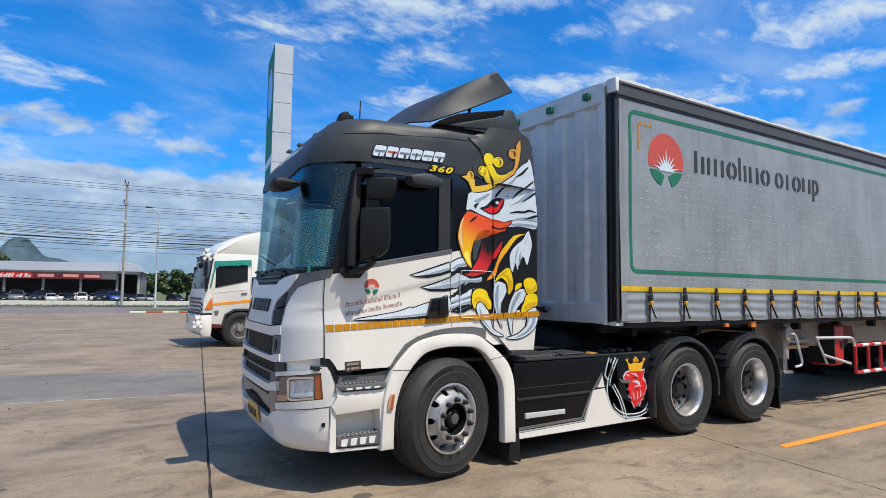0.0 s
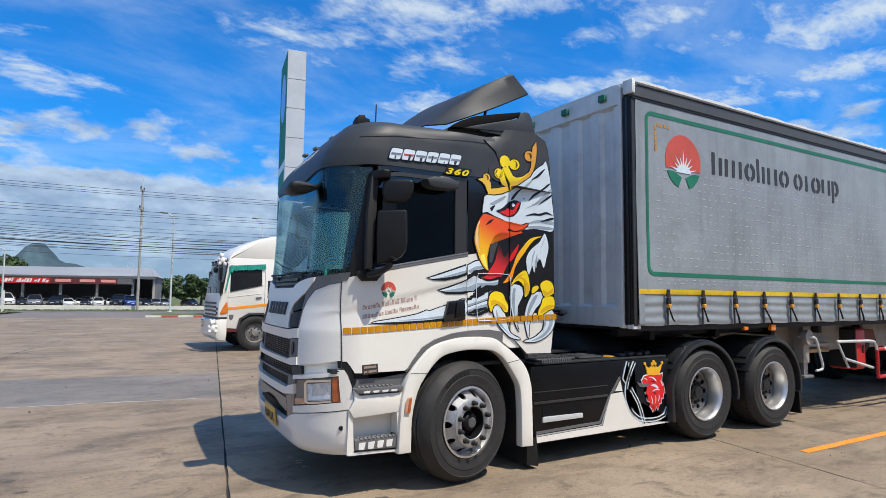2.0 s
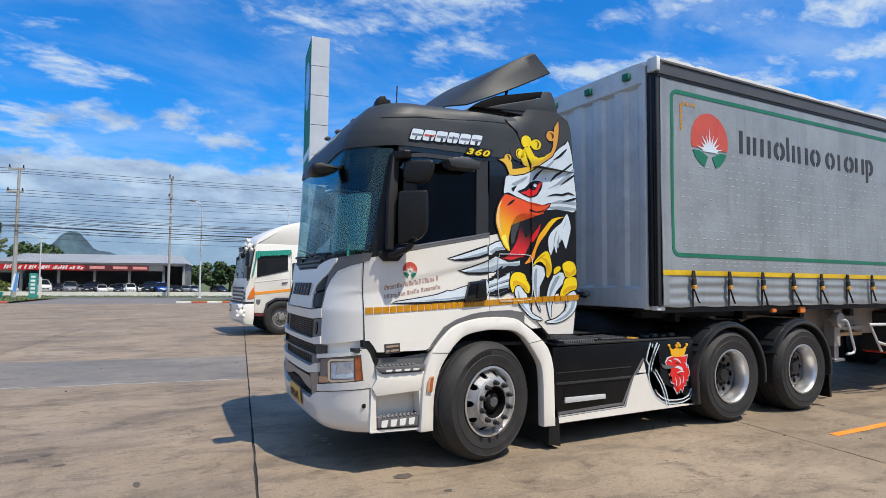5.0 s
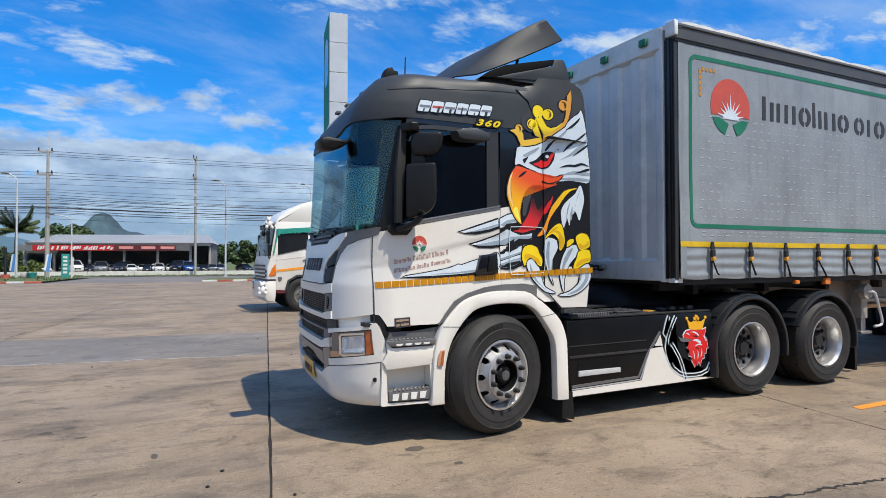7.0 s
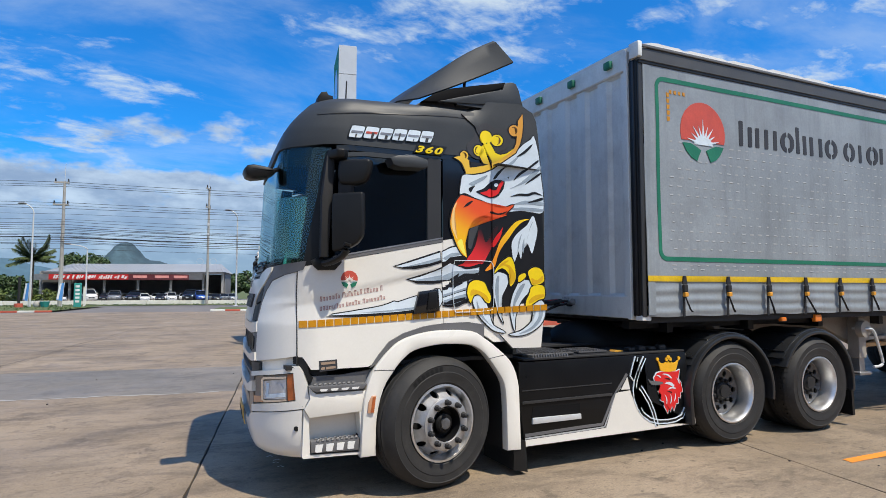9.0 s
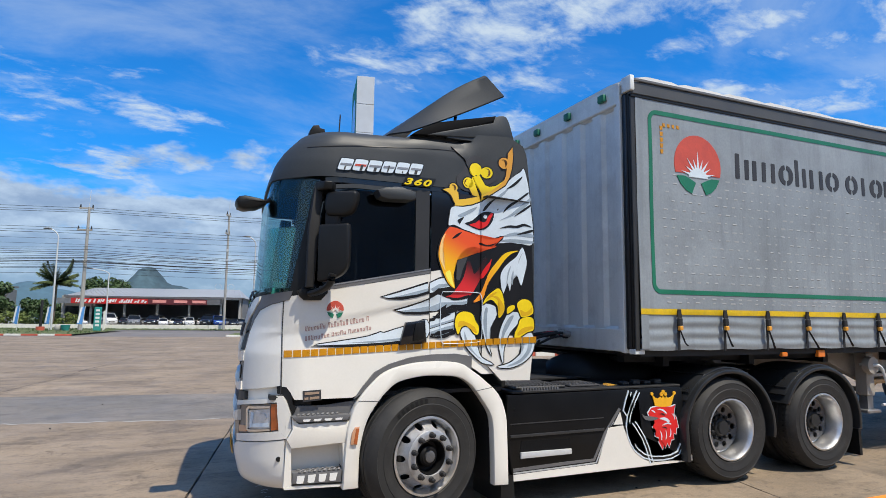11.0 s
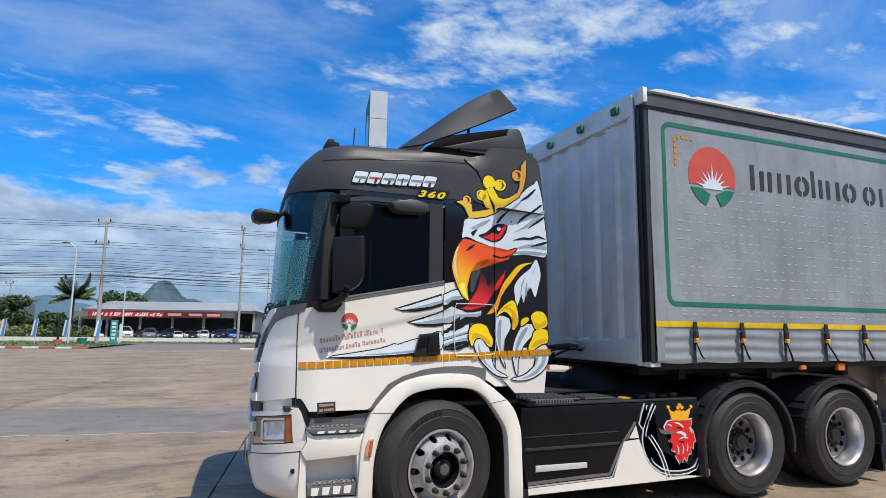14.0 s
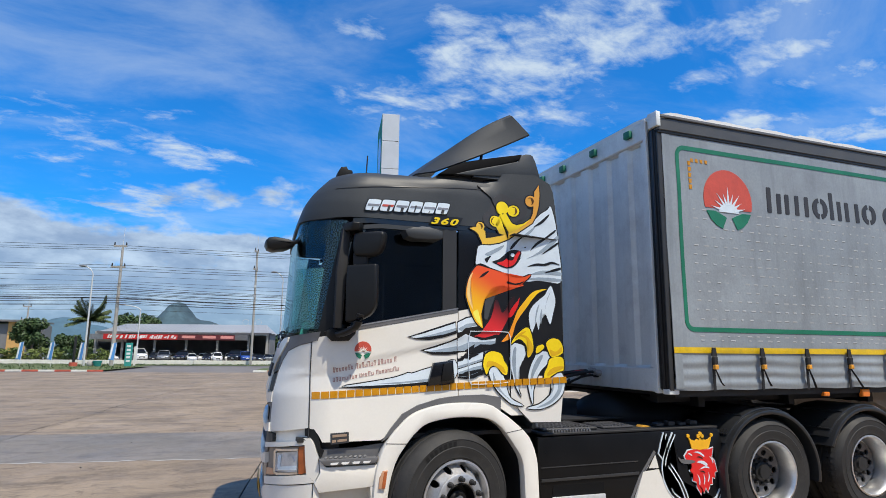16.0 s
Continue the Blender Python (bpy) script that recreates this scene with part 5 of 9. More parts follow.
        rows.append(half + [Vector((p.x, 2 * MID - p.y, p.z)) for p in half[-2::-1]])
    top = [[wing.verts.new(p) for p in r] for r in rows]
    low = [[wing.verts.new(p + Vector((0.006, (MID - p.y) * 0.012, -0.008))) for p in r] for r in rows]
    m = len(rows[0]) - 1
    for i in range(14):
        for k in range(m):
            wing.faces.new((top[i][k], top[i + 1][k], top[i + 1][k + 1], top[i][k + 1]))
            wing.faces.new((low[i][k], low[i][k + 1], low[i + 1][k + 1], low[i + 1][k]))
        for k in (0, m):
            wing.faces.new((top[i][k], low[i][k], low[i + 1][k], top[i + 1][k]))
    for i in (0, 14):
        for k in range(m):
            wing.faces.new((top[i][k], top[i][k + 1], low[i][k + 1], low[i][k]))
    part("roof_deflector", wing, SATIN, t, "raised dark grey roof wind deflector")
    for far, turn in enumerate(turnings):
        part("deflector_cheek", turn(prism([(2.96, 3.132), (3.12, 3.184), (3.355, 3.252), (3.583, 3.319), (3.604, 3.376), (3.65, 3.394), (3.694, 3.398), (3.72, 3.386), (3.748, 3.334), (3.79, 3.195), (3.39, 3.160), (3.11, 3.140)], 4.55, 4.59, bevel=0.006)), SATIN, t)
        part("deflector_gasket", turn(prism([(2.82, 3.12), (2.92, 3.191), (3.07, 3.258), (3.295, 3.315), (3.614, 3.390), (3.609, 3.345), (3.376, 3.262), (3.133, 3.188), (2.97, 3.133)], 4.56, 4.66, bevel=0.004)), mat_void, t, "black rubber gasket under the raised deflector")
        part("fairing_top", turn(prism([(3.14, 3.13), (3.70, 3.13), (3.70, 3.170), (3.14, 3.160)], 4.56, 5.3)), SATIN, t)
        part("deflector_strut", turn(tube([(3.24, 4.66, 3.22), (3.26, 4.64, 3.42)], 0.014, 8)), PLASTIC, t)
    part("roof_crease", panel(1.64, 3.15, lambda q: table(q, [(1.64, 2.915), (1.84, 2.926), (2.06, 2.95), (2.47, 2.978), (2.65, 2.995), (2.92, 3.01), (3.15, 3.016)]), lambda q: table(q, [(1.64, 2.917), (1.84, 2.934), (2.06, 2.958), (2.47, 2.986), (2.65, 3.003), (2.92, 3.018), (3.15, 3.019)]), nq=40, nz=1, thick=0.004, out=0.004), DARKTRIM, t)
    rnd = random.Random(3)
    for k in range(11):
        u = 0.66 - 0.27 + k * 0.052
        part("script_stroke", patch([(u, 2.868 + rnd.uniform(-0.012, 0)), (u + 0.016, 2.868), (u + 0.044, 2.93 + rnd.uniform(0, 0.03)), (u + 0.026, 2.93)], out=0.003, thick=0.003), PALE, t)
    part("deflector_base", prism([(2.74, 3.07), (3.45, 3.10), (3.45, 3.33), (3.2, 3.30), (2.84, 3.135)], 4.62, 2 * MID - 4.62, bevel=0.01), DARKTRIM, t)
    # horn housing, small roof lamps and aerial
    part("roof_camera_pod", prism([(1.99, 3.02), (2.13, 3.06), (2.14, 3.12), (2.135, 3.145), (2.10, 3.15), (2.085, 3.175), (2.04, 3.165), (2.02, 3.13)], 4.82, 4.93, bevel=0.01), VENTBLACK, t, "black lamp pod on the roof brow")
    for y in (5.15, 5.5, 5.98, 6.33):
        part("roof_marker_lamp", box(2.02, 2.07, y - 0.045, y + 0.045, 3.09, 3.122, 0.008), GREYTRIM, t)
    part("aerial", tube([(2.32, 5.11, 3.20), (2.33, 5.12, 3.39)], 0.006, 6), CABLE, t)
    # mirrors
    for far, turn in enumerate(turnings):
        m = part("side_mirror", turn(housing([(0.0, 2.272), (0.236, 2.28), (0.241, 2.02), (0.232, 1.955), (0.195, 1.90), (0.14, 1.868), (0.06, 1.845), (0.0, 1.84), (-0.006, 2.12)], (2.027, 4.392), 0.075, 0.02)), PLASTIC, t, "tall black door mirror housing")
        part("mirror_glass", turn(prism([(2.214, 1.99), (2.226, 1.99), (2.230, 2.22), (2.218, 2.22)], 4.31, 4.345)), MIRROR, m)
        part("mirror_neck", turn(upright([(2.075, 4.405), (2.165, 4.35), (2.195, 4.385), (2.10, 4.44)], 2.255, 2.37, 0.0, 0.01)), DARK, m)
        w = part("wide_mirror", turn(housing([(0.015, 2.525), (0.25, 2.53), (0.262, 2.50), (0.245, 2.41), (0.21, 2.355), (0.14, 2.335), (0.02, 2.34), (0.0, 2.42)], (2.058, 4.39), 0.10, 0.026)), PLASTIC, t, "black wide-angle mirror housing")
        part("mirror_glass", turn(prism([(2.252, 2.42), (2.263, 2.42), (2.267, 2.49), (2.257, 2.49)], 4.30, 4.34)), MIRROR, w)
        part("mirror_arm", turn(upright([(2.02, 4.60), (2.0, 4.45), (2.05, 4.34), (2.11, 4.33), (2.16, 4.42), (2.15, 4.58)], 2.535, 2.60, 0.1, 0.014)), PLASTIC, t)
        part("mirror_post", turn(prism([(2.0, 2.56), (2.06, 2.56), (2.05, 2.30), (2.02, 1.80), (1.96, 1.80), (1.965, 2.25)], 4.44, 4.50, bevel=0.012)), DARK, t)
        part("mirror_foot", turn(prism([(1.905, 1.775), (1.925, 1.735), (1.96, 1.705), (2.09, 1.708), (2.14, 1.765), (2.14, 1.79), (1.95, 1.80)], 4.502, 4.535, bevel=0.012)), PLASTIC, t)
        part("mirror_arm", turn(tube(curve([(2.0, 4.49, 1.755), (2.05, 4.42, 1.77), (2.11, 4.34, 1.82), (2.13, 4.31, 1.90)], 5), 0.034, 10, flat=0.7)), PLASTIC, t)
        k = part("kerb_mirror", turn(prism([(2.473, 2.575), (2.499, 2.522), (2.56, 2.505), (2.76, 2.512), (2.80, 2.53), (2.796, 2.585), (2.70, 2.612), (2.546, 2.605)], 4.37, 4.525, bevel=0.022)), SATIN, t, "black kerb mirror over the door window")
        part("mirror_lid", turn(box(2.61, 2.70, 4.40, 4.50, 2.603, 2.618, 0.006, 2)), GREYTRIM, k)
    part("front_mirror", prism([(1.468, 2.485), (1.485, 2.447), (1.53, 2.432), (1.63, 2.45), (1.70, 2.485), (1.705, 2.515), (1.65, 2.532), (1.54, 2.546), (1.49, 2.535), (1.47, 2.51)], 4.90, 5.10, bevel=0.028), PLASTIC, t, "black front mirror on an arm")
    part("mirror_arm", tube(curve([(1.66, 4.95, 2.50), (1.70, 4.93, 2.51), (1.735, 4.925, 2.53), (1.76, 4.93, 2.60), (1.80, 4.93, 2.70), (1.84, 4.94, 2.735)], 5), 0.019, 8), PLASTIC, t)
    part("mirror_bracket", upright([(1.752, 4.90), (1.79, 4.885), (1.80, 4.91), (1.765, 4.93)], 2.40, 2.68, 0.3, 0.008), PLASTIC, t)
    # inside
    part("dashboard", prism([(1.80, 1.55), (2.25, 1.50), (2.25, 1.72), (2.05, 1.76), (1.80, 1.74)], 4.7, 2 * MID - 4.7, bevel=0.02), SEATCLOTH, t)
    part("paper", panel(0.74, 1.16, lambda q: 1.772 + 0.16 * max(0.0, q - 1.0), lambda q: 1.80 + 0.31 * (q - 0.74), nq=8, nz=3, thick=0.002, out=-0.024), PAPER, t, "folded papers on the dashboard")
    part("paper", panel(0.55, 0.92, 1.772, lambda q: 1.80 + 0.06 * math.sin(q * 9), nq=8, nz=2, thick=0.002, out=-0.03), PAPER, t)
    part("cup", tube([(1.93, 4.80, 1.76), (1.93, 4.80, 1.93)], 0.05, 12), TEALSIGN, t)
    for q, w, h, k in ((1.10, 0.07, 0.05, 0), (1.24, 0.09, 0.035, 1), (1.44, 0.04, 0.085, 2), (1.56, 0.05, 0.04, 3), (0.50, 0.05, 0.05, 4), (0.48, 0.09, 0.03, 5)):
        p = off(q, 1.76, -0.11)
        part("dash_clutter", upright([(p.x - 0.03, p.y - w), (p.x + 0.03, p.y - w * 0.8), (p.x + 0.04, p.y + w), (p.x - 0.02, p.y + w * 0.7)], 1.74, 1.77 + h, -0.25, 0.008, (0.02, 0.01 * k)), (DARK, SEATCLOTH, TEALSIGN, DARK, SEATCLOTH, DARK)[k], t)
    part("cloth_heap", ball(1.90, 5.5, 1.78, 0.09, 0.30, 0.06, 14, 8), SEATCLOTH, t)
    part("tissue_box", box(1.92, 2.04, 4.95, 5.2, 1.76, 1.85, 0.015, 2), CHASSIS, t)
    part("sun_sheet", panel(1.20, 1.70, 1.80, lambda q: 2.29 - 0.03 * (q - 1.2), nq=10, nz=6, thick=0.0005, out=-0.03), glass("green_film", (0.50, 0.80, 0.76), base=0.03, veil=0.2), t, "green sun film inside the windscreen").visible_shadow = False
    for y in (5.15, 6.33):
        part("seat_cushion", box(2.55, 3.05, y - 0.25, y + 0.25, 1.35, 1.52, 0.05, 2), SEATCLOTH, t)
        part("seat_back", box(2.98, 3.12, y - 0.25, y + 0.25, 1.5, 2.25, 0.05, 2), SEATCLOTH, t)
    part("steering_wheel", lathe([(0.22, 0.0), (0.235, 0.012), (0.25, 0.0), (0.235, -0.012), (0.22, 0.0)], 2.3, 6.33, 1.72, 28), PLASTIC, t)

    # printing on the cab
    stripe = [(1.84 + i * 0.0635, 1.305 + 0.105 * (i * 0.0635) / 2.1) for i in range(33)]
    for x, z in stripe:
        print_on("reflective_tile", [(x, z - 0.0265), (x + 0.055, z - 0.0238), (x + 0.055, z + 0.0265), (x, z + 0.0238)], REFLECT, t, 0.006 if x < 3.2 else 0.0155)
    cx, cz = 2.205, 1.632
    print_on("door_emblem", oval(cx, cz + 0.008, 0.066, 0.066, 0, 18, -8, 188), LOGORED, t)
    for w in (-1, 1):
        print_on("door_emblem", [(cx + w * 0.062, cz - 0.012), (cx + w * 0.03, cz - 0.016), (cx + w * 0.008, cz - 0.03), (cx + w * 0.02, cz - 0.058), (cx + w * 0.048, cz - 0.042)], GREEN, t)
    for k in range(9):
        a = radians(14 + 19 * k)
        d = Vector((math.cos(a), math.sin(a)))
        e = Vector((-d.y, d.x)) * 0.005
        b = Vector((cx, cz - 0.010))
        print_on("emblem_ray", [tuple(b + e + d * 0.012), tuple(b - e + d * 0.012), tuple(b + d * (0.044 if k % 2 else 0.055))], WHITE, t, 0.006)
    rnd = random.Random(4)
    for z0, h, x0, x1, gap in ((1.5135, 0.040, 1.985, 2.478, (7, 14, 19)), (1.443, 0.034, 1.985, 2.50, (8, 13))):
        x, n = x0, 0
        while x < x1:
            w = rnd.choice((0.014, 0.016, 0.018))
            z = z0 + (x - 2.23) * 0.17
            up = z + h * rnd.choice((0.7, 0.72, 1.0, 0.74))
            for k in (0, 1):
                print_on("text_bar", [(x + k * w * 0.68, z), (x + k * w * 0.68 + 0.0045, z + 0.001), (x + k * w * 0.68 + 0.0045, up), (x + k * w * 0.68, up)], mat_duskred, t, 0.003)
            top = up - 0.005 if n % 2 else z + 0.001
            print_on("text_bar", [(x, top), (x + w, top + 0.002), (x + w, top + 0.007), (x, top + 0.005)], mat_duskred, t, 0.0035)
            n += 1
            x += w + (0.020 if n in gap else 0.0075)
    print_on("type_badge", [(1.982, 0.957), (2.116, 0.964), (2.112, 1.041), (1.978, 1.035)], CHARCOAL, t, 0.006, label="small dark badge with light bars")
    for x0, x1, z in ((1.992, 2.098, 1.006), (1.992, 2.02, 0.968), (2.03, 2.10, 0.972)):
        print_on("badge_bar", [(x0, z), (x1, z + 0.005), (x1, z + 0.022), (x0, z + 0.018)], mat_tanbar, t, 0.008)
    # brand mark as slanted silver blocks, model number in yellow
    for k in range(6):
        x, z, w = 2.185 + k * 0.1185, 2.742 + k * 0.0045, 0.108
        block = smooth([(x + 0.004, z + 0.01), (x + 0.02, z), (x + w - 0.016, z + 0.002), (x + w, z + 0.018), (x + w + 0.024, z + 0.078), (x + w + 0.016, z + 0.094), (x + 0.046, z + 0.094), (x + 0.028, z + 0.08)], 2)
        print_on("brand_edge", swollen(block, 0.009), PRINTBLACK, t, 0.006)
        print_on("brand_block", block, PALE, t, 0.012, label="slanted silver block")
        print_on("brand_shade", [(x + 0.020, z + 0.036), (x + w + 0.006, z + 0.038), (x + w + 0.012, z + 0.056), (x + 0.027, z + 0.054)], STEEL if k != 1 else LOGORED, t, 0.0135)
        a, b, h = ((0.05, 0.012, 0.03), (0.06, 0.02, 0.05), (0.055, 0.022, 0.034), (0.05, 0.012, 0.06), (0.06, 0.008, 0.02), (0.05, 0.024, 0.036))[k]
        print_on("brand_slit", [(x + a, z + 0.002), (x + a + b, z + 0.002), (x + a + b + h * 0.28, z + h), (x + a + h * 0.28, z + h)], CHARCOAL, t, 0.0145)
    txt = bpy.data.curves.new("number", "FONT")
    txt.body, txt.size, txt.offset, txt.extrude, txt.shear, txt.space_character = "360", 0.105, 0.0035, 0.004, 0.35, 1.25
    tmp = bpy.data.objects.new("number", txt)
    bm = bmesh.new()
    me = tmp.to_mesh()
    bm.from_mesh(me)
    tmp.to_mesh_clear()
    bpy.data.objects.remove(tmp)
    for v in bm.verts:
        v.co = (2.735 + v.co.x * 1.25, 4.517 - v.co.z, 2.675 + v.co.y * 0.72)
    print_on("number_edge", [(2.73, 2.667), (2.985, 2.667), (3.03, 2.748), (2.76, 2.748)], PRINTBLACK, t, 0.010)
    part("model_number", bm, YELLOW, t, "yellow raised number 360")
    build_print(t)
    return t


def build_print(t):
    """The large coloured print on the cab's rear side: flames, blades and rounds."""
    print_on("print_field", [(3.1, 1.85), (3.12, 2.0), (3.23, 2.09), (3.41, 2.17), (3.46, 2.26), (3.9, 2.23), (3.915, 1.61), (3.905, 1.41), (3.7, 1.45), (3.51, 1.35), (3.37, 1.4), (3.26, 1.6), (3.34, 1.79)], PRINTBLACK, t, 0.004)
    print_on("print_white", [(3.456, 1.44), (3.905, 1.44), (3.90, 1.30), (3.875, 1.065), (3.625, 1.065), (3.46, 1.24)], WHITE, t, 0.0035)
    print_on("print_field", smooth([(3.31, 2.67), (3.23, 2.72), (3.22, 2.79), (3.28, 2.85), (3.31, 2.94), (3.38, 2.99), (3.44, 2.98), (3.48, 2.95), (3.54, 2.96), (3.6, 2.93), (3.62, 2.86), (3.59, 2.79), (3.51, 2.74), (3.43, 2.69)]), CHARCOAL, t, 0.0044)
    bold("print_white", [(3.17, 2.51), (3.21, 2.53), (3.3, 2.54), (3.39, 2.56), (3.46, 2.59), (3.53, 2.65), (3.6, 2.7), (3.67, 2.76), (3.74, 2.83), (3.8, 2.87), (3.83, 2.9), (3.87, 2.74), (3.89, 2.54), (3.91, 2.36), (3.9, 2.23), (3.81, 2.23), (3.7, 2.24), (3.6, 2.23), (3.52, 2.25), (3.44, 2.28), (3.35, 2.31), (3.28, 2.34), (3.23, 2.36), (3.19, 2.37), (3.15, 2.36), (3.15, 2.4), (3.16, 2.46)], PALE, t, 0.005, "white feathered head print", d=0.008)
    print_on("print_stroke", smooth([(3.51, 2.57), (3.59, 2.64), (3.69, 2.72), (3.64, 2.65), (3.56, 2.6)]), mat_feather, t, 0.0066)
    print_on("print_stroke", smooth([(3.61, 2.43), (3.71, 2.49), (3.88, 2.64), (3.88, 2.6), (3.77, 2.5)]), mat_feather, t, 0.0066)
    print_on("print_stroke", smooth([(3.64, 2.29), (3.74, 2.33), (3.9, 2.32), (3.9, 2.29), (3.76, 2.3)]), mat_feather, t, 0.0066)
    print_on("print_stroke", smooth([(3.23, 2.45), (3.3, 2.49), (3.41, 2.54), (3.38, 2.5), (3.31, 2.46), (3.27, 2.44)]), mat_feather, t, 0.0066)
    print_on("print_stroke", smooth([(3.61, 2.25), (3.71, 2.27), (3.9, 2.26), (3.9, 2.24), (3.76, 2.24)]), mat_feather, t, 0.0066)
    print_on("print_blade", smooth([(3.46, 2.51), (3.5, 2.57), (3.57, 2.62), (3.53, 2.57), (3.48, 2.51)]), PRINTBLACK, t, 0.0076)
    print_on("print_blade", smooth([(3.64, 2.5), (3.69, 2.57), (3.77, 2.62), (3.86, 2.69), (3.86, 2.67), (3.77, 2.6), (3.7, 2.55)]), PRINTBLACK, t, 0.0076)
    print_on("print_blade", smooth([(3.74, 2.47), (3.81, 2.53), (3.88, 2.58), (3.88, 2.56), (3.81, 2.51)]), PRINTBLACK, t, 0.0076)
    print_on("print_blade", smooth([(3.61, 2.36), (3.69, 2.39), (3.76, 2.39), (3.83, 2.41), (3.9, 2.38), (3.83, 2.39), (3.77, 2.37), (3.69, 2.37)]), PRINTBLACK, t, 0.0076)
    print_on("print_blade", smooth([(3.67, 2.71), (3.73, 2.76), (3.81, 2.83), (3.8, 2.8), (3.74, 2.74)]), PRINTBLACK, t, 0.0076)
    print_on("print_blade", smooth([(3.76, 2.31), (3.83, 2.34), (3.9, 2.36), (3.9, 2.34), (3.83, 2.32)]), PRINTBLACK, t, 0.0076)
    print_on("print_blade", smooth([(3.23, 2.41), (3.26, 2.43), (3.29, 2.44), (3.27, 2.41), (3.25, 2.38), (3.24, 2.39)]), PRINTBLACK, t, 0.0076)
    print_on("print_blade", smooth([(3.3, 2.39), (3.37, 2.42), (3.44, 2.48), (3.48, 2.5), (3.53, 2.5), (3.56, 2.49), (3.58, 2.52), (3.6, 2.53), (3.57, 2.47), (3.54, 2.41), (3.5, 2.36), (3.45, 2.34), (3.39, 2.35), (3.34, 2.37)]), PRINTBLACK, t, 0.0076)
    print_on("print_red", smooth([(3.34, 2.38), (3.4, 2.4), (3.44, 2.43), (3.48, 2.42), (3.53, 2.49), (3.55, 2.48), (3.53, 2.44), (3.5, 2.38), (3.44, 2.35), (3.4, 2.36)]), mat_iris, t, 0.0088)
    print_on("print_white", smooth([(3.56, 2.51), (3.59, 2.52), (3.58, 2.47), (3.55, 2.43), (3.56, 2.47)]), PALE, t, 0.0088)
    print_on("print_round", oval(3.465, 2.438, 0.032, 0.03, 0, 14), PRINTBLACK, t, 0.0096)
    print_on("print_round", oval(3.482, 2.456, 0.017, 0.017, 0, 12), PALE, t, 0.0104)
    band = [(3.20, 2.535), (3.24, 2.59), (3.30, 2.60), (3.36, 2.615), (3.42, 2.63), (3.47, 2.65), (3.53, 2.685), (3.60, 2.735), (3.65, 2.785), (3.67, 2.84), (3.68, 2.95), (3.685, 3.03), (3.725, 3.09), (3.73, 3.0), (3.72, 2.90), (3.70, 2.82), (3.66, 2.745), (3.59, 2.695), (3.51, 2.64), (3.45, 2.595), (3.37, 2.56), (3.28, 2.54)]
    prong = [(3.21, 2.54), (3.19, 2.58), (3.17, 2.62), (3.14, 2.645), (3.09, 2.665), (3.14, 2.68), (3.20, 2.68), (3.235, 2.65), (3.225, 2.62), (3.24, 2.59)]
    stem = [(3.33, 2.71), (3.37, 2.80), (3.43, 2.82), (3.455, 2.78), (3.48, 2.735), (3.52, 2.72), (3.58, 2.735), (3.65, 2.785), (3.60, 2.735), (3.53, 2.685), (3.47, 2.65), (3.42, 2.63), (3.37, 2.64)]
    curls = [oval(3.648, 2.94, 0.047, 0.050, 0, 20), oval(3.19, 2.69, 0.038, 0.038, 0, 18)]
    lobes = [oval(3.328, 2.745, 0.048, 0.048, 0, 20), oval(3.395, 2.865, 0.055, 0.060, 0, 22), oval(3.495, 2.845, 0.052, 0.050, 0, 20)]
    for poly in (band, prong, stem, *curls, *lobes):
        print_on("print_contour", swollen(poly, 0.010), PRINTBLACK, t, 0.0056)
    print_on("print_gold", band, mat_crown, t, 0.0066, label="gold crown print")
    for poly in (prong, *curls):
        print_on("print_gold", poly, mat_crown, t, 0.0072)
    for poly in (stem, *lobes):
        print_on("print_round", poly, mat_trefoil, t, 0.0080)
    for cx, cz, r, a0, a1 in ((3.645, 2.94, 0.033, -70, 120), (3.187, 2.69, 0.026, -70, 120), (3.325, 2.745, 0.035, 100, 260), (3.49, 2.845, 0.038, -80, 100)):
        print_on("print_line", oval(cx, cz, r, r, 0, 12, a0, a1) + oval(cx, cz, r - 0.006, r - 0.006, 0, 12, a0, a1)[::-1], mat_brown, t, 0.0090)
    print_on("print_blade", smooth([(3.31, 2.15), (3.46, 2.17), (3.54, 2.17), (3.53, 2.08), (3.49, 1.97), (3.4, 1.84), (3.28, 1.84), (3.22, 1.85), (3.21, 1.95), (3.25, 2.06)]), PRINTBLACK, t, 0.0056)
    print_on("print_blade", smooth([(3.23, 2.06), (3.28, 2.12), (3.33, 2.14), (3.31, 2.06), (3.28, 1.99), (3.25, 1.9), (3.21, 1.93), (3.2, 1.99)]), mat_gape, t, 0.0066)
    bold("print_red", [(3.32, 2.06), (3.35, 2.06), (3.37, 2), (3.39, 1.96), (3.43, 2), (3.46, 2.07), (3.5, 2.1), (3.48, 2.03), (3.45, 1.97), (3.44, 1.91), (3.4, 1.84), (3.36, 1.78), (3.29, 1.76), (3.21, 1.75), (3.13, 1.76), (3.18, 1.78), (3.23, 1.84), (3.28, 1.91), (3.31, 1.99)], mat_tongue, t, 0.0078, d=0.009)
    print_on("print_red", smooth([(3.44, 1.93), (3.47, 2), (3.52, 2.06), (3.54, 2.09), (3.52, 2.01), (3.47, 1.93)]), mat_iris, t, 0.0074)
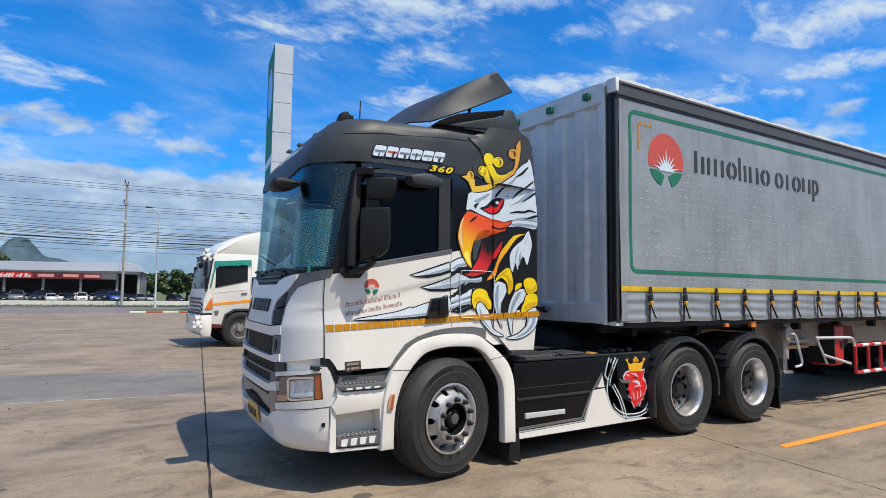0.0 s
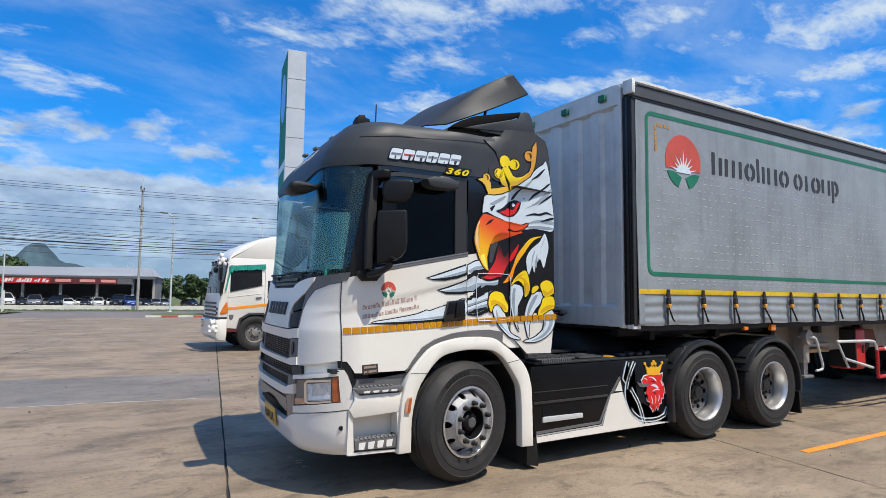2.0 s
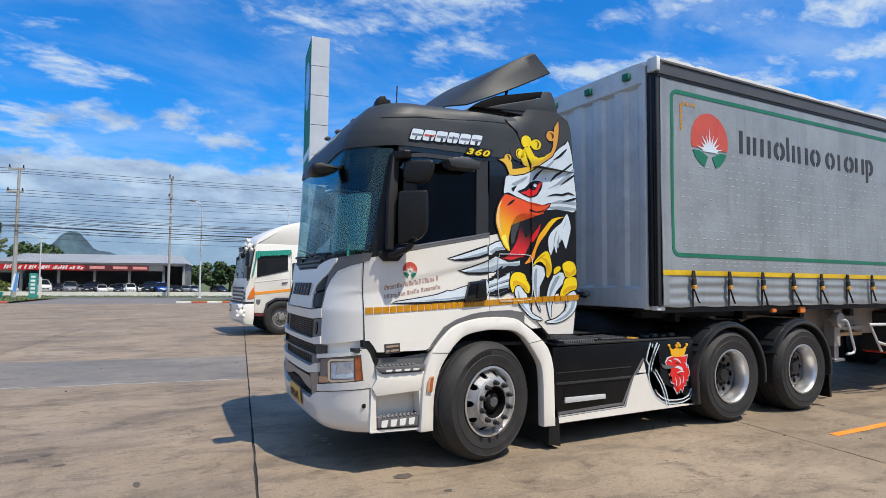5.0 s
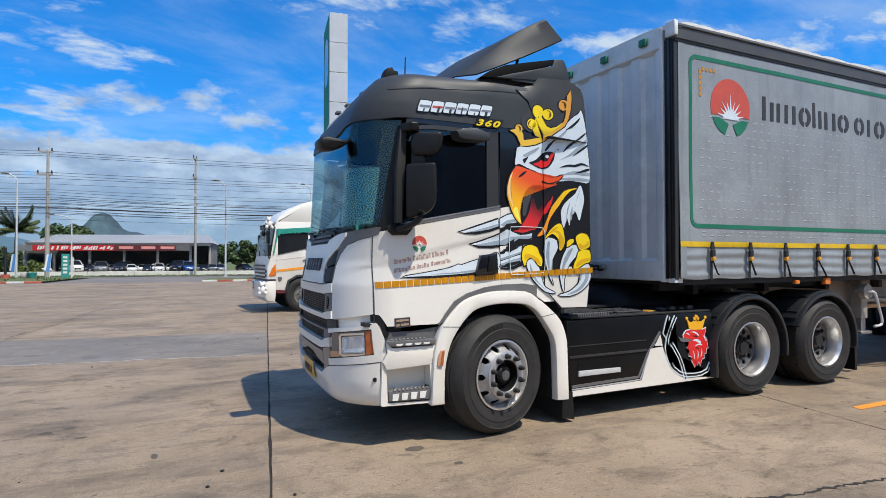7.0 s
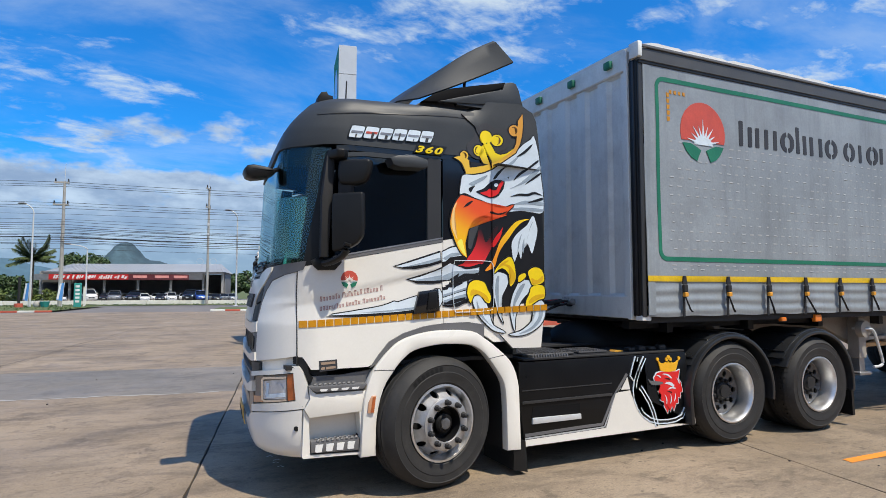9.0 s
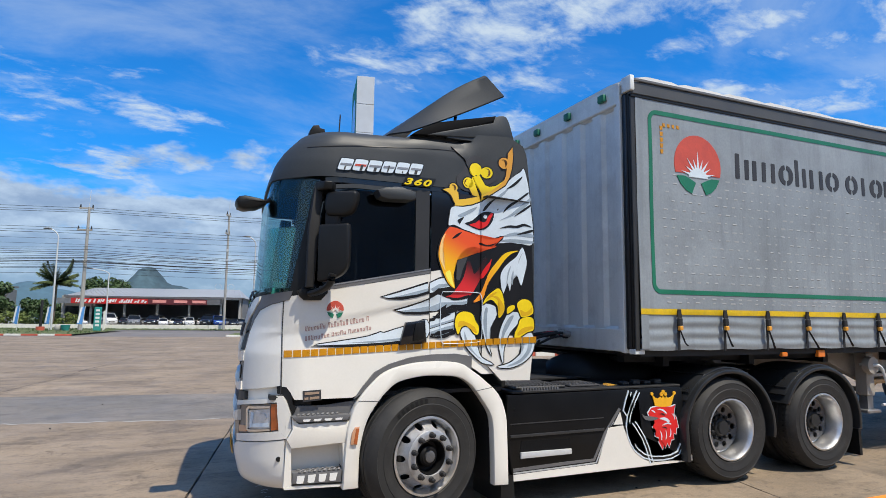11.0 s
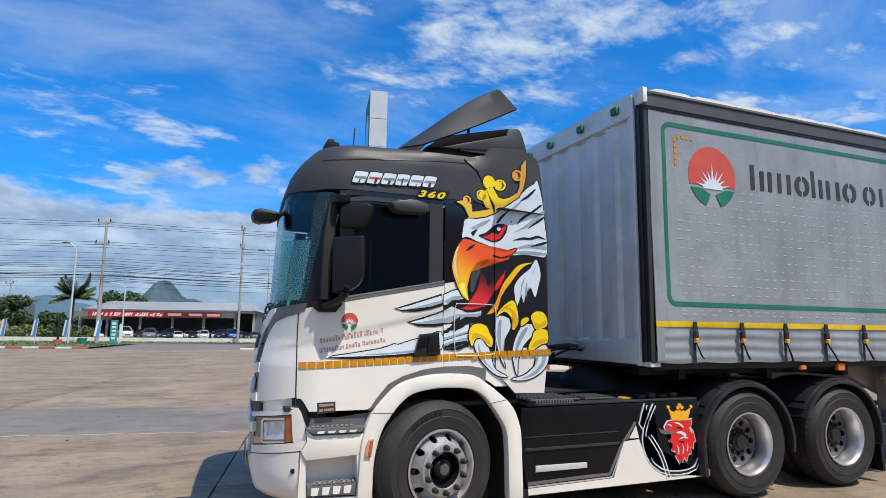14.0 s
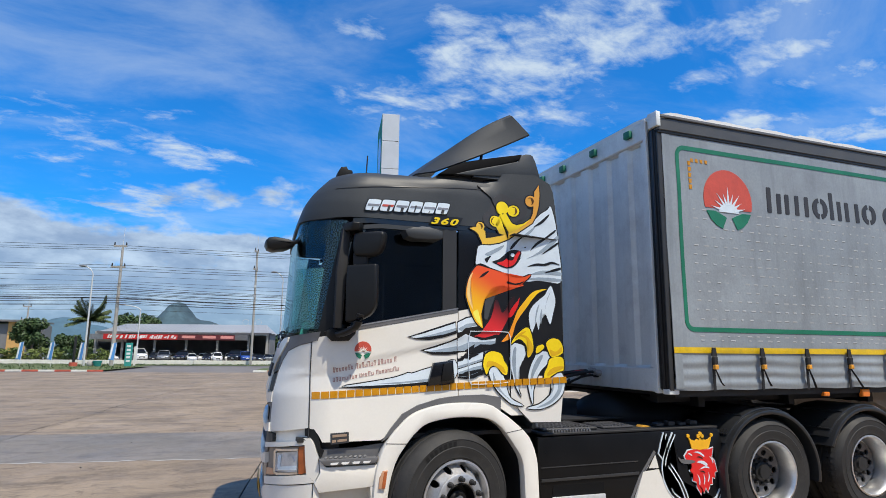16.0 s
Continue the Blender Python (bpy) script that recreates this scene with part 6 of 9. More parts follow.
    bold("print_orange", [(3.17, 2.35), (3.27, 2.33), (3.38, 2.3), (3.46, 2.27), (3.55, 2.26), (3.64, 2.29), (3.58, 2.23), (3.5, 2.21), (3.58, 2.2), (3.52, 2.18), (3.46, 2.18), (3.38, 2.19), (3.31, 2.17), (3.27, 2.14), (3.24, 2.09), (3.21, 2.03), (3.2, 1.97), (3.19, 1.9), (3.21, 1.83), (3.16, 1.86), (3.12, 1.92), (3.09, 1.99), (3.06, 2.08), (3.06, 2.15), (3.08, 2.23), (3.11, 2.29), (3.14, 2.33)], mat_beak, t, 0.0088, "orange and yellow beak print", d=0.010)
    print_on("print_yellow", smooth([(3.07, 2.08), (3.07, 2.17), (3.09, 2.25), (3.12, 2.29), (3.1, 2.23), (3.09, 2.16), (3.1, 2.06), (3.12, 1.98), (3.1, 2.01)]), mat_gleam, t, 0.0098)
    print_on("print_yellow", smooth([(3.12, 1.95), (3.16, 1.98), (3.18, 1.92), (3.2, 1.84), (3.15, 1.89)]), mat_tip, t, 0.0102)
    print_on("print_blade", smooth([(3.18, 2.25), (3.22, 2.29), (3.27, 2.31), (3.23, 2.27), (3.19, 2.25)]), PRINTBLACK, t, 0.0104)
    print_on("print_blade", smooth([(3.44, 2.23), (3.5, 2.21), (3.58, 2.23), (3.52, 2.2), (3.44, 2.21)]), PRINTBLACK, t, 0.0104)
    bold("print_orange", [(3.78, 2.17), (3.7, 2.16), (3.64, 2.13), (3.58, 2.06), (3.52, 1.98), (3.48, 1.88), (3.44, 1.79), (3.38, 1.72), (3.43, 1.73), (3.47, 1.76), (3.5, 1.86), (3.54, 1.93), (3.6, 2.01), (3.65, 2.08), (3.71, 2.14)], mat_jaw, t, 0.0084, d=0.009)
    bold("print_pale", [(3.81, 2.2), (3.84, 2.13), (3.85, 2.06), (3.83, 1.97), (3.8, 1.87), (3.77, 1.94), (3.74, 1.96), (3.71, 1.89), (3.7, 1.82), (3.68, 1.89), (3.67, 1.89), (3.64, 1.79), (3.62, 1.89), (3.62, 1.96), (3.65, 2.02), (3.7, 2.07), (3.76, 2.12)], PALE, t, 0.0084, d=0.009)
    print_on("print_stroke", smooth([(3.81, 2.15), (3.77, 2.05), (3.76, 2.0), (3.78, 2.09)]), mat_feather, t, 0.0094)
    print_on("print_stroke", smooth([(3.71, 2.04), (3.68, 1.93), (3.67, 1.87), (3.68, 1.98)]), mat_feather, t, 0.0094)
    print_on("print_stroke", smooth([(3.73, 1.93), (3.72, 1.87), (3.71, 1.93), (3.73, 2.0)]), mat_feather, t, 0.0094)
    print_on("wing_edge", [(2.561, 1.747), (2.680, 1.786), (2.823, 1.832), (2.968, 1.880), (2.979, 1.781), (2.874, 1.749), (2.745, 1.725), (2.633, 1.727)], PRINTBLACK, t, 0.0052)
    print_on("print_feather", [(2.580, 1.744), (2.688, 1.775), (2.824, 1.818), (2.965, 1.864), (2.969, 1.802), (2.874, 1.772), (2.744, 1.751), (2.633, 1.738)], PALE, t, 0.0060)
    print_on("print_stroke", [(2.633, 1.739), (2.744, 1.763), (2.968, 1.824), (2.969, 1.802), (2.874, 1.772), (2.744, 1.751)], mat_feather, t, 0.0068)
    print_on("wing_edge", [(2.981, 1.877), (3.063, 1.917), (3.136, 1.932), (3.199, 1.859), (3.220, 1.806), (3.341, 1.774), (3.330, 1.655), (3.229, 1.642), (3.214, 1.451), (3.062, 1.416), (2.988, 1.425)], PRINTBLACK, t, 0.0052)
    print_on("wing_edge", [(2.673, 1.644), (2.794, 1.679), (2.916, 1.718), (2.983, 1.747), (2.985, 1.618), (2.909, 1.609), (2.771, 1.609)], PRINTBLACK, t, 0.0053)
    print_on("print_feather", [(2.699, 1.640), (2.802, 1.667), (2.916, 1.706), (2.980, 1.732), (2.981, 1.639), (2.909, 1.632), (2.779, 1.629)], PALE, t, 0.0060)
    print_on("print_stroke", [(2.747, 1.638), (2.859, 1.656), (2.981, 1.679), (2.981, 1.639), (2.909, 1.632), (2.779, 1.629)], mat_feather, t, 0.0068)
    print_on("print_feather", [(2.984, 1.868), (3.063, 1.905), (3.129, 1.920), (3.178, 1.864), (3.158, 1.842), (3.056, 1.826), (3.019, 1.794), (2.986, 1.787)], PALE, t, 0.0060)
    print_on("print_stroke", [(2.989, 1.818), (3.064, 1.861), (3.157, 1.870), (3.175, 1.855), (3.056, 1.826), (3.019, 1.797)], mat_feather, t, 0.0068)
    print_on("print_feather", [(2.987, 1.738), (3.056, 1.777), (3.133, 1.750), (3.228, 1.743), (3.329, 1.755), (3.319, 1.685), (3.185, 1.673), (3.160, 1.660), (3.126, 1.666), (3.042, 1.640), (2.988, 1.639)], PALE, t, 0.0060)
    print_on("print_stroke", [(2.991, 1.673), (3.091, 1.712), (3.228, 1.718), (3.322, 1.726), (3.319, 1.688), (3.185, 1.673), (3.042, 1.643), (2.991, 1.639)], mat_feather, t, 0.0068)
    print_on("print_stroke", [(3.085, 1.665), (3.139, 1.697), (3.132, 1.666), (3.187, 1.695), (3.177, 1.665), (3.319, 1.694), (3.315, 1.678), (3.160, 1.651), (3.042, 1.637)], PRINTBLACK, t, 0.0074)
    print_on("print_feather", [(2.990, 1.553), (3.043, 1.563), (3.079, 1.625), (3.215, 1.636), (3.206, 1.564), (3.094, 1.532), (2.990, 1.504)], PALE, t, 0.0060)
    print_on("print_feather", [(2.990, 1.492), (3.111, 1.529), (3.209, 1.555), (3.203, 1.471), (3.061, 1.434), (2.991, 1.437)], PALE, t, 0.0060)
    print_on("print_stroke", [(2.994, 1.471), (3.128, 1.511), (3.206, 1.527), (3.203, 1.474), (3.061, 1.437), (2.995, 1.440)], mat_feather, t, 0.0068)
    print_on("print_stroke", [(2.993, 1.520), (3.110, 1.551), (3.209, 1.580), (3.206, 1.564), (3.094, 1.529), (2.994, 1.501)], mat_feather, t, 0.0068)
    print_on("print_stroke", [(2.994, 1.456), (3.069, 1.459), (3.052, 1.474), (3.196, 1.499), (3.193, 1.480), (3.070, 1.440), (2.995, 1.437)], PRINTBLACK, t, 0.0074)
    print_on("print_feather", [(2.988, 1.624), (3.067, 1.634), (3.042, 1.588), (2.989, 1.578)], WHITE, t, 0.0061)
    print_on("print_blade", [(2.03, 1.362), (2.3, 1.366), (2.55, 1.376), (2.75, 1.392), (2.96, 1.415), (2.96, 1.378), (2.7, 1.362), (2.4, 1.352), (2.2, 1.354)], PRINTBLACK, t, 0.0058)
    bold("print_feather", [(2.06, 1.370), (2.228, 1.395), (2.438, 1.428), (2.53, 1.452), (2.57, 1.468), (2.60, 1.462), (2.70, 1.492), (2.84, 1.53), (2.965, 1.565), (2.965, 1.43), (2.75, 1.402), (2.55, 1.384), (2.3, 1.374)], PALE, t, 0.0064, d=0.008)
    print_on("print_stroke", [(2.30, 1.385), (2.55, 1.402), (2.72, 1.42), (2.96, 1.46), (2.96, 1.435), (2.72, 1.402), (2.5, 1.386)], mat_feather, t, 0.0074)
    print_on("print_blade", smooth([(3.08, 1.64), (3.18, 1.66), (3.34, 1.71), (3.25, 1.65), (3.15, 1.62)]), PRINTBLACK, t, 0.0086)
    print_on("print_blade", smooth([(3.01, 1.59), (3.07, 1.61), (3.18, 1.62), (3.09, 1.58)]), PRINTBLACK, t, 0.0086)
    print_on("print_blade", smooth([(3.15, 1.76), (3.23, 1.75), (3.34, 1.78), (3.33, 1.75), (3.2, 1.73)]), PRINTBLACK, t, 0.0086)
    print_on("print_blade", smooth([(3.03, 1.43), (3.12, 1.45), (3.21, 1.49), (3.21, 1.47), (3.12, 1.42)]), PRINTBLACK, t, 0.0086)
    bold("print_feather", [(3.482, 1.709), (3.573, 1.683), (3.582, 1.612), (3.530, 1.506), (3.507, 1.400), (3.516, 1.339), (3.539, 1.274), (3.492, 1.366), (3.467, 1.471), (3.448, 1.576), (3.458, 1.664)], PALE, t, 0.01, d=0.009)
    print_on("print_stroke", smooth([(3.483, 1.664), (3.505, 1.668), (3.497, 1.576), (3.500, 1.488), (3.503, 1.383), (3.482, 1.453), (3.468, 1.559)]), mat_feather, t, 0.0112)
    bold("print_feather", [(3.693, 1.639), (3.786, 1.630), (3.773, 1.550), (3.702, 1.470), (3.661, 1.382), (3.642, 1.302), (3.639, 1.209), (3.612, 1.303), (3.600, 1.400), (3.621, 1.506), (3.662, 1.594)], PALE, t, 0.01, d=0.009)
    print_on("print_stroke", smooth([(3.692, 1.594), (3.733, 1.608), (3.691, 1.523), (3.646, 1.435), (3.631, 1.329), (3.620, 1.400), (3.643, 1.505)]), mat_feather, t, 0.0112)
    bold("print_feather", [(3.803, 1.466), (3.878, 1.473), (3.915, 1.397), (3.891, 1.290), (3.809, 1.212), (3.698, 1.171), (3.589, 1.179), (3.689, 1.208), (3.763, 1.260), (3.812, 1.318), (3.828, 1.380), (3.798, 1.419)], PALE, t, 0.01, d=0.009)
    print_on("print_stroke", smooth([(3.868, 1.433), (3.895, 1.380), (3.868, 1.291), (3.781, 1.212), (3.670, 1.182), (3.782, 1.239), (3.842, 1.309), (3.861, 1.371)]), mat_feather, t, 0.0112)
    bold("print_feather", [(3.277, 1.520), (3.353, 1.503), (3.396, 1.427), (3.420, 1.339), (3.455, 1.258), (3.557, 1.200), (3.466, 1.212), (3.387, 1.270), (3.318, 1.341), (3.273, 1.420), (3.260, 1.481)], PALE, t, 0.01, d=0.009)
    print_on("print_stroke", smooth([(3.297, 1.472), (3.324, 1.402), (3.376, 1.313), (3.452, 1.242), (3.352, 1.317), (3.304, 1.384)]), mat_feather, t, 0.0112)
    bold("print_round", [(3.21, 1.54), (3.23, 1.61), (3.29, 1.64), (3.37, 1.62), (3.4, 1.56), (3.43, 1.51), (3.42, 1.45), (3.38, 1.46), (3.33, 1.52), (3.27, 1.51), (3.24, 1.45), (3.22, 1.49)], YELLOW, t, 0.0126, d=0.01)
    bold("print_round", [(3.46, 1.7), (3.5, 1.77), (3.59, 1.84), (3.63, 1.8), (3.65, 1.69), (3.64, 1.63), (3.6, 1.59), (3.59, 1.69), (3.54, 1.74), (3.5, 1.73)], YELLOW, t, 0.0126, d=0.01)
    bold("print_round", [(3.67, 1.63), (3.68, 1.68), (3.73, 1.7), (3.74, 1.67), (3.69, 1.63)], YELLOW, t, 0.0126, d=0.01)
    bold("print_round", [(3.76, 1.71), (3.81, 1.75), (3.87, 1.74), (3.9, 1.69), (3.9, 1.63), (3.84, 1.6), (3.8, 1.6), (3.78, 1.64)], YELLOW, t, 0.0126, d=0.01)
    bold("print_round", [(3.74, 1.46), (3.77, 1.52), (3.79, 1.58), (3.86, 1.6), (3.905, 1.58), (3.905, 1.49), (3.85, 1.47), (3.75, 1.41)], YELLOW, t, 0.0126, d=0.01)
    print_on("print_shade", smooth([(3.24, 1.51), (3.25, 1.56), (3.32, 1.55), (3.39, 1.51), (3.41, 1.46), (3.37, 1.48), (3.31, 1.52), (3.27, 1.52)]), mat_ochre, t, 0.0138)
    print_on("print_shade", smooth([(3.6, 1.61), (3.61, 1.69), (3.58, 1.75), (3.53, 1.77), (3.59, 1.77), (3.64, 1.7), (3.64, 1.63)]), mat_ochre, t, 0.0138)
    print_on("print_shade", smooth([(3.79, 1.66), (3.84, 1.64), (3.89, 1.68), (3.89, 1.64), (3.84, 1.61), (3.8, 1.61)]), mat_ochre, t, 0.0138)
    print_on("print_shade", smooth([(3.77, 1.47), (3.82, 1.51), (3.9, 1.52), (3.9, 1.5), (3.85, 1.48), (3.77, 1.44)]), mat_ochre, t, 0.0138)
    print_on("print_shade", smooth([(3.49, 1.74), (3.53, 1.79), (3.59, 1.81), (3.54, 1.77)]), mat_ochre, t, 0.0138)
    hatch = smooth([(3.09, 1.78), (3.08, 1.60), (3.09, 1.40), (3.14, 1.375), (3.405, 1.385), (3.45, 1.42), (3.455, 1.60), (3.45, 1.77), (3.40, 1.80), (3.14, 1.80)], 4)
    part("hatch_line", tube([Vector((x, side_y(x, z) - 0.013, z)) for x, z in hatch + hatch[:1]], 0.0035, 5), PALE, t)
    # shut line between the front corner and the door
    part("corner_seam", tube([skin(at_x(1.828, z), z) + Vector((0, -0.001, 0)) for z in [1.0 + 0.05 * i for i in range(15)]], 0.0045, 5), DARKTRIM, t)
    # printing on the side skirt
    def flat(x, z):
        return 4.50
    print_on("skirt_flash", [(3.75, 0.228), (5.73, 0.238), (5.73, 0.295), (5.62, 0.31), (5.46, 0.262), (5.28, 0.262), (5.17, 0.285), (5.075, 0.345), (4.985, 0.45), (4.93, 0.56), (4.905, 0.618), (4.735, 0.607), (4.615, 0.30), (3.75, 0.28)], WHITE, t, 0.006, flat, "white flash")
    print_on("skirt_flash", [(4.80, 0.632), (4.905, 0.628), (4.875, 0.742)], WHITE, t, 0.006, flat)
    for pts, w, m in (([(3.75, 0.318), (4.30, 0.334), (4.575, 0.338), (4.70, 0.56), (4.872, 0.772)], 0.026, GREYTRIM), ([(3.75, 0.292), (4.40, 0.305), (4.60, 0.312), (4.74, 0.60), (4.80, 0.66)], 0.012, mat_lightline)):
        print_on("skirt_line", ribbon(pts, w), m, t, 0.005, flat)
    # doubled pale lines round the crest
    outer = [(4.99, 0.925), (4.955, 0.84), (4.925, 0.755), (4.985, 0.685), (5.06, 0.60), (5.133, 0.497), (5.18, 0.40), (5.21, 0.31), (5.228, 0.262)]
    round_ = [(5.088, 0.918), (5.03, 0.825), (4.97, 0.70), (4.955, 0.61), (4.968, 0.53), (5.005, 0.448), (5.06, 0.382), (5.14, 0.328), (5.24, 0.300), (5.36, 0.292), (5.46, 0.298), (5.55, 0.325), (5.60, 0.40)]
    for k, line_ in enumerate((outer, round_)):
        print_on("skirt_ring", ribbon(line_, 0.030), PRINTBLACK, t, 0.0078 + 0.0004 * k, flat)
        for d in (-0.017, 0.017):
            print_on("skirt_ring", ribbon(line_, 0.011, d), PALE, t, 0.0095 + 0.0004 * k, flat)
    # crest: toothed head with a beard, and its crown
    head = [(5.302, 0.769), (5.237, 0.76), (5.197, 0.715), (5.215, 0.672), (5.24, 0.665), (5.262, 0.681), (5.272, 0.62), (5.248, 0.585), (5.285, 0.552), (5.277, 0.498), (5.315, 0.486), (5.324, 0.434), (5.362, 0.372), (5.38, 0.42), (5.395, 0.384), (5.42, 0.43), (5.445, 0.388), (5.47, 0.455), (5.50, 0.456), (5.50, 0.515), (5.53, 0.504), (5.535, 0.56), (5.562, 0.563), (5.545, 0.62), (5.538, 0.655), (5.506, 0.69), (5.529, 0.776), (5.485, 0.762), (5.40, 0.765)]
    print_on("crest_edge", swollen(head, 0.009), PALE, t, 0.0092, flat)
    print_on("skirt_crest", head, mat_iris, t, 0.0100, flat, "red crest shape")
    for p, q, w in (((5.30, 0.745), (5.42, 0.70), 0.016), ((5.33, 0.655), (5.45, 0.62), 0.03), ((5.36, 0.59), (5.47, 0.60), 0.014), ((5.33, 0.55), (5.35, 0.46), 0.012), ((5.40, 0.55), (5.40, 0.46), 0.012), ((5.46, 0.56), (5.45, 0.48), 0.012), ((5.23, 0.735), (5.28, 0.715), 0.012), ((5.48, 0.70), (5.52, 0.64), 0.012)):
        print_on("crest_blade", leaf(p, q, w, 0.12), PALE, t, 0.0118, flat)
    for p, q, w in (((5.33, 0.70), (5.40, 0.685), 0.012), ((5.36, 0.575), (5.42, 0.56), 0.010)):
        print_on("crest_blade", leaf(p, q, w, 0.1), PRINTBLACK, t, 0.0122, flat)
    print_on("crest_tongue", smooth([(5.126, 0.71), (5.16, 0.69), (5.20, 0.687), (5.30, 0.672), (5.31, 0.655), (5.24, 0.645), (5.167, 0.655), (5.14, 0.68)]), GREYTRIM, t, 0.0104, flat)
    print_on("skirt_crown", [(5.286, 0.776), (5.25, 0.885), (5.285, 0.855), (5.328, 0.843), (5.35, 0.86), (5.372, 0.845), (5.388, 0.865), (5.405, 0.845), (5.425, 0.86), (5.445, 0.843), (5.485, 0.853), (5.525, 0.885), (5.478, 0.770), (5.38, 0.762)], ORANGEGOLD, t, 0.0108, flat)
    for cx, cz, r in ((5.25, 0.890, 0.016), (5.525, 0.888, 0.016), (5.39, 0.902, 0.02), (5.366, 0.882, 0.018), (5.414, 0.882, 0.018)):
        print_on("skirt_crown", oval(cx, cz, r, r, 0, 10), ORANGEGOLD, t, 0.0112, flat)


build_truck()


# ---- the semi-trailer ----
def build_trailer():
    X0, X1, Y0, Y1, ZB, ZT = 5.0, 18.2, 4.41, 6.91, 1.30, 3.96
    t = thing("semi_trailer", (11, MID, 0), "grey curtain-sided semi-trailer coupled to the tractor", "trailer")

    # front wall with pressed ribs
    bm = bmesh.new()
    ys = [4.60 + (6.72 - 4.60) * i / 96 for i in range(97)]
    def rib(y):
        u = ((y - 4.60) / 0.353) % 1
        return 0.035 * (1 if 0.30 < u < 0.70 else max(0, 1 - min(abs(u - 0.30), abs(u - 0.70)) / 0.10))
    f = [[bm.verts.new((X0 + 0.02 + rib(y) * (1 if 0 < k < 3 else 0), y, z)) for k, z in enumerate((1.50, 1.52, 3.70, 3.72))] for y in ys]
    for a, b in zip(f, f[1:]):
        for k in range(3):
            bm.faces.new((a[k], b[k], b[k + 1], a[k + 1]))
    front = part("front_wall", bm, TRAILERPAINT, t, "grey ribbed front wall", sharp=20)
    part("front_backing", box(X0 + 0.06, X0 + 0.10, 4.6, 6.72, 1.35, 3.75), TRAILERPAINT, front)
    part("front_sill", box(X0, X0 + 0.10, 4.585, 6.735, ZB - 0.02, 1.498, 0.008), TRAILERPAINT, front)
    part("front_header", box(X0 - 0.005, X0 + 0.12, 4.585, 6.735, 3.722, ZT - 0.03, 0.012), TRAILERPAINT, front)
    for y0, y1, p0, p1 in ((4.437, 4.548, 4.55, 4.60), (6.772, 6.883, 6.72, 6.77)):
        part("front_post", box(X0 - 0.012, X0 + 0.08, p0, p1, ZB - 0.03, ZT - 0.03, 0.006), TRAILERPAINT, t)
        seal = part("post_seal", box(X0 + 0.004, X0 + 0.06, y0, y1, ZB, 3.80, 0.02, 3), PLASTIC, t, "black rubber corner seal")
        part("seal_fold", box(X0 - 0.006, X0 + 0.01, y0 + 0.03, y0 + 0.055, ZB + 0.02, 3.78, 0.006, 2), DARKTRIM, seal)
        part("corner_angle", box(X0 + 0.01, X0 + 0.06, y0 - 0.024 if y0 < 5 else y1 + 0.002, y0 - 0.002 if y0 < 5 else y1 + 0.024, ZB, 3.78, 0.004), DARKTRIM, seal)
    for y in (4.80, 5.41, 6.05, 6.55):
        part("marker_lamp", box(X0 - 0.05, X0 - 0.005, y - 0.05, y + 0.05, 3.80, 3.88, 0.012, 2), GREEN, front, "green marker lamp")
    for k, (y, z) in enumerate(((5.88, 1.40), (5.74, 1.40), (5.5, 1.40))):
        part("air_coupling", tube([(X0 + 0.0, y, z), (X0 - 0.05, y, z)], 0.028, 12), DARK, front)
        part("air_hose", tube(curve([(X0 - 0.05, y, z), (X0 - 0.16, y + 0.05, z - 0.02), (X0 - 0.3, y + 0.12, z - 0.09), (X0 - 0.2, y + 0.25, z - 0.06)], 5), 0.014, 6), CABLE, front)

    # top rail and roof sheet
    rail = part("top_rail", box(X0 + 0.01, X1, Y0 - 0.015, Y0 + 0.05, 3.775, 3.90, 0.006), mat_rail, t, "dark top rail of the curtain")
    part("rail_seal", box(X0 + 0.01, X1, Y0 - 0.008, Y0 + 0.03, 3.745, 3.7745, 0.004), PLASTIC, rail)
    part("rail_cap", box(X0 - 0.006, X1, Y0 - 0.03, Y0 + 0.06, 3.902, 3.93, 0.005), GREYTRIM, rail)
    part("top_rail", box(X0 + 0.01, X1, Y1 - 0.05, Y1 + 0.015, 3.755, 3.90, 0.006), PLASTIC, t)
    bm = bmesh.new()
    nx, ny = 150, 8
    g = [[bm.verts.new((X0 + (X1 - X0) * i / nx, Y0 - 0.012 + (Y1 - Y0 + 0.024) * k / ny, ZT - 0.012 + (0.020 * abs(math.sin(math.pi * i / 6.8)) + 0.030 * abs(noise.noise(Vector((i * 0.43, k, 2.0))))) * (1 if k in (0, ny) else 0.3) + (0.03 if 0 < k < ny else 0) - (0.02 if i < 2 else 0))) for k in range(ny + 1)] for i in range(nx + 1)]
    low = [[bm.verts.new(v.co - Vector((0, 0, 0.045))) for v in r] for r in g]
    for i in range(nx):
        for k in range(ny):
            bm.faces.new((g[i][k], g[i + 1][k], g[i + 1][k + 1], g[i][k + 1]))
            bm.faces.new((low[i][k], low[i][k + 1], low[i + 1][k + 1], low[i + 1][k]))
        for k in (0, ny):
            bm.faces.new((g[i][k], low[i][k], low[i + 1][k], g[i + 1][k]))
    for i in (0, nx):
        for k in range(ny):
            bm.faces.new((g[i][k], g[i][k + 1], low[i][k + 1], low[i][k]))
    part("roof_sheet", bm, PAPER, t, "white roof tarpaulin")
    part("front_cap", box(X0 - 0.02, X0 + 0.035, Y0 - 0.035, Y0 + 0.10, 3.80, 3.955, 0.012, 2), TRAILERPAINT, t)
    part("rear_wall", box(X1 - 0.06, X1, Y0 + 0.05, Y1 - 0.05, 1.2, 3.9), TRAILERPAINT, t)
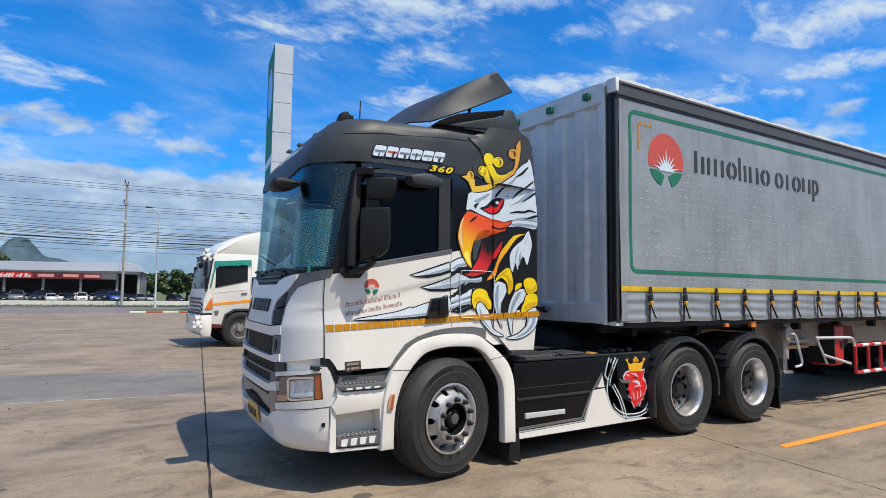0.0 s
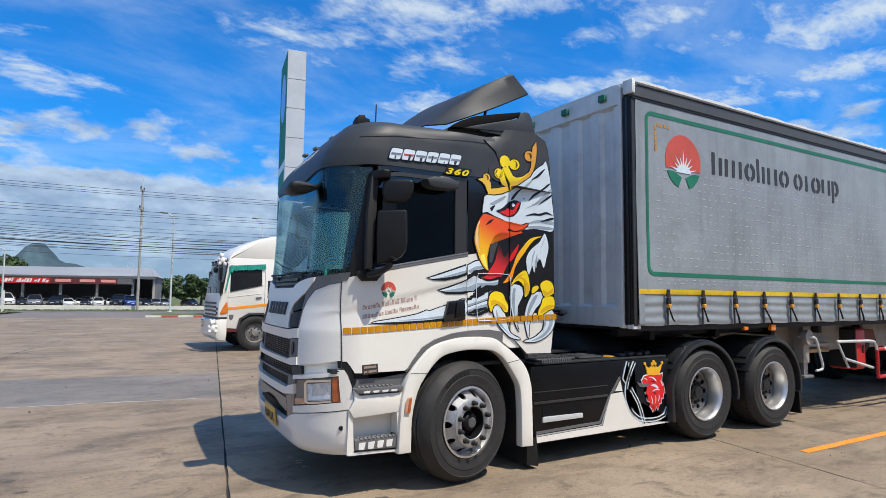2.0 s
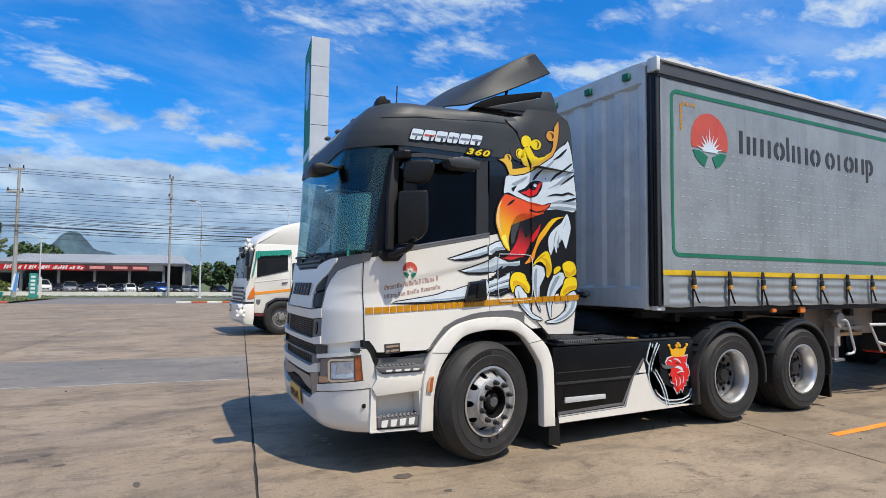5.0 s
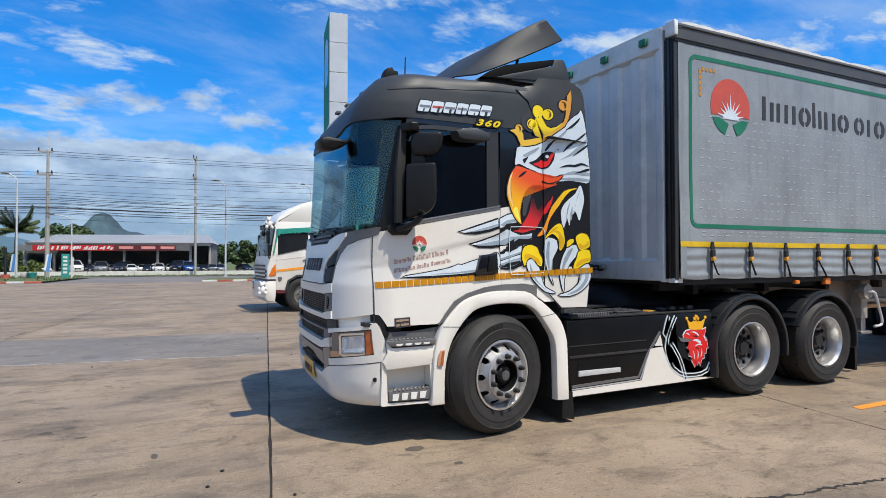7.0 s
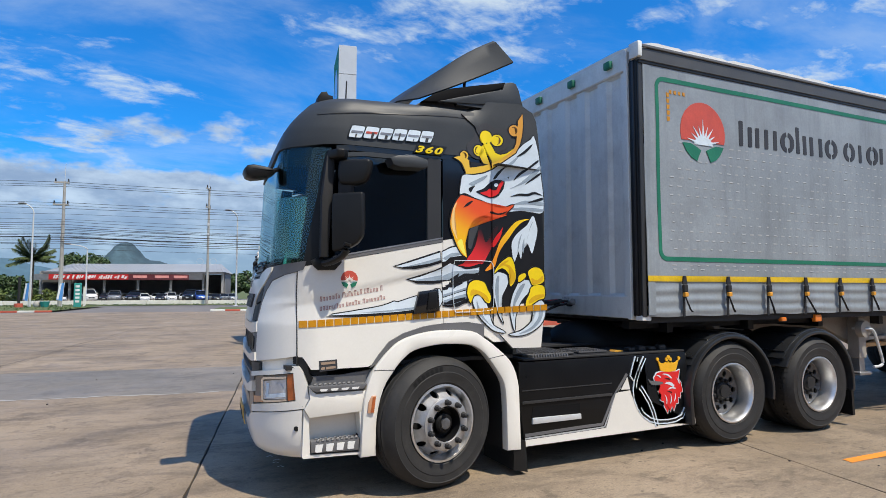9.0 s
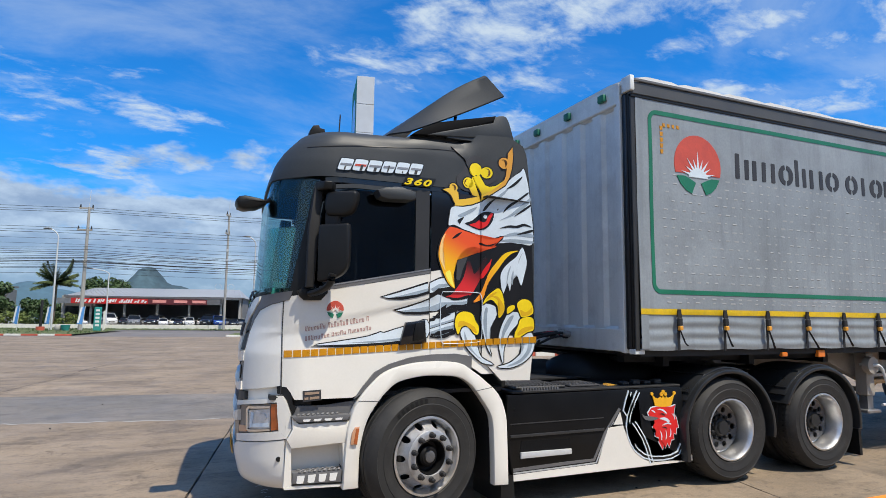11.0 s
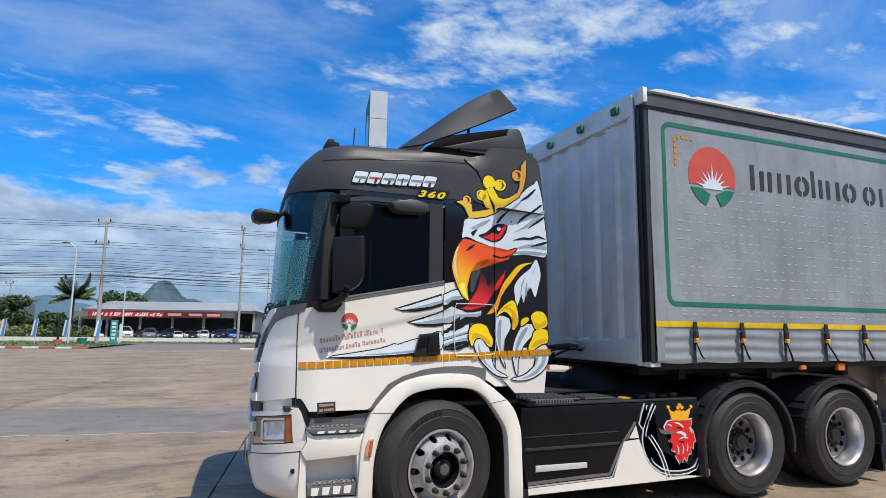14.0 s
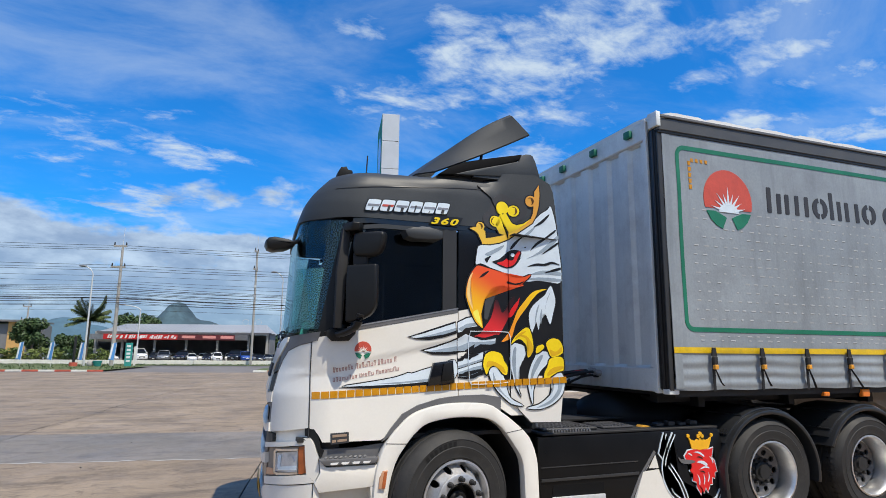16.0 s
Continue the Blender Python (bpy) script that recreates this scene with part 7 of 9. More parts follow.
    part("load_floor", box(X0 + 0.1, X1 - 0.06, Y0 + 0.05, Y1 - 0.05, 1.24, 1.34), DARK, t)

    # curtain: taut above the yellow band, rumpled below it
    STR = [5.505 + 0.6 * k for k in range(21)]
    def wave(x, z):
        y = 0.006 * math.sin(2.1 * x + 0.6 * z) + 0.004 * math.sin(5.3 * x + 1.7 * z + 1) + 0.010 * noise.noise(Vector((x * 0.7, z * 0.9, 3.1))) + 0.004 * noise.noise(Vector((x * 2.4, z * 3.1, 5.2)))
        y *= min(1.0, max(0.0, (3.74 - z) / 0.35))
        if z < 1.70:
            u = min(1.0, (1.70 - z) / 0.12)
            d = min(abs(x - s) for s in STR)
            pinch = math.exp(-(d / 0.10) ** 2)
            run = noise.noise(Vector((x * 1.1, z * 2.0, 7)))
            y += u * (0.0045 * math.cos((z - 1.30) * 62 + 1.6 * run) * (1 - 0.3 * pinch) + 0.006 * noise.noise(Vector((x * 0.8, z * 18, 1))) + 0.004 * pinch)
        return y
    for near in (True, False):
        bm = bmesh.new()
        xs = [5.06 + (X1 - 5.1) * i / 330 for i in range(331)]
        zs = [1.30 + 0.42 * k / 28 for k in range(29)] + [1.72 + (3.76 - 1.72) * k / 14 for k in range(1, 15)]
        g = []
        for x in xs:
            sag = 0.005 * math.sin((x - 5.5) / 0.6 * 2 * math.pi)
            g.append([bm.verts.new((x, (Y0 + wave(x, z)) if near else (Y1 - wave(x, z)), z + (sag * (1.72 - z) / 0.42 if z < 1.72 else 0))) for z in zs])
        for a, b in zip(g, g[1:]):
            for k in range(len(zs) - 1):
                bm.faces.new((a[k], b[k], b[k + 1], a[k + 1]))
        c = part("curtain", bm, CURTAIN, t, "grey tarpaulin side curtain with printed green frame", sharp=180)
        if near:
            curtain = c

    def cloth(x, z):
        return Y0 + wave(x, z)

    def band(name, x0, x1, z0, z1, m, lift, n=120, label=""):
        bm = bmesh.new()
        nn = max(2, int(n * (x1 - x0) / 13))
        kk = max(1, int((z1 - z0) / (0.014 if z1 < 1.70 else 0.12)))
        g = [[bm.verts.new((x0 + (x1 - x0) * i / nn, cloth(x0 + (x1 - x0) * i / nn, z0 + (z1 - z0) * k / kk) - lift, z0 + (z1 - z0) * k / kk)) for k in range(kk + 1)] for i in range(nn + 1)]
        for a, b in zip(g, g[1:]):
            for k in range(kk):
                bm.faces.new((a[k], b[k], b[k + 1], a[k + 1]))
        return part(name, bm, m, curtain, label, sharp=180)

    band("yellow_band", 5.06, X1 - 0.05, 1.637, 1.692, mat_band, 0.006, 420, "yellow stripe along the curtain")
    band("curtain_hem", 5.062, 5.15, 1.32, 3.75, CURTAIN, 0.003, 200)
    # printed green frame with rounded corners
    band("green_line", 5.32, 17.5, 3.605, 3.65, GREEN, 0.004, 200)
    band("green_line", 5.32, 17.5, 1.835, 1.878, GREEN, 0.004, 200)
    band("green_line", 5.215, 5.258, 1.94, 3.545, GREEN, 0.004, 200)
    for cx, cz, a0 in ((5.32, 3.545, 90), (5.32, 1.94, 180)):
        ring = [(cx + 0.105 * math.cos(radians(a0 + 90 * i / 8)), cz + 0.105 * math.sin(radians(a0 + 90 * i / 8))) for i in range(9)]
        inn = [(cx + 0.062 * math.cos(radians(a0 + 90 * i / 8)), cz + 0.062 * math.sin(radians(a0 + 90 * i / 8))) for i in range(9)]
        print_on("green_line", ring + inn[::-1], GREEN, curtain, 0.004, cloth)
    # emblem: red half-round with pale rays over two green leaves
    cx, cz = 5.85, 3.145
    print_on("emblem_red", oval(cx, cz, 0.315, 0.315, 0, 34, -17, 197), LOGORED, curtain, 0.004, cloth, "faded red half-round")
    print_on("emblem_ray", oval(cx, cz - 0.125, 0.13, 0.09, 0, 20, 0, 180), PALE, curtain, 0.006, cloth)
    for k in range(9):
        a = radians(12 + 19.5 * k)
        d = Vector((math.cos(a), math.sin(a)))
        e = Vector((-d.y, d.x)) * 0.016
        b = Vector((cx, cz - 0.12))
        print_on("emblem_ray", [tuple(b + e + d * 0.07), tuple(b - e + d * 0.07), tuple(b + d * (0.27 if k == 4 else 0.20 if k % 2 else 0.235))], PALE, curtain, 0.007, cloth)
    for w in (-1, 1):
        print_on("emblem_leaf", [(cx + w * 0.29, cz - 0.122), (cx + w * 0.18, cz - 0.12), (cx + w * 0.10, cz - 0.15), (cx + w * 0.035, cz - 0.18), (cx + w * 0.07, cz - 0.225), (cx + w * 0.095, cz - 0.295), (cx + w * 0.17, cz - 0.265), (cx + w * 0.24, cz - 0.205)], GREEN, curtain, 0.006, cloth, "green leaf shape")
    # the word mark, as plain upright bars and bowed bars
    zb, xh, st = 3.07, 0.215, 0.058
    for x, lo, hi in ((6.375, 0.0, 0.27), (6.505, 0, xh), (6.615, 0, xh), (6.755, 0, xh), (6.895, 0, xh), (7.275, 0, 0.30), (7.395, 0, xh), (7.515, 0, xh), (7.675, 0, xh), (8.43, 0, xh), (8.845, 0.02, xh), (9.0, 0, xh), (9.10, -0.10, xh)):
        print_on("word_bar", [(x, zb + lo + 0.008), (x + 0.008, zb + lo), (x + st - 0.008, zb + lo), (x + st, zb + lo + 0.008), (x + st, zb + hi - 0.008), (x + st - 0.008, zb + hi), (x + 0.008, zb + hi), (x, zb + hi - 0.008)], CHARCOAL, curtain, 0.004, cloth)
    for x, a0, a1 in ((7.125, 100, 260), (7.125, -80, 80), (7.895, 100, 260), (7.895, -80, 80), (8.24, 100, 260), (8.24, -80, 80), (8.70, 100, 260), (8.70, -80, 80), (9.17, -85, 85)):
        ring = oval(x, zb + xh / 2, 0.115, 0.115, 0, 14, a0, a1)
        print_on("word_bow", ring + oval(x, zb + xh / 2, 0.058, 0.064, 0, 14, a0, a1)[::-1], CHARCOAL, curtain, 0.004, cloth)
    # torn yellow tape marks at the corner
    for k in range(5):
        print_on("tape_mark", [(5.36, 3.50 - k * 0.06), (5.40, 3.50 - k * 0.06), (5.395, 3.46 - k * 0.06), (5.365, 3.455 - k * 0.06)], REFLECT, curtain, 0.004, cloth)
    for k in range(4):
        print_on("tape_mark", [(5.40 + k * 0.06, 3.53), (5.43 + k * 0.06, 3.53), (5.43 + k * 0.06, 3.49), (5.40 + k * 0.06, 3.50)], REFLECT, curtain, 0.004, cloth)
    # rows of small welded dashes
    bm = bmesh.new()
    rnd = random.Random(17)
    for z in [1.755, 1.795] + [1.955 + 0.0885 * r for r in range(13)]:
        x = 5.36 + rnd.uniform(0, 0.06)
        while x < 17.4:
            w = rnd.choice((0.03, 0.045, 0.06))
            y, l = cloth(x, z), rnd.uniform(0.001, 0.0035)
            if rnd.random() < 0.9:
                a = [bm.verts.new((x + dx, y - ly, z + dz)) for dx, dz, ly in ((0, -0.007, 0.0006), (w, -0.007, 0.0006), (w * 0.85, -0.002, l), (w * 0.15, -0.002, l), (0, 0.009, 0.0006), (w, 0.009, 0.0006))]
                bm.faces.new((a[0], a[1], a[2], a[3]))
                bm.faces.new((a[3], a[2], a[5], a[4]))
                bm.faces.new((a[0], a[3], a[4]))
                bm.faces.new((a[1], a[5], a[2]))
            x += 0.118 + rnd.uniform(-0.012, 0.012)
    part("welded_dash", bm, mat_weld, curtain, kind="stuff", sharp=10)
    # straps with buckles
    rnd = random.Random(8)
    for s in STR:
        y = Y0 - 0.012
        st = part("strap", box(s - 0.016, s + 0.016, y - 0.012, y - 0.004, 1.29, 1.60, 0.002), CABLE, t, "black curtain strap")
        part("buckle", box(s - 0.027, s + 0.027, y - 0.045, y - 0.014, 1.535, 1.61, 0.008), DARK, st, "dark ratchet buckle")
        part("buckle_hook", prism([(s - 0.03, 1.61), (s + 0.03, 1.61), (s + 0.016, 1.69), (s - 0.016, 1.69)], y - 0.03, y - 0.014), DARK, st)
        part("strap_pad", box(s - 0.020, s + 0.026, y - 0.05, y - 0.015, 1.49, 1.533, 0.006), mat_amber_strap, st, "orange strap pad")
        dx = rnd.uniform(0.08, 0.16)
        part("strap_tail", tube([(s + 0.01, y - 0.02, 1.49), (s + dx * 0.6, y - 0.03, 1.37), (s + dx, y - 0.02, 1.315 + rnd.uniform(-0.02, 0.03))], 0.012, 6, flat=0.3), CABLE, st)
    part("side_beam", box(X0 + 0.1, X1, Y0 + 0.04, Y0 + 0.10, 1.305, 1.40, 0.006), CHASSIS, t)
    part("side_beam", box(X0 + 0.1, X1, Y1 - 0.10, Y1 - 0.04, 1.305, 1.40, 0.006), CHASSIS, t)
    part("corner_foot", box(X0 + 0.005, X0 + 0.12, Y0 + 0.01, Y0 + 0.10, ZB - 0.035, ZB + 0.015, 0.006), TRAILERPAINT, t)

    # chassis, landing legs and running gear
    for y in (4.82, 6.56):
        part("gooseneck", box(5.2, 8.1, y, y + 0.10, 1.16, 1.24), DARK, t)
        part("main_beam", prism([(8.1, 1.16), (8.9, 0.85), (X1, 0.85), (X1, 1.24), (8.1, 1.24)], y, y + 0.10, bevel=0.006), CHASSIS, t, "beige-grey chassis beam")
    for x in [5.6 + 1.2 * k for k in range(11)]:
        part("cross_beam", box(x, x + 0.08, Y0 + 0.30, Y1 - 0.30, 1.12, 1.22), DARK, t)
    part("kingpin_plate", box(5.3, 7.6, 5.0, 6.5, 1.165, 1.20), DARK, t)
    for y, turn in ((4.62, 1), (6.70, -1)):
        leg = part("landing_leg", box(8.62, 8.76, y, y + 0.14, 0.72, 1.22, 0.008), CHASSIS, t, "beige-grey landing leg")
        part("leg_inner", box(8.64, 8.74, y + 0.02, y + 0.12, 0.56, 0.72), STEEL, leg)
        part("leg_foot", box(8.57, 8.81, y - 0.03, y + 0.17, 0.52, 0.56, 0.01), STEEL, leg)
        part("gear_box", tube([(8.63, y - 0.005, 1.08), (8.63, y - 0.08, 1.08)], 0.10, 14), CHASSIS, leg)
    part("leg_brace", tube([(8.69, 4.74, 0.75), (9.5, 4.84, 0.98)], 0.025, 8), CHASSIS, t)
    part("leg_brace", tube([(8.69, 4.76, 0.78), (8.69, 6.70, 0.78)], 0.03, 8), CHASSIS, t)
    part("crank_handle", tube(curve([(8.63, 4.70, 1.08), (8.63, 4.55, 1.08), (8.70, 4.50, 1.06), (8.80, 4.50, 0.85), (8.86, 4.50, 0.69), (8.82, 4.50, 0.64), (8.68, 4.50, 0.63)], 4), 0.017, 8), GALV, t, "bent steel crank handle")
    part("leg_lamp", box(7.53, 7.64, Y0 + 0.02, Y0 + 0.07, 1.20, 1.28, 0.008), AMBER, t, "amber side lamp")
    part("side_lamp", box(6.97, 7.05, Y0 + 0.02, Y0 + 0.07, 1.215, 1.26, 0.008), AMBER, t)
    # red locker and side guard
    locker = part("extinguisher_locker", box(10.02, 10.38, 4.62, 5.02, 0.55, 1.18, 0.06, 3), RED, t, "red plastic locker")
    part("locker_side", prism([(10.0, 0.60), (10.03, 0.58), (10.03, 1.17), (10.0, 1.15)], 4.60, 5.0), DARK, locker)
    part("locker_latch", box(10.24, 10.30, 4.612, 4.622, 0.80, 0.92, 0.004), DARK, locker)
    rack = part("side_guard", tube(curve([(9.35, 4.55, 1.0), (9.75, 4.47, 1.0), (10.15, 4.44, 0.99), (10.25, 4.44, 0.93), (10.28, 4.44, 0.86)], 5), 0.022, 8), GALV, t, "red and white tubular side guard")
    part("guard_brace", tube([(9.45, 4.5, 0.76), (10.18, 4.46, 0.60)], 0.02, 8), GALV, rack)
    part("guard_brace", tube([(9.38, 4.55, 1.0), (9.60, 4.52, 0.62)], 0.016, 8), GALV, rack)
    for x in (10.29, 10.71, 11.13, 11.55, 11.97, 12.39):
        part("guard_post", tube([(x, 4.44, 0.87), (x, 4.44, 0.46)], 0.026, 8), RED, rack)
    for z in (0.87, 0.46):
        for k in range(11):
            part("guard_rail", tube([(10.29 + 0.2 * k, 4.44, z), (10.49 + 0.2 * k, 4.44, z)], 0.028, 10), PAPER if k % 2 else RED, rack)
    part("tank", tube([(10.2, 5.0, 0.92), (10.9, 5.0, 0.92)], 0.2, 20), DARK, t, "dark air tank")
    part("rust_bracket", prism([(10.3, 0.95), (10.9, 0.92), (10.8, 1.14), (10.4, 1.16)], 4.7, 4.8), mat_rust, t, "rusty brown bracket")
    part("spare_shelf", box(8.8, 9.55, 4.7, 5.1, 0.93, 0.97), CHASSIS, t)
    part("timber", box(8.85, 9.5, 4.72, 4.9, 0.84, 0.89, 0.006), mat_wood, t)
    for x in (13.4, 14.7, 16.0):
        for far in (False, True):
            drive_wheel(t, x, 0.513, far)
        part("axle", tube([(x, 4.7, 0.513), (x, 2 * MID - 4.7, 0.513)], 0.075, 12), DARK, t)
        part("axle_hanger", box(x - 0.2, x + 0.2, 5.2, 6.3, 0.55, 0.9), DARK, t)
    return t


mat_band = mat("worn_yellow_tape", (0.70, 0.46, 0.01), 0.42, vary=0.15, size=5, dirt=(0.35, 0.26, 0.05), dirt_amount=0.45)
mat_rail = mat("dark_grey_rail", (0.07, 0.072, 0.075), 0.5, vary=0.15, size=3)
mat_weld = mat("pale_weld_marks", (0.36, 0.365, 0.37), 0.42, vary=0.1)
mat_amber_strap = mat("orange_strap", (0.75, 0.33, 0.03), 0.6, vary=0.2)
mat_rust = mat("rust_brown", (0.16, 0.05, 0.03), 0.8, vary=0.3)
mat_wood = mat("raw_wood", (0.42, 0.26, 0.12), 0.8, vary=0.25, size=4)
build_trailer()


# ---- ground ----
def sheet(b0, b1, a0, a1, z, nb=1, na=1):
    bm = bmesh.new()
    g = [[bm.verts.new(yard(b0 + (b1 - b0) * i / nb, a0 + (a1 - a0) * k / na, z)) for k in range(na + 1)] for i in range(nb + 1)]
    for i in range(nb):
        for k in range(na):
            bm.faces.new((g[i][k], g[i + 1][k], g[i + 1][k + 1], g[i][k + 1]))
    return bm


def yard_box(b0, b1, a0, a1, z0, z1, bevel=0.0, bm=None):
    own = box(b0, b1, a0, a1, z0, z1, bevel)
    own.transform(YARD)
    return join(own, bm)


CRACK_NEAR = [(3.45, 2.60), (3.675, 2.529), (3.912, 2.473), (4.181, 2.449), (4.436, 2.408), (4.737, 2.366), (5.3, 2.25), (5.9, 2.22)]
SPOTS = [(-0.59, 6.25, 0.06, 0.045), (-0.42, 6.35, 0.05, 0.04), (0.25, 5.15, 0.025, 0.07), (-0.30, 5.96, 0.05, 0.03)]
mat_spot = mat("dried_spot", (0.10, 0.085, 0.068), 0.85, vary=0.3, size=9)


def build_ground():
    single("ground", sheet(-2500, 2500, -2500, 2500, -0.06, 20, 20), GRASS, "dry grass and bare earth reaching the horizon", "ground", "structure")
    single("road", sheet(-260, 260, 43.9, 60.4, -0.012, 40, 4), ASPHALT, "grey asphalt road beyond the yard", "road", "structure")
    lot = single("pavement", sheet(-60, 60, 63.9, 95, -0.01, 20, 8), ASPHALT, "grey forecourt of the car showroom", "pavement", "structure")
    bed = single("yard_floor", sheet(-46, 52, -30, 43.9, -0.016, 10, 10), JOINT, "large worn concrete yard with tarred joints", "floor", "structure")
    rnd = random.Random(11)
    bs = [-44.5, -39.5, -34.5, -29.5, -24.5, -19.5, -14.5, -9.5, -4.49, 0.21, 5.42, 10.5, 15.5, 20.5, 25.5, 30.5, 35.5, 40.5, 45.5, 50.5]
    arow = [-29, -22, -15, -9.0, -3.9, 3.1, 10.06, 13.1, 20, 27, 34, 40, 43.8]
    for i in range(len(bs) - 1):
        for k in range(len(arow) - 1):
            gap = 0.006
            b0, b1, a0, a1 = bs[i] + (0.010 if i == 9 else gap), bs[i + 1] - (0.010 if i == 8 else gap), arow[k] + 0.003, arow[k + 1] - 0.003
            near = -10 < bs[i] < 12 and -5 < arow[k] < 20
            n = 26 if near else 1
            def edge(p, q, wob):
                return [(p[0] + (q[0] - p[0]) * j / n + (rnd.uniform(-wob, wob) if j else 0), p[1] + (q[1] - p[1]) * j / n + (rnd.uniform(-wob, wob) if j else 0)) for j in range(n)]
            w = 0.0065 if near else 0.0
            ring = edge((b0, a0), (b1, a0), w * 0.6) + edge((b1, a0), (b1, a1), w) + edge((b1, a1), (b0, a1), w * 0.6) + edge((b0, a1), (b0, a0), w)
            dz = rnd.uniform(-0.0015, 0.0)
            bm = bmesh.new()
            top = [bm.verts.new(yard(b, a, dz)) for b, a in ring]
            low = [bm.verts.new(yard(b, a, -0.02)) for b, a in ring]
            bm.faces.new(top)
            for j in range(len(ring)):
                bm.faces.new((top[j], low[j], low[(j + 1) % len(ring)], top[(j + 1) % len(ring)]))
            slab = new("slab", mesh_of("slab", bm, DARKCONCRETE if k == 6 and i in (7, 8) else CONCRETE, 60))
            slab.parent = bed
    # orange bay line
    bm = bmesh.new()
    n = 60
    rows = [[bm.verts.new((6.60 + 7.0 * i / n + (0.03 * k), 3.535 + 0.105 * k + rnd.uniform(-0.004, 0.004), 0.003)) for k in (0, 1)] for i in range(n + 1)]
    for p, q in zip(rows, rows[1:]):
        bm.faces.new((p[0], q[0], q[1], p[1]))
    single("bay_line", bm, LINE, "worn orange parking line painted on the concrete", "road marking", "structure")
    # cracks, a pale repair edge, dark spots and chalk
    def crack(name, pts, width, m, label):
        bm = bmesh.new()
        path = curve([(x, y, 0) for x, y in pts], 9)
        rows = []
        for i, p in enumerate(path):
            w = width * rnd.uniform(0.35, 1.4) * (0.25 if i in (0, len(path) - 1) else 1)
            o = Vector((rnd.uniform(-1, 1), rnd.uniform(-1, 1), 0)) * width * 1.4
            rows.append([bm.verts.new(p + o + Vector((-w * 0.3, w * s, 0.0022))) for s in (-1, 1)])
        for a, b in zip(rows, rows[1:]):
            bm.faces.new((a[0], b[0], b[1], a[1]))
        single(name, bm, m, label, "crack", "structure")
    crack("crack", [(-2.3, 13.5), (-1.605, 17.25), (-1.45, 18.6), (-1.28, 19.8), (-1.137, 20.44), (-0.874, 22.0), (-0.229, 25.5)], 0.035, JOINT, "long thin crack across the concrete")
    crack("crack", CRACK_NEAR, 0.014, JOINT, "ragged crack across the concrete")
    e0, e1 = yard(-9.4, 10.03), yard(0.0, 10.03)
    crack("repair_edge", [(e0.x, e0.y), *[(e0.x + (e1.x - e0.x) * k / 6, e0.y + (e1.y - e0.y) * k / 6) for k in range(1, 6)], (e1.x, e1.y)], 0.03, POLECONC, "pale rough edge of a repaired slab")
    for x, y, rx, ry in ((2.11, 4.42, 0.085, 0.06), (2.27, 3.97, 0.04, 0.03), *SPOTS):
        bm = bmesh.new()
        bm.faces.new([bm.verts.new((x + rx * math.cos(a) * rnd.uniform(0.8, 1.15), y + ry * math.sin(a) * rnd.uniform(0.8, 1.15), 0.0018)) for a in [k * math.pi / 9 for k in range(18)]])
        single("oil_spot", bm, mat_spot, "dark dried spot on the concrete", "stain", "structure")
    bm = bmesh.new()
    for x, y, l in ((1.835, 5.95, 0.05), (1.87, 5.80, 0.06), (1.85, 5.72, 0.05), (1.87, 5.58, 0.05)):
        tube([(x, y, 0.001), (x + l * 0.6, y + l * 0.5, 0.001), (x + l, y - l * 0.2, 0.001)], 0.006, 4, bm=bm, flat=0.3)
    single("chalk_mark", bm, PAPER, "faded chalk marks on the concrete", "chalk mark", "structure")
    # little stones
    bm = bmesh.new()
    for k in range(60):
        b, a = rnd.uniform(-5, 8), rnd.uniform(1, 14)
        p = yard(b, a)
        s = rnd.uniform(0.004, 0.014)
        ball(p.x, p.y, s * 0.4, s * rnd.uniform(0.8, 1.6), s, s * 0.6, 6, 4, bm)
    single("grit", bm, DARK, "scattered dark grit on the concrete", "grit", "stuff")
    # kerbs, in painted lengths
    for name, b0, n, a, length in (("kerb", -46, 32, 45.2, 1.0), ("kerb", -4.1, 12, 44.6, 1.0)):
        k_ob = thing("kerb", (0, 0, 0), "red and white painted kerb of the verge", "kerb", kind="structure")
        for j in range(n):
            part("kerb_stone", yard_box(b0 + j * length + 0.01, b0 + (j + 1) * length - 0.01, a, a + 0.2, -0.02, 0.11, 0.02), (KERBRED if j % 2 else WALLWHITE), k_ob)
    bar = thing("kerb", (16, 21.5, 0), "red and white painted kerb behind the trailer", "kerb", kind="structure")
    for j in range(9):
        part("kerb_stone", box(12.6 + j * 0.95, 13.53 + j * 0.95, 21.45, 21.7, -0.02, 0.2, 0.02), (KERBRED if j % 2 else WALLWHITE), bar)
    single("verge", sheet(-46, -13.9, 45.35, 56.8, 0.10, 30, 8), GRASS, "trampled grass verge behind the kerb", "verge", "structure")
    single("verge", sheet(-4.0, 8, 44.75, 50, 0.10, 10, 4), GRASS, "small grass island with a street lamp", "verge", "structure")
    single("verge", sheet(-120, 120, 60.4, 63.6, 0.02, 60, 2), GRASS, "strip of grass before the wall", "verge", "structure")
    bm = bmesh.new()
    for k in range(2600):
        b, a = rnd.uniform(-46, -14), rnd.uniform(45.4, 56.5)
        if k % 2:
            b, a = rnd.uniform(-46, 12), rnd.uniform(60.5, 63.4)
        p = yard(b, a, 0.05)
        h = rnd.uniform(0.03, 0.10) if k % 2 else rnd.uniform(0.05, 0.2)
        dx, dy = rnd.uniform(-0.12, 0.12), rnd.uniform(-0.12, 0.12)
        bm.faces.new((bm.verts.new(p + Vector((-0.06, 0, 0))), bm.verts.new(p + Vector((0.06, 0.02, 0))), bm.verts.new(p + Vector((dx, dy, h)))))
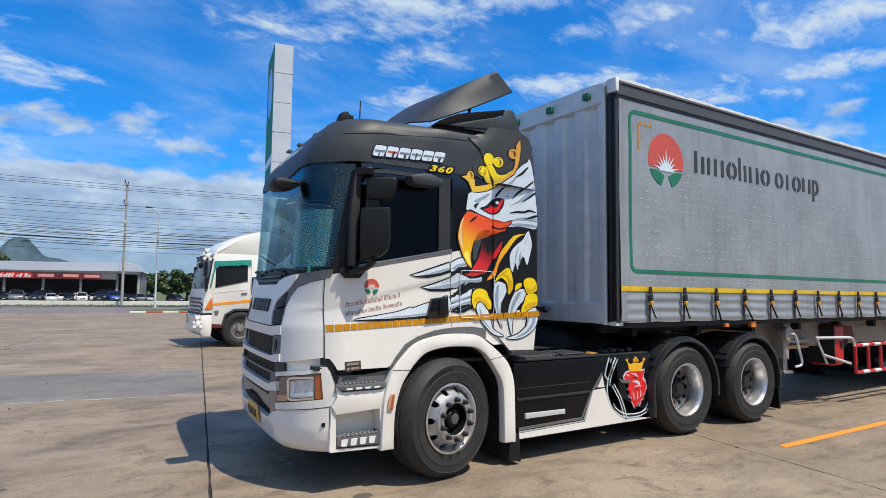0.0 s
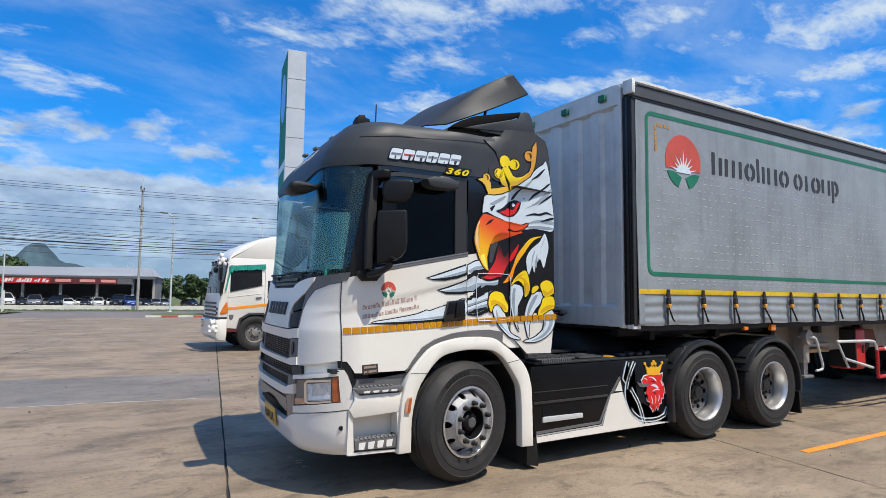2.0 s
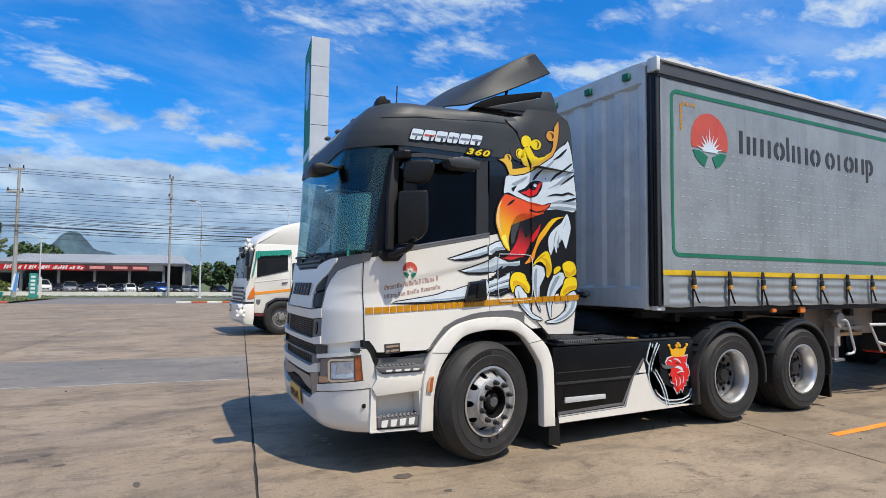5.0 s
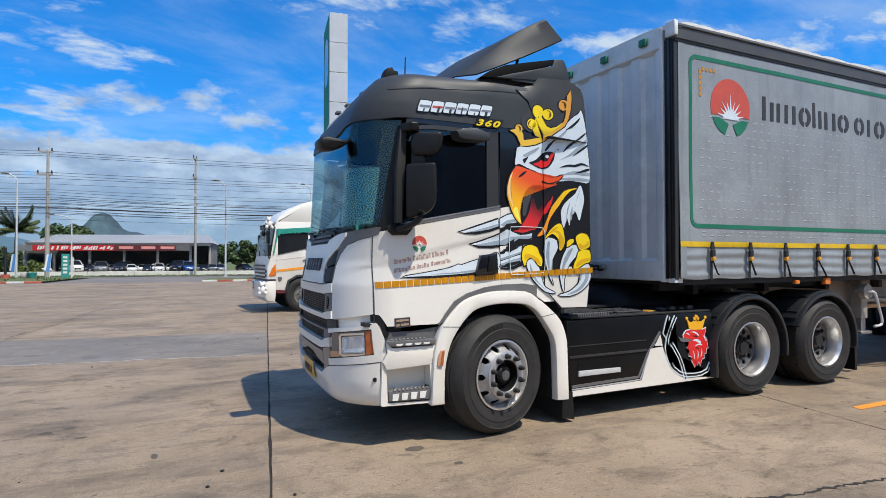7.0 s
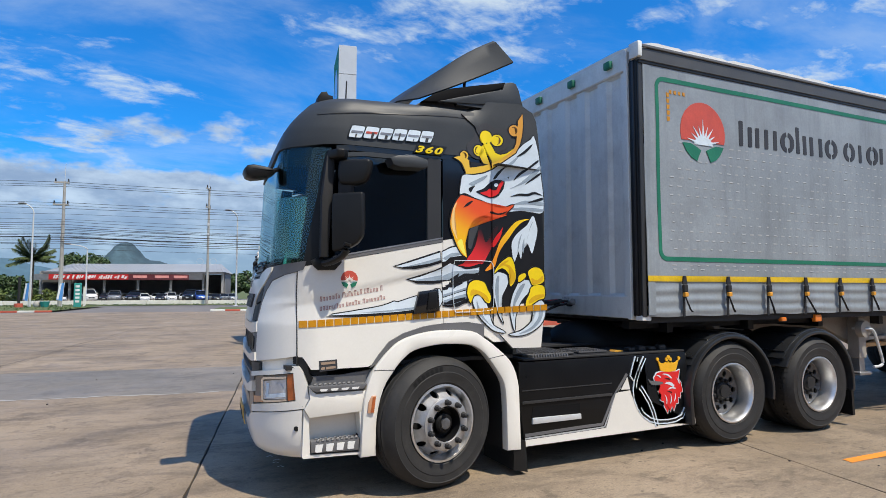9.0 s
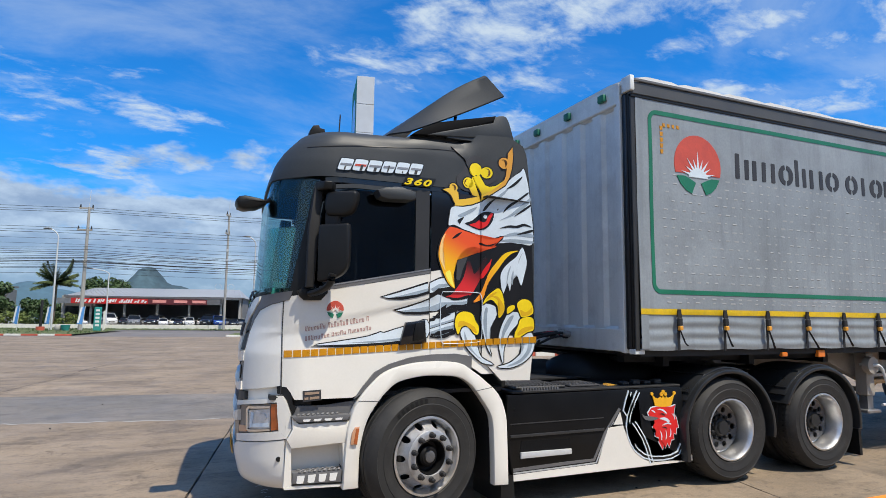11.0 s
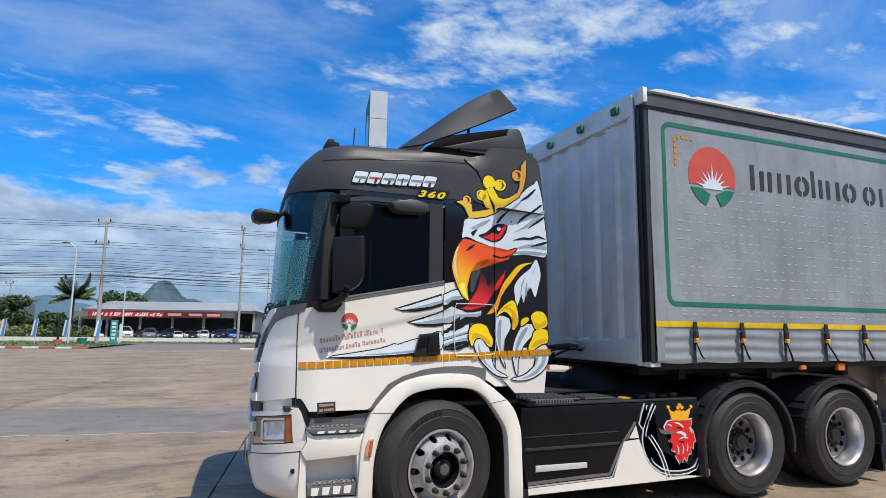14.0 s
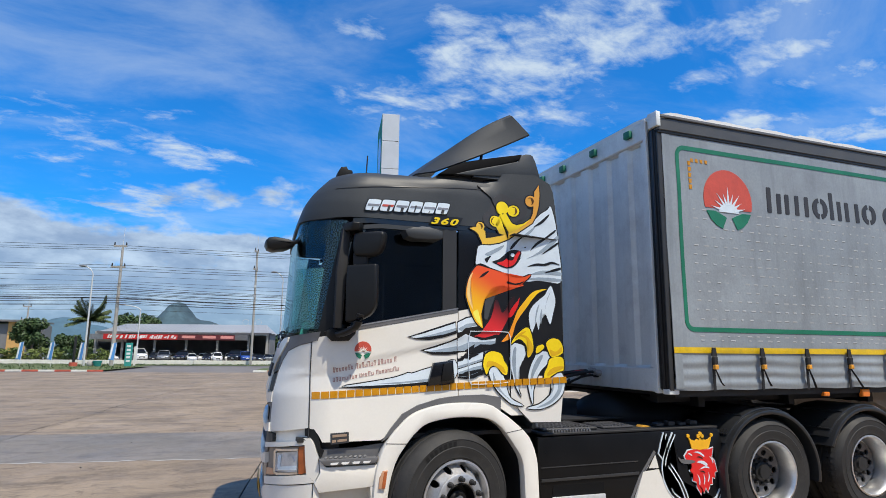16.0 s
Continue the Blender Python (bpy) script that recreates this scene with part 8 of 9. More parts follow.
    single("grass_tufts", bm, LEAF, "uneven tufts of grass along the road", "grass", "stuff")


build_ground()
# unseen wall, added to keep the low sky out of the truck's reflections
bm = bmesh.new()
box(-26, 34, -17.4, -17.0, -0.05, 7.5, bm=bm)
single("wall_south", bm, UNSEENWALL, "unseen plain grey wall added behind the yard to darken reflections", "wall", "structure")


# ---- across the road ----
def build_wall():
    w = thing("low_wall", (*yard(-10, 63.7)[:2], 0), "low white rendered wall round the showroom lot", "wall", kind="structure")
    for j in range(22):
        b0 = -60 + j * 4.0
        part("wall_panel", yard_box(b0 + 0.012, b0 + 3.988, 63.6, 63.78, -0.02, 0.42, 0.015), WALLWHITE, w)


def car(body, kind="sedan"):
    """A parked car with its nose towards -y, standing at the origin."""
    t = thing("parked_car", (0, 0, 0), {"sedan": "parked saloon car", "suv": "parked sport utility car", "van": "parked van"}[kind] + " in the showroom lot", "car", "cars in the lot")
    H = {"sedan": 1.46, "suv": 1.62, "van": 1.70}[kind]
    W = 0.86
    nose, cowl, roof0, roof1, tail = (0, 1.05, 1.85, 3.2, 4.2) if kind != "van" else (0, 0.8, 1.5, 4.1, 4.4)
    hood = 0.88 if kind == "sedan" else 1.02
    def shell(stations):
        """Rounded cross-sections: place, half width, foot, shoulder height, top height, top half width."""
        b, rows = bmesh.new(), []
        for y, w, z0, z1, z2, w2 in stations:
            half = [(w * 0.9, z0), (w, z0 + 0.12), (w, z0 + (z1 - z0) * 0.6), (w * 0.97, z1), (w2, z1 + (z2 - z1) * 0.75), (w2 * 0.86, z2), (0.0, z2 + 0.02)]
            rows.append([b.verts.new((x, y, z)) for x, z in half] + [b.verts.new((-x, y, z)) for x, z in half[-2::-1]])
        for p, q in zip(rows, rows[1:]):
            for k in range(len(p)):
                j = (k + 1) % len(p)
                b.faces.new((p[k], p[j], q[j], q[k]))
        b.faces.new(rows[0])
        b.faces.new(rows[-1][::-1])
        bmesh.ops.recalc_face_normals(b, faces=b.faces[:])
        return b
    part("body", shell([(-0.02, W * 0.72, 0.34, hood - 0.36, hood - 0.30, W * 0.66), (0.06, W * 0.90, 0.26, hood - 0.26, hood - 0.17, W * 0.78), (0.35, W * 0.98, 0.24, hood - 0.16, hood - 0.06, W * 0.84), (cowl, W, 0.24, hood - 0.08, hood + 0.02, W * 0.88), (2.6, W, 0.24, hood - 0.05, hood + 0.03, W * 0.9), (3.9, W, 0.26, hood - 0.03, hood + 0.05, W * 0.88), (4.35, W * 0.92, 0.3, hood - 0.06, hood, W * 0.8), (4.45, W * 0.82, 0.36, hood - 0.2, hood - 0.14, W * 0.74)]), body, t, sharp=50)
    def cabin(k, z0, z1):
        c, r = 0.93 + k, 0.70 + k
        rows = [(cowl - k, z0, W * c), (roof0 - 0.35, z0 + (z1 - z0) * 0.55, W * (c + r) / 2), (roof0, z1 - 0.04, W * r), (roof0 + 0.4, z1, W * r), (roof1 - 0.3, z1, W * r), (roof1, z1 - 0.05, W * r), (tail + k, z0, W * c)]
        b = bmesh.new()
        top = [[b.verts.new((s * w, y, z)) for s in (-1, -0.7, 0.7, 1)] for y, z, w in rows]
        low = [[b.verts.new((s * W * c, y, z0 - 0.02)) for s in (-1, 1)] for y, z, w in rows]
        for i in range(len(rows) - 1):
            for j in range(3):
                b.faces.new((top[i][j], top[i][j + 1], top[i + 1][j + 1], top[i + 1][j]))
            b.faces.new((low[i][0], top[i][0], top[i + 1][0], low[i + 1][0]))
            b.faces.new((top[i][3], low[i][1], low[i + 1][1], top[i + 1][3]))
        return b
    part("window_band", cabin(0.0, hood - 0.01, H - 0.03), mat_carglass, t, "dark car glass", sharp=50)
    part("roof", box(-W * 0.71, W * 0.71, roof0 - 0.08, roof1 + 0.02, H - 0.075, H, 0.035, 3), body, t)
    for s in (-1, 1):
        part("pillar", tube([(s * W * 0.92, cowl + 0.02, hood + 0.01), (s * W * 0.80, roof0 - 0.36, hood + (H - hood) * 0.55), (s * W * 0.70, roof0 - 0.02, H - 0.05)], 0.035, 6), body, t)
        part("pillar", tube([(s * W * 0.93, tail - 0.1, hood + 0.02), (s * W * 0.71, roof1 - 0.02, H - 0.06)], 0.05, 6), body, t)
    for s in (-1, 1):
        part("headlight", box(s * 0.55 - 0.16, s * 0.55 + 0.16, -0.03, 0.2, hood - 0.36, hood - 0.24, 0.03), CHROME, t)
        part("mirror", box(s * 0.95 - 0.09, s * 0.95 + 0.09, cowl + 0.25, cowl + 0.37, hood + 0.02, hood + 0.14, 0.03), body, t)
        for y in (0.85, 3.45):
            b = bmesh.new()
            lathe([(0.0, 0.0), (0.2, 0.01), (0.21, 0.0), (0.31, 0.0), (0.32, -0.05), (0.32, -0.2), (0.0, -0.2)], 0, 0, 0, 20, b)
            b.transform(Matrix.Translation((s * 0.87, y, 0.32)) @ Matrix.Rotation(radians(90 * s), 4, "Z"))
            part("wheel", b, RUBBER, t)
    part("grille", box(-0.36, 0.36, -0.05, 0.0, 0.42, hood - 0.38, 0.02), DARK, t)
    part("number_plate", box(-0.2, 0.2, -0.062, -0.05, 0.44, 0.53), PAPER, t)
    return t


def build_cars():
    stock = {(m.name, k): car(m, k) for m, k in ((CARWHITE, "sedan"), (CARBLACK, "suv"), (CARWHITE, "van"), (CARGREY, "sedan"), (CARBLUE, "sedan"), (CARBLACK, "sedan"))}
    rows = [(-23.9, 66.6, "car_white", "sedan", 14), (-20.0, 66.4, "car_white", "sedan", 60), (-17.6, 66.5, "car_white", "van", 30), (-15.45, 66, "car_grey", "sedan", 12), (-14.0, 66, "car_black", "sedan", -8), (-12.6, 65.8, "car_white", "sedan", 16), (-11.3, 66, "car_black", "sedan", 5), (-10.1, 65.8, "car_white", "van", 15), (-8.7, 66, "car_black", "suv", -5),
            (-7.2, 65.9, "car_blue", "sedan", 18), (-5.8, 66.2, "car_black", "sedan", 20), (-4.2, 66.4, "car_grey", "sedan", 20), (-16.6, 66.8, "car_black", "suv", 6), (-26.5, 67, "car_white", "sedan", 25),
            (-14.6, 71.4, "car_black", "suv", 0), (-12.2, 71.6, "car_white", "van", 6), (-9.6, 71.4, "car_black", "suv", -4), (-7.6, 71.6, "car_white", "sedan", 8), (-17.2, 71.4, "car_grey", "sedan", 5), (-1.5, 67, "car_black", "sedan", 30), (1.2, 67, "car_white", "sedan", 24), (3.6, 67.4, "car_grey", "sedan", 28)]
    single("pavement", yard_box(-31, 7, 65.0, 69.55, -0.02, 0.27), POLECONC, "raised concrete car lot behind the low wall", "pavement", "structure")
    rnd = random.Random(12)
    kinds = list(stock)
    for k in range(13):
        c = kinds[rnd.choice((0, 1, 1, 2, 3, 5, 5))]
        rows.append((-22.4 + k * 1.42 + rnd.uniform(-0.2, 0.2), 68.9 + rnd.uniform(-0.2, 0.3), c[0], c[1], rnd.choice((-4, 3, 8, 184))))
    used = set()
    names = {"car_white": "white", "car_black": "black", "car_grey": "silver-grey", "car_blue": "dark blue"}
    for b, a, c, k, turn in rows:
        m = YARD @ pose(b, a, 0.27, 0, 0, turn) @ Matrix.Scale(0.74, 4)
        key = (c, k)
        if key in used:
            ob = copy_thing(stock[key], m)
        else:
            ob = stock[key]
            ob.matrix_basis = m
            used.add(key)
        ob["label"] = names[c] + " " + {"sedan": "saloon car parked behind the low wall", "suv": "sport utility car parked in the lot", "van": "van parked behind the low wall"}[k]


def build_showroom():
    t = thing("car_showroom", (0, 0, 0), "open-fronted car showroom with grey metal roof and red sign band", "building")
    def P(name, m, *a, label="", bevel=0.0, parent=None):
        return part(name, yard_box(*a, bevel=bevel), m, parent or t, label)
    # inner walls in a dark grey that holds the shade under the roof
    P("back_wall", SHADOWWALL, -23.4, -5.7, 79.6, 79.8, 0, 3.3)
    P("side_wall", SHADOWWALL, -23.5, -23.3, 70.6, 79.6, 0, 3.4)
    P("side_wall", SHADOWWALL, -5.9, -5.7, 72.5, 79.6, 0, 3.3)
    P("floor_slab", POLECONC, -23.4, -5.7, 69.6, 79.6, 0, 0.27)
    # roof: two slopes of sheet, with raised ribs
    roof = bmesh.new()
    lo = [yard(-23.0, 69.3, 3.26), yard(-5.5, 69.3, 3.36)]
    hi = [yard(-22.0, 75, 4.32), yard(-6.4, 75, 4.42)]
    bk = [yard(-23.0, 80.7, 3.26), yard(-5.5, 80.7, 3.36)]
    v = [roof.verts.new(p) for p in (*lo, *hi, *bk)]
    for f in ((0, 1, 3, 2), (2, 3, 5, 4), (0, 2, 4), (1, 5, 3)):
        roof.faces.new([v[i] for i in f])
    r = part("roof", roof, ROOFMETAL, t, "grey corrugated metal roof")
    for k in range(40):
        u = (k + 0.5) / 40
        part("roof_rib", tube([lo[0].lerp(lo[1], u) + Vector((0, 0, 0.03)), hi[0].lerp(hi[1], u) + Vector((0, 0, 0.02))], 0.016, 4), ROOFMETAL, r)
    P("eave_board", GREYTRIM, -23.0, -5.5, 69.2, 69.3, 3.14, 3.30)
    for b in (-23.3, -20.65, -17.42, -14.2, -10.98, -7.72, -5.75):
        P("post", POLECONC, b - 0.11, b + 0.11, 69.9, 70.12, 0, 3.3)
    sign = P("sign_band", RED, -22.3, -14.95, 69.05, 69.19, 2.48, 3.04, label="red sign band with white bars")
    P("sign_panel", mat_maroon, -14.95, -9.05, 69.05, 69.19, 2.48, 3.06)
    P("sign_panel", GREYTRIM, -9.05, -7.7, 69.05, 69.19, 2.50, 3.10)
    P("sign_panel", STEEL, -23.6, -22.3, 69.05, 69.19, 2.46, 3.03)
    rnd = random.Random(3)
    b = -21.9
    while b < -15.3:
        w = rnd.uniform(0.10, 0.24)
        if rnd.random() > 0.12:
            z0, z1 = 2.58 + rnd.choice((0, 0, 0.06)), 2.90 + rnd.choice((-0.08, 0, 0.04, 0.08))
            bar = prism([(b, z0), (b + w, z0), (b + w + 0.12, z1), (b + 0.12, z1)], 69.02, 69.05)
            bar.transform(YARD)
            part("sign_bar", bar, PAPER, sign)
        b += w + rnd.choice((0.06, 0.08, 0.07, 0.22))
    for b in (-14.5, -12.4, -10.55):
        P("sign_bar", mat_pink, b, b + 1.35, 69.02, 69.05, 2.66, 2.94, parent=sign)


mat_maroon = mat("maroon_sign", (0.12, 0.02, 0.025), 0.5, vary=0.1)
mat_pink = mat("pale_red_sign", (0.75, 0.30, 0.26), 0.5, vary=0.1)


def lamp_post(b, a, h, reach, label):
    t = thing("street_lamp", (0, 0, 0), label, "street lamp", "street lamps")
    bend = curve([(0, 0, h * 0.92), (0, 0, h * 0.97), (-reach * 0.35, 0, h * 1.02), (-reach, 0, h * 1.05)], 5)
    part("pole", tube([(0, 0, 0), (0, 0, h * 0.5), (0, 0, h * 0.92)], 0.085, 10, r1=0.055), GALV, t)
    part("arm", tube(bend, 0.045, 8), GALV, t)
    part("lamp_head", ball(-reach - 0.25, 0, h * 1.055, 0.34, 0.14, 0.08, 12, 8), GREYTRIM, t)
    part("foot", box(-0.18, 0.18, -0.18, 0.18, 0, 0.06, 0.01), GALV, t)
    t.matrix_basis = YARD @ pose(b, a, 0.02)
    return t


def power_pole(b, a, h, label, lean=0.0, turn=0.0):
    t = thing("power_pole", (0, 0, 0), label, "power pole", "power poles")
    part("pole", tube([(0, 0, 0), (0, 0, h * 0.5), (0, 0, h)], 0.19 if turn == 0 else 0.13, 8, r1=0.10), POLECONC, t)
    part("tip_rod", tube([(0, 0, h), (0.04, 0, h + 1.5)], 0.02, 6), GALV, t)
    for z, w in ((h - 0.1, 0.75), (h - 1.95, 0.8)):
        arm = part("cross_arm", box(-w, 0.35, -0.08, 0.08, z - 0.08, z + 0.06), POLECONC, t)
        for x in (-w + 0.08, 0.28):
            part("insulator", tube([(x, 0, z + 0.06), (x, 0, z + 0.32)], 0.07, 8, r1=0.045), DARK, arm)
    for z in (h - 3.6, h - 4.6):
        part("bracket", box(-0.16, -0.1, -0.1, 0.1, z - 0.2, z + 0.1, 0.02), GALV, t)
    t.matrix_basis = YARD @ pose(b, a, 0, 0, lean, turn)
    return t


def build_lines():
    power_pole(-17.0, 56, 10.5, "concrete power pole with cross arms on the verge")
    power_pole(-6.5, 63, 11.5, "concrete power pole behind the wall", 0.0, 80.0)
    power_pole(-41.3, 95, 7.4, "far wooden power pole")
    lamp_post(-18.95, 55.4, 8.0, 0.6, "grey street lamp beside the palm")
    lamp_post(-3.3, 56.5, 8.1, 0.55, "grey street lamp on the grass island")
    lamp_post(-18.0, 66, 5.6, 1.5, "slim lamp with a long arm before the showroom")
    lamp_post(5.4, 75, 10.2, 0.7, "far grey street lamp")
    part_of = thing("overhead_cables", (*yard(-16.6, 56)[:2], 9), "bundle of black overhead cables between the power poles", "cables")
    rnd = random.Random(5)
    runs = [(10.45, 0.014), (10.25, 0.012), (10.08, 0.014), (8.66, 0.014), (8.50, 0.012), (8.25, 0.014), (7.75, 0.01), (7.3, 0.01), (7.1, 0.012), (6.85, 0.014), (6.62, 0.012), (6.5, 0.018), (6.4, 0.012), (6.22, 0.02), (6.12, 0.014), (5.98, 0.012), (5.82, 0.026), (5.74, 0.018), (5.6, 0.02), (5.45, 0.014), (5.32, 0.012), (5.9, 0.01), (6.7, 0.01), (4.9, 0.01)]
    for z0, r in runs:
        off = rnd.uniform(-0.35, 0.35)
        sag = rnd.uniform(0.15, 0.45) * (1.0 if z0 < 7.5 else 0.5)
        tilt = rnd.uniform(-0.012, 0.006) if z0 < 8 else -0.006
        pts = []
        for i in range(61):
            b = -86.6 + 175 * i / 60
            f = ((b + 16.6) / 35) % 1
            pts.append(yard(b, 56 + off, z0 + tilt * (b + 16.6) - sag * 4 * f * (1 - f)))
        part("cable", tube(pts, r * 1.2, 5), CABLE, part_of)
    for b in (-7.15, -5.95):
        p = yard(b, 62.6, 4.2)
        part("cable_loop", tube([p + Vector((0.3 * math.cos(i * math.pi / 8), 0, 0.3 * math.sin(i * math.pi / 8))) for i in range(17)], 0.012, 5), GALV, part_of)


def crown(t, place, radius, height, count, rnd, leafsize=0.22, m=LEAF):
    """Clumps of small leaves with gaps between them."""
    bm = bmesh.new()
    clumps = [(rnd.uniform(-1, 1), rnd.uniform(-1, 1), rnd.uniform(-0.8, 1)) for _ in range(16)]
    clumps = [Vector(c) / max(1, Vector(c).length) for c in clumps]
    for k in range(count):
        c = clumps[k % len(clumps)]
        d = Vector((rnd.gauss(0, 1), rnd.gauss(0, 1), rnd.gauss(0, 1))).normalized() * rnd.uniform(0.6, 1.0) * 0.42
        p = Vector(place) + Vector(((c.x + d.x) * radius, (c.y + d.y) * radius, (c.z + d.z) * height))
        n = (d + Vector((rnd.uniform(-0.6, 0.6), rnd.uniform(-0.6, 0.6), rnd.uniform(0, 0.8)))).normalized()
        u = n.orthogonal().normalized()
        u.rotate(Matrix.Rotation(rnd.uniform(0, 6.28), 3, n))
        w = n.cross(u)
        s = leafsize * rnd.uniform(0.6, 1.3)
        bm.faces.new([bm.verts.new(p + q) for q in (u * s, w * s * 0.5, -u * s, -w * s * 0.5)])
    return part("crown", bm, m, t, sharp=180)


def tree(b, a, h, radius, seed, label, count=900):
    rnd = random.Random(seed)
    t = thing("tree", (0, 0, 0), label, "tree", "trees")
    part("trunk", tube(curve([(0, 0, 0), (0.08, 0.05, h * 0.3), (-0.05, 0.1, h * 0.6)], 4), 0.2, 8, r1=0.1), BARK, t)
    for k in range(5):
        a_ = k * 1.26 + rnd.random()
        part("limb", tube([(0, 0.08, h * (0.3 + 0.05 * k)), (radius * 0.35 * math.cos(a_), radius * 0.35 * math.sin(a_), h * 0.6), (radius * 0.7 * math.cos(a_), radius * 0.7 * math.sin(a_), h * 0.78)], 0.08, 6, r1=0.025), BARK, t)
    crown(t, (0, 0, h * 0.62), radius, h * 0.36, count * 3, rnd)
    t.matrix_basis = YARD @ pose(b, a, 0)
    return t


def palm():
    rnd = random.Random(2)
    t = thing("coconut_palm", (0, 0, 0), "coconut palm with arching green fronds", "palm tree")
    part("trunk", tube(curve([(0, 0, 0), (0.1, 0, 2), (0.15, 0.05, 4.4)], 6), 0.19, 10, r1=0.12), BARK, t)
    for k in range(46):
        az, up = k * 2.4, rnd.uniform(-0.35, 0.9) if k % 2 else rnd.uniform(0.8, 1.9)
        l = rnd.uniform(1.9, 2.3)
        d = Vector((math.cos(az), math.sin(az), 0))
        pts = [Vector((0.15, 0.05, 4.4)) + d * l * s * (1 - 0.25 * up * s) + Vector((0, 0, up * l * 0.75 * s - (0.45 + 0.2 * up) * l * 0.42 * s * s)) for s in [i / 10 for i in range(11)]]
        bm = bmesh.new()
        tube(pts, 0.025, 4, bm, r1=0.006)
        for i in range(1, 11):
            for j in range(4):
                p = pts[i - 1].lerp(pts[i], j / 4)
                side = d.cross(Vector((0, 0, 1)))
                ln = 0.46 * math.sin(math.pi * (0.12 + 0.8 * (i + j / 4) / 11)) + 0.10
                for s in (-1, 1):
                    tip = p + side * s * ln * 0.8 + d * ln * 0.45 - Vector((0, 0, ln * rnd.uniform(0.3, 0.75)))
                    w = d * 0.055
                    bm.faces.new((bm.verts.new(p - w), bm.verts.new(p + w), bm.verts.new(tip)))
        part("frond", bm, PALMLEAF, t, sharp=180)
    t.matrix_basis = YARD @ pose(-22.3, 64.6, 0)


def build_green():
    palm()
    tree(-35.6, 84, 4.9, 1.75, 1, "dense dark green tree beside the ochre building", 1300)
    tree(-32.6, 88, 3.4, 1.5, 7, "dark green tree behind the hedge")
    tree(-23.4, 84, 5.7, 2.5, 3, "round green tree behind the showroom roof", 1300)
    tree(-27.2, 88, 3.6, 1.7, 9, "low green tree behind the hedge")
    tree(-29.6, 86, 2.9, 1.5, 10, "low green tree behind the hedge")
    for k, (b, h, r) in enumerate(((-5.6, 3.6, 1.7), (-3.6, 4.2, 1.9), (-1.4, 3.5, 1.9), (1.2, 3.4, 2.2), (4.2, 3.6, 2.4), (8, 4.2, 2.6), (12, 4.4, 2.6))):
        tree(b, 86 + (k % 3) * 2, h, r, 20 + k, "green tree beyond the showroom", 900)
    rnd = random.Random(6)
    for k in range(10):
        t = thing("hedge", (0, 0, 0), "clipped yellow-green hedge behind the low wall", "hedge", "hedges")
        part("stem", tube([(0, 0, 0), (0, 0, 0.7)], 0.05, 6), BARK, t)
        crown(t, (0, 0, 0.85), 1.0, 0.62, 900, rnd, 0.13, mat_hedge)
        t.matrix_basis = YARD @ pose(-37 + k * 1.75 + rnd.uniform(-0.2, 0.2), 65.2 + rnd.uniform(-0.2, 0.3), 0)


mat_hedge = mat("hedge_leaves", (0.13, 0.17, 0.035), 0.65, vary=0.4, size=2, fine=9)


def hill(name, cb, ca, peaks, depth, m, label, seed, rough=1.0):
    """A ridge: peaks as rows of (place across, height)."""
    bm = bmesh.new()
    n, k2 = 90, 14
    b0, b1 = peaks[0][0], peaks[-1][0]
    rows = []
    for i in range(n + 1):
        b = b0 + (b1 - b0) * i / n
        h = float(np.interp(b, [p[0] for p in peaks], [p[1] for p in peaks]))
        row = []
        for k in range(k2 + 1):
            v = k / k2
            f = math.sin(math.pi * min(1, v * 1.02)) ** 0.7 if 0 < v < 1 else 0
            j = noise.noise(Vector((b * 0.03, v * 6, seed))) * 0.10 * rough + noise.noise(Vector((b * 0.11, v * 14, seed))) * 0.04 * rough
            row.append(bm.verts.new(yard(b, ca + depth * (v - 0.5), max(-2, h * f * (1 + j * (0.4 if 0.4 < v < 0.6 else 1))))))
        rows.append(row)
    for p, q in zip(rows, rows[1:]):
        for k in range(k2):
            bm.faces.new((p[k], q[k], q[k + 1], p[k + 1]))
    single(name, bm, m, label, "hill", "structure")


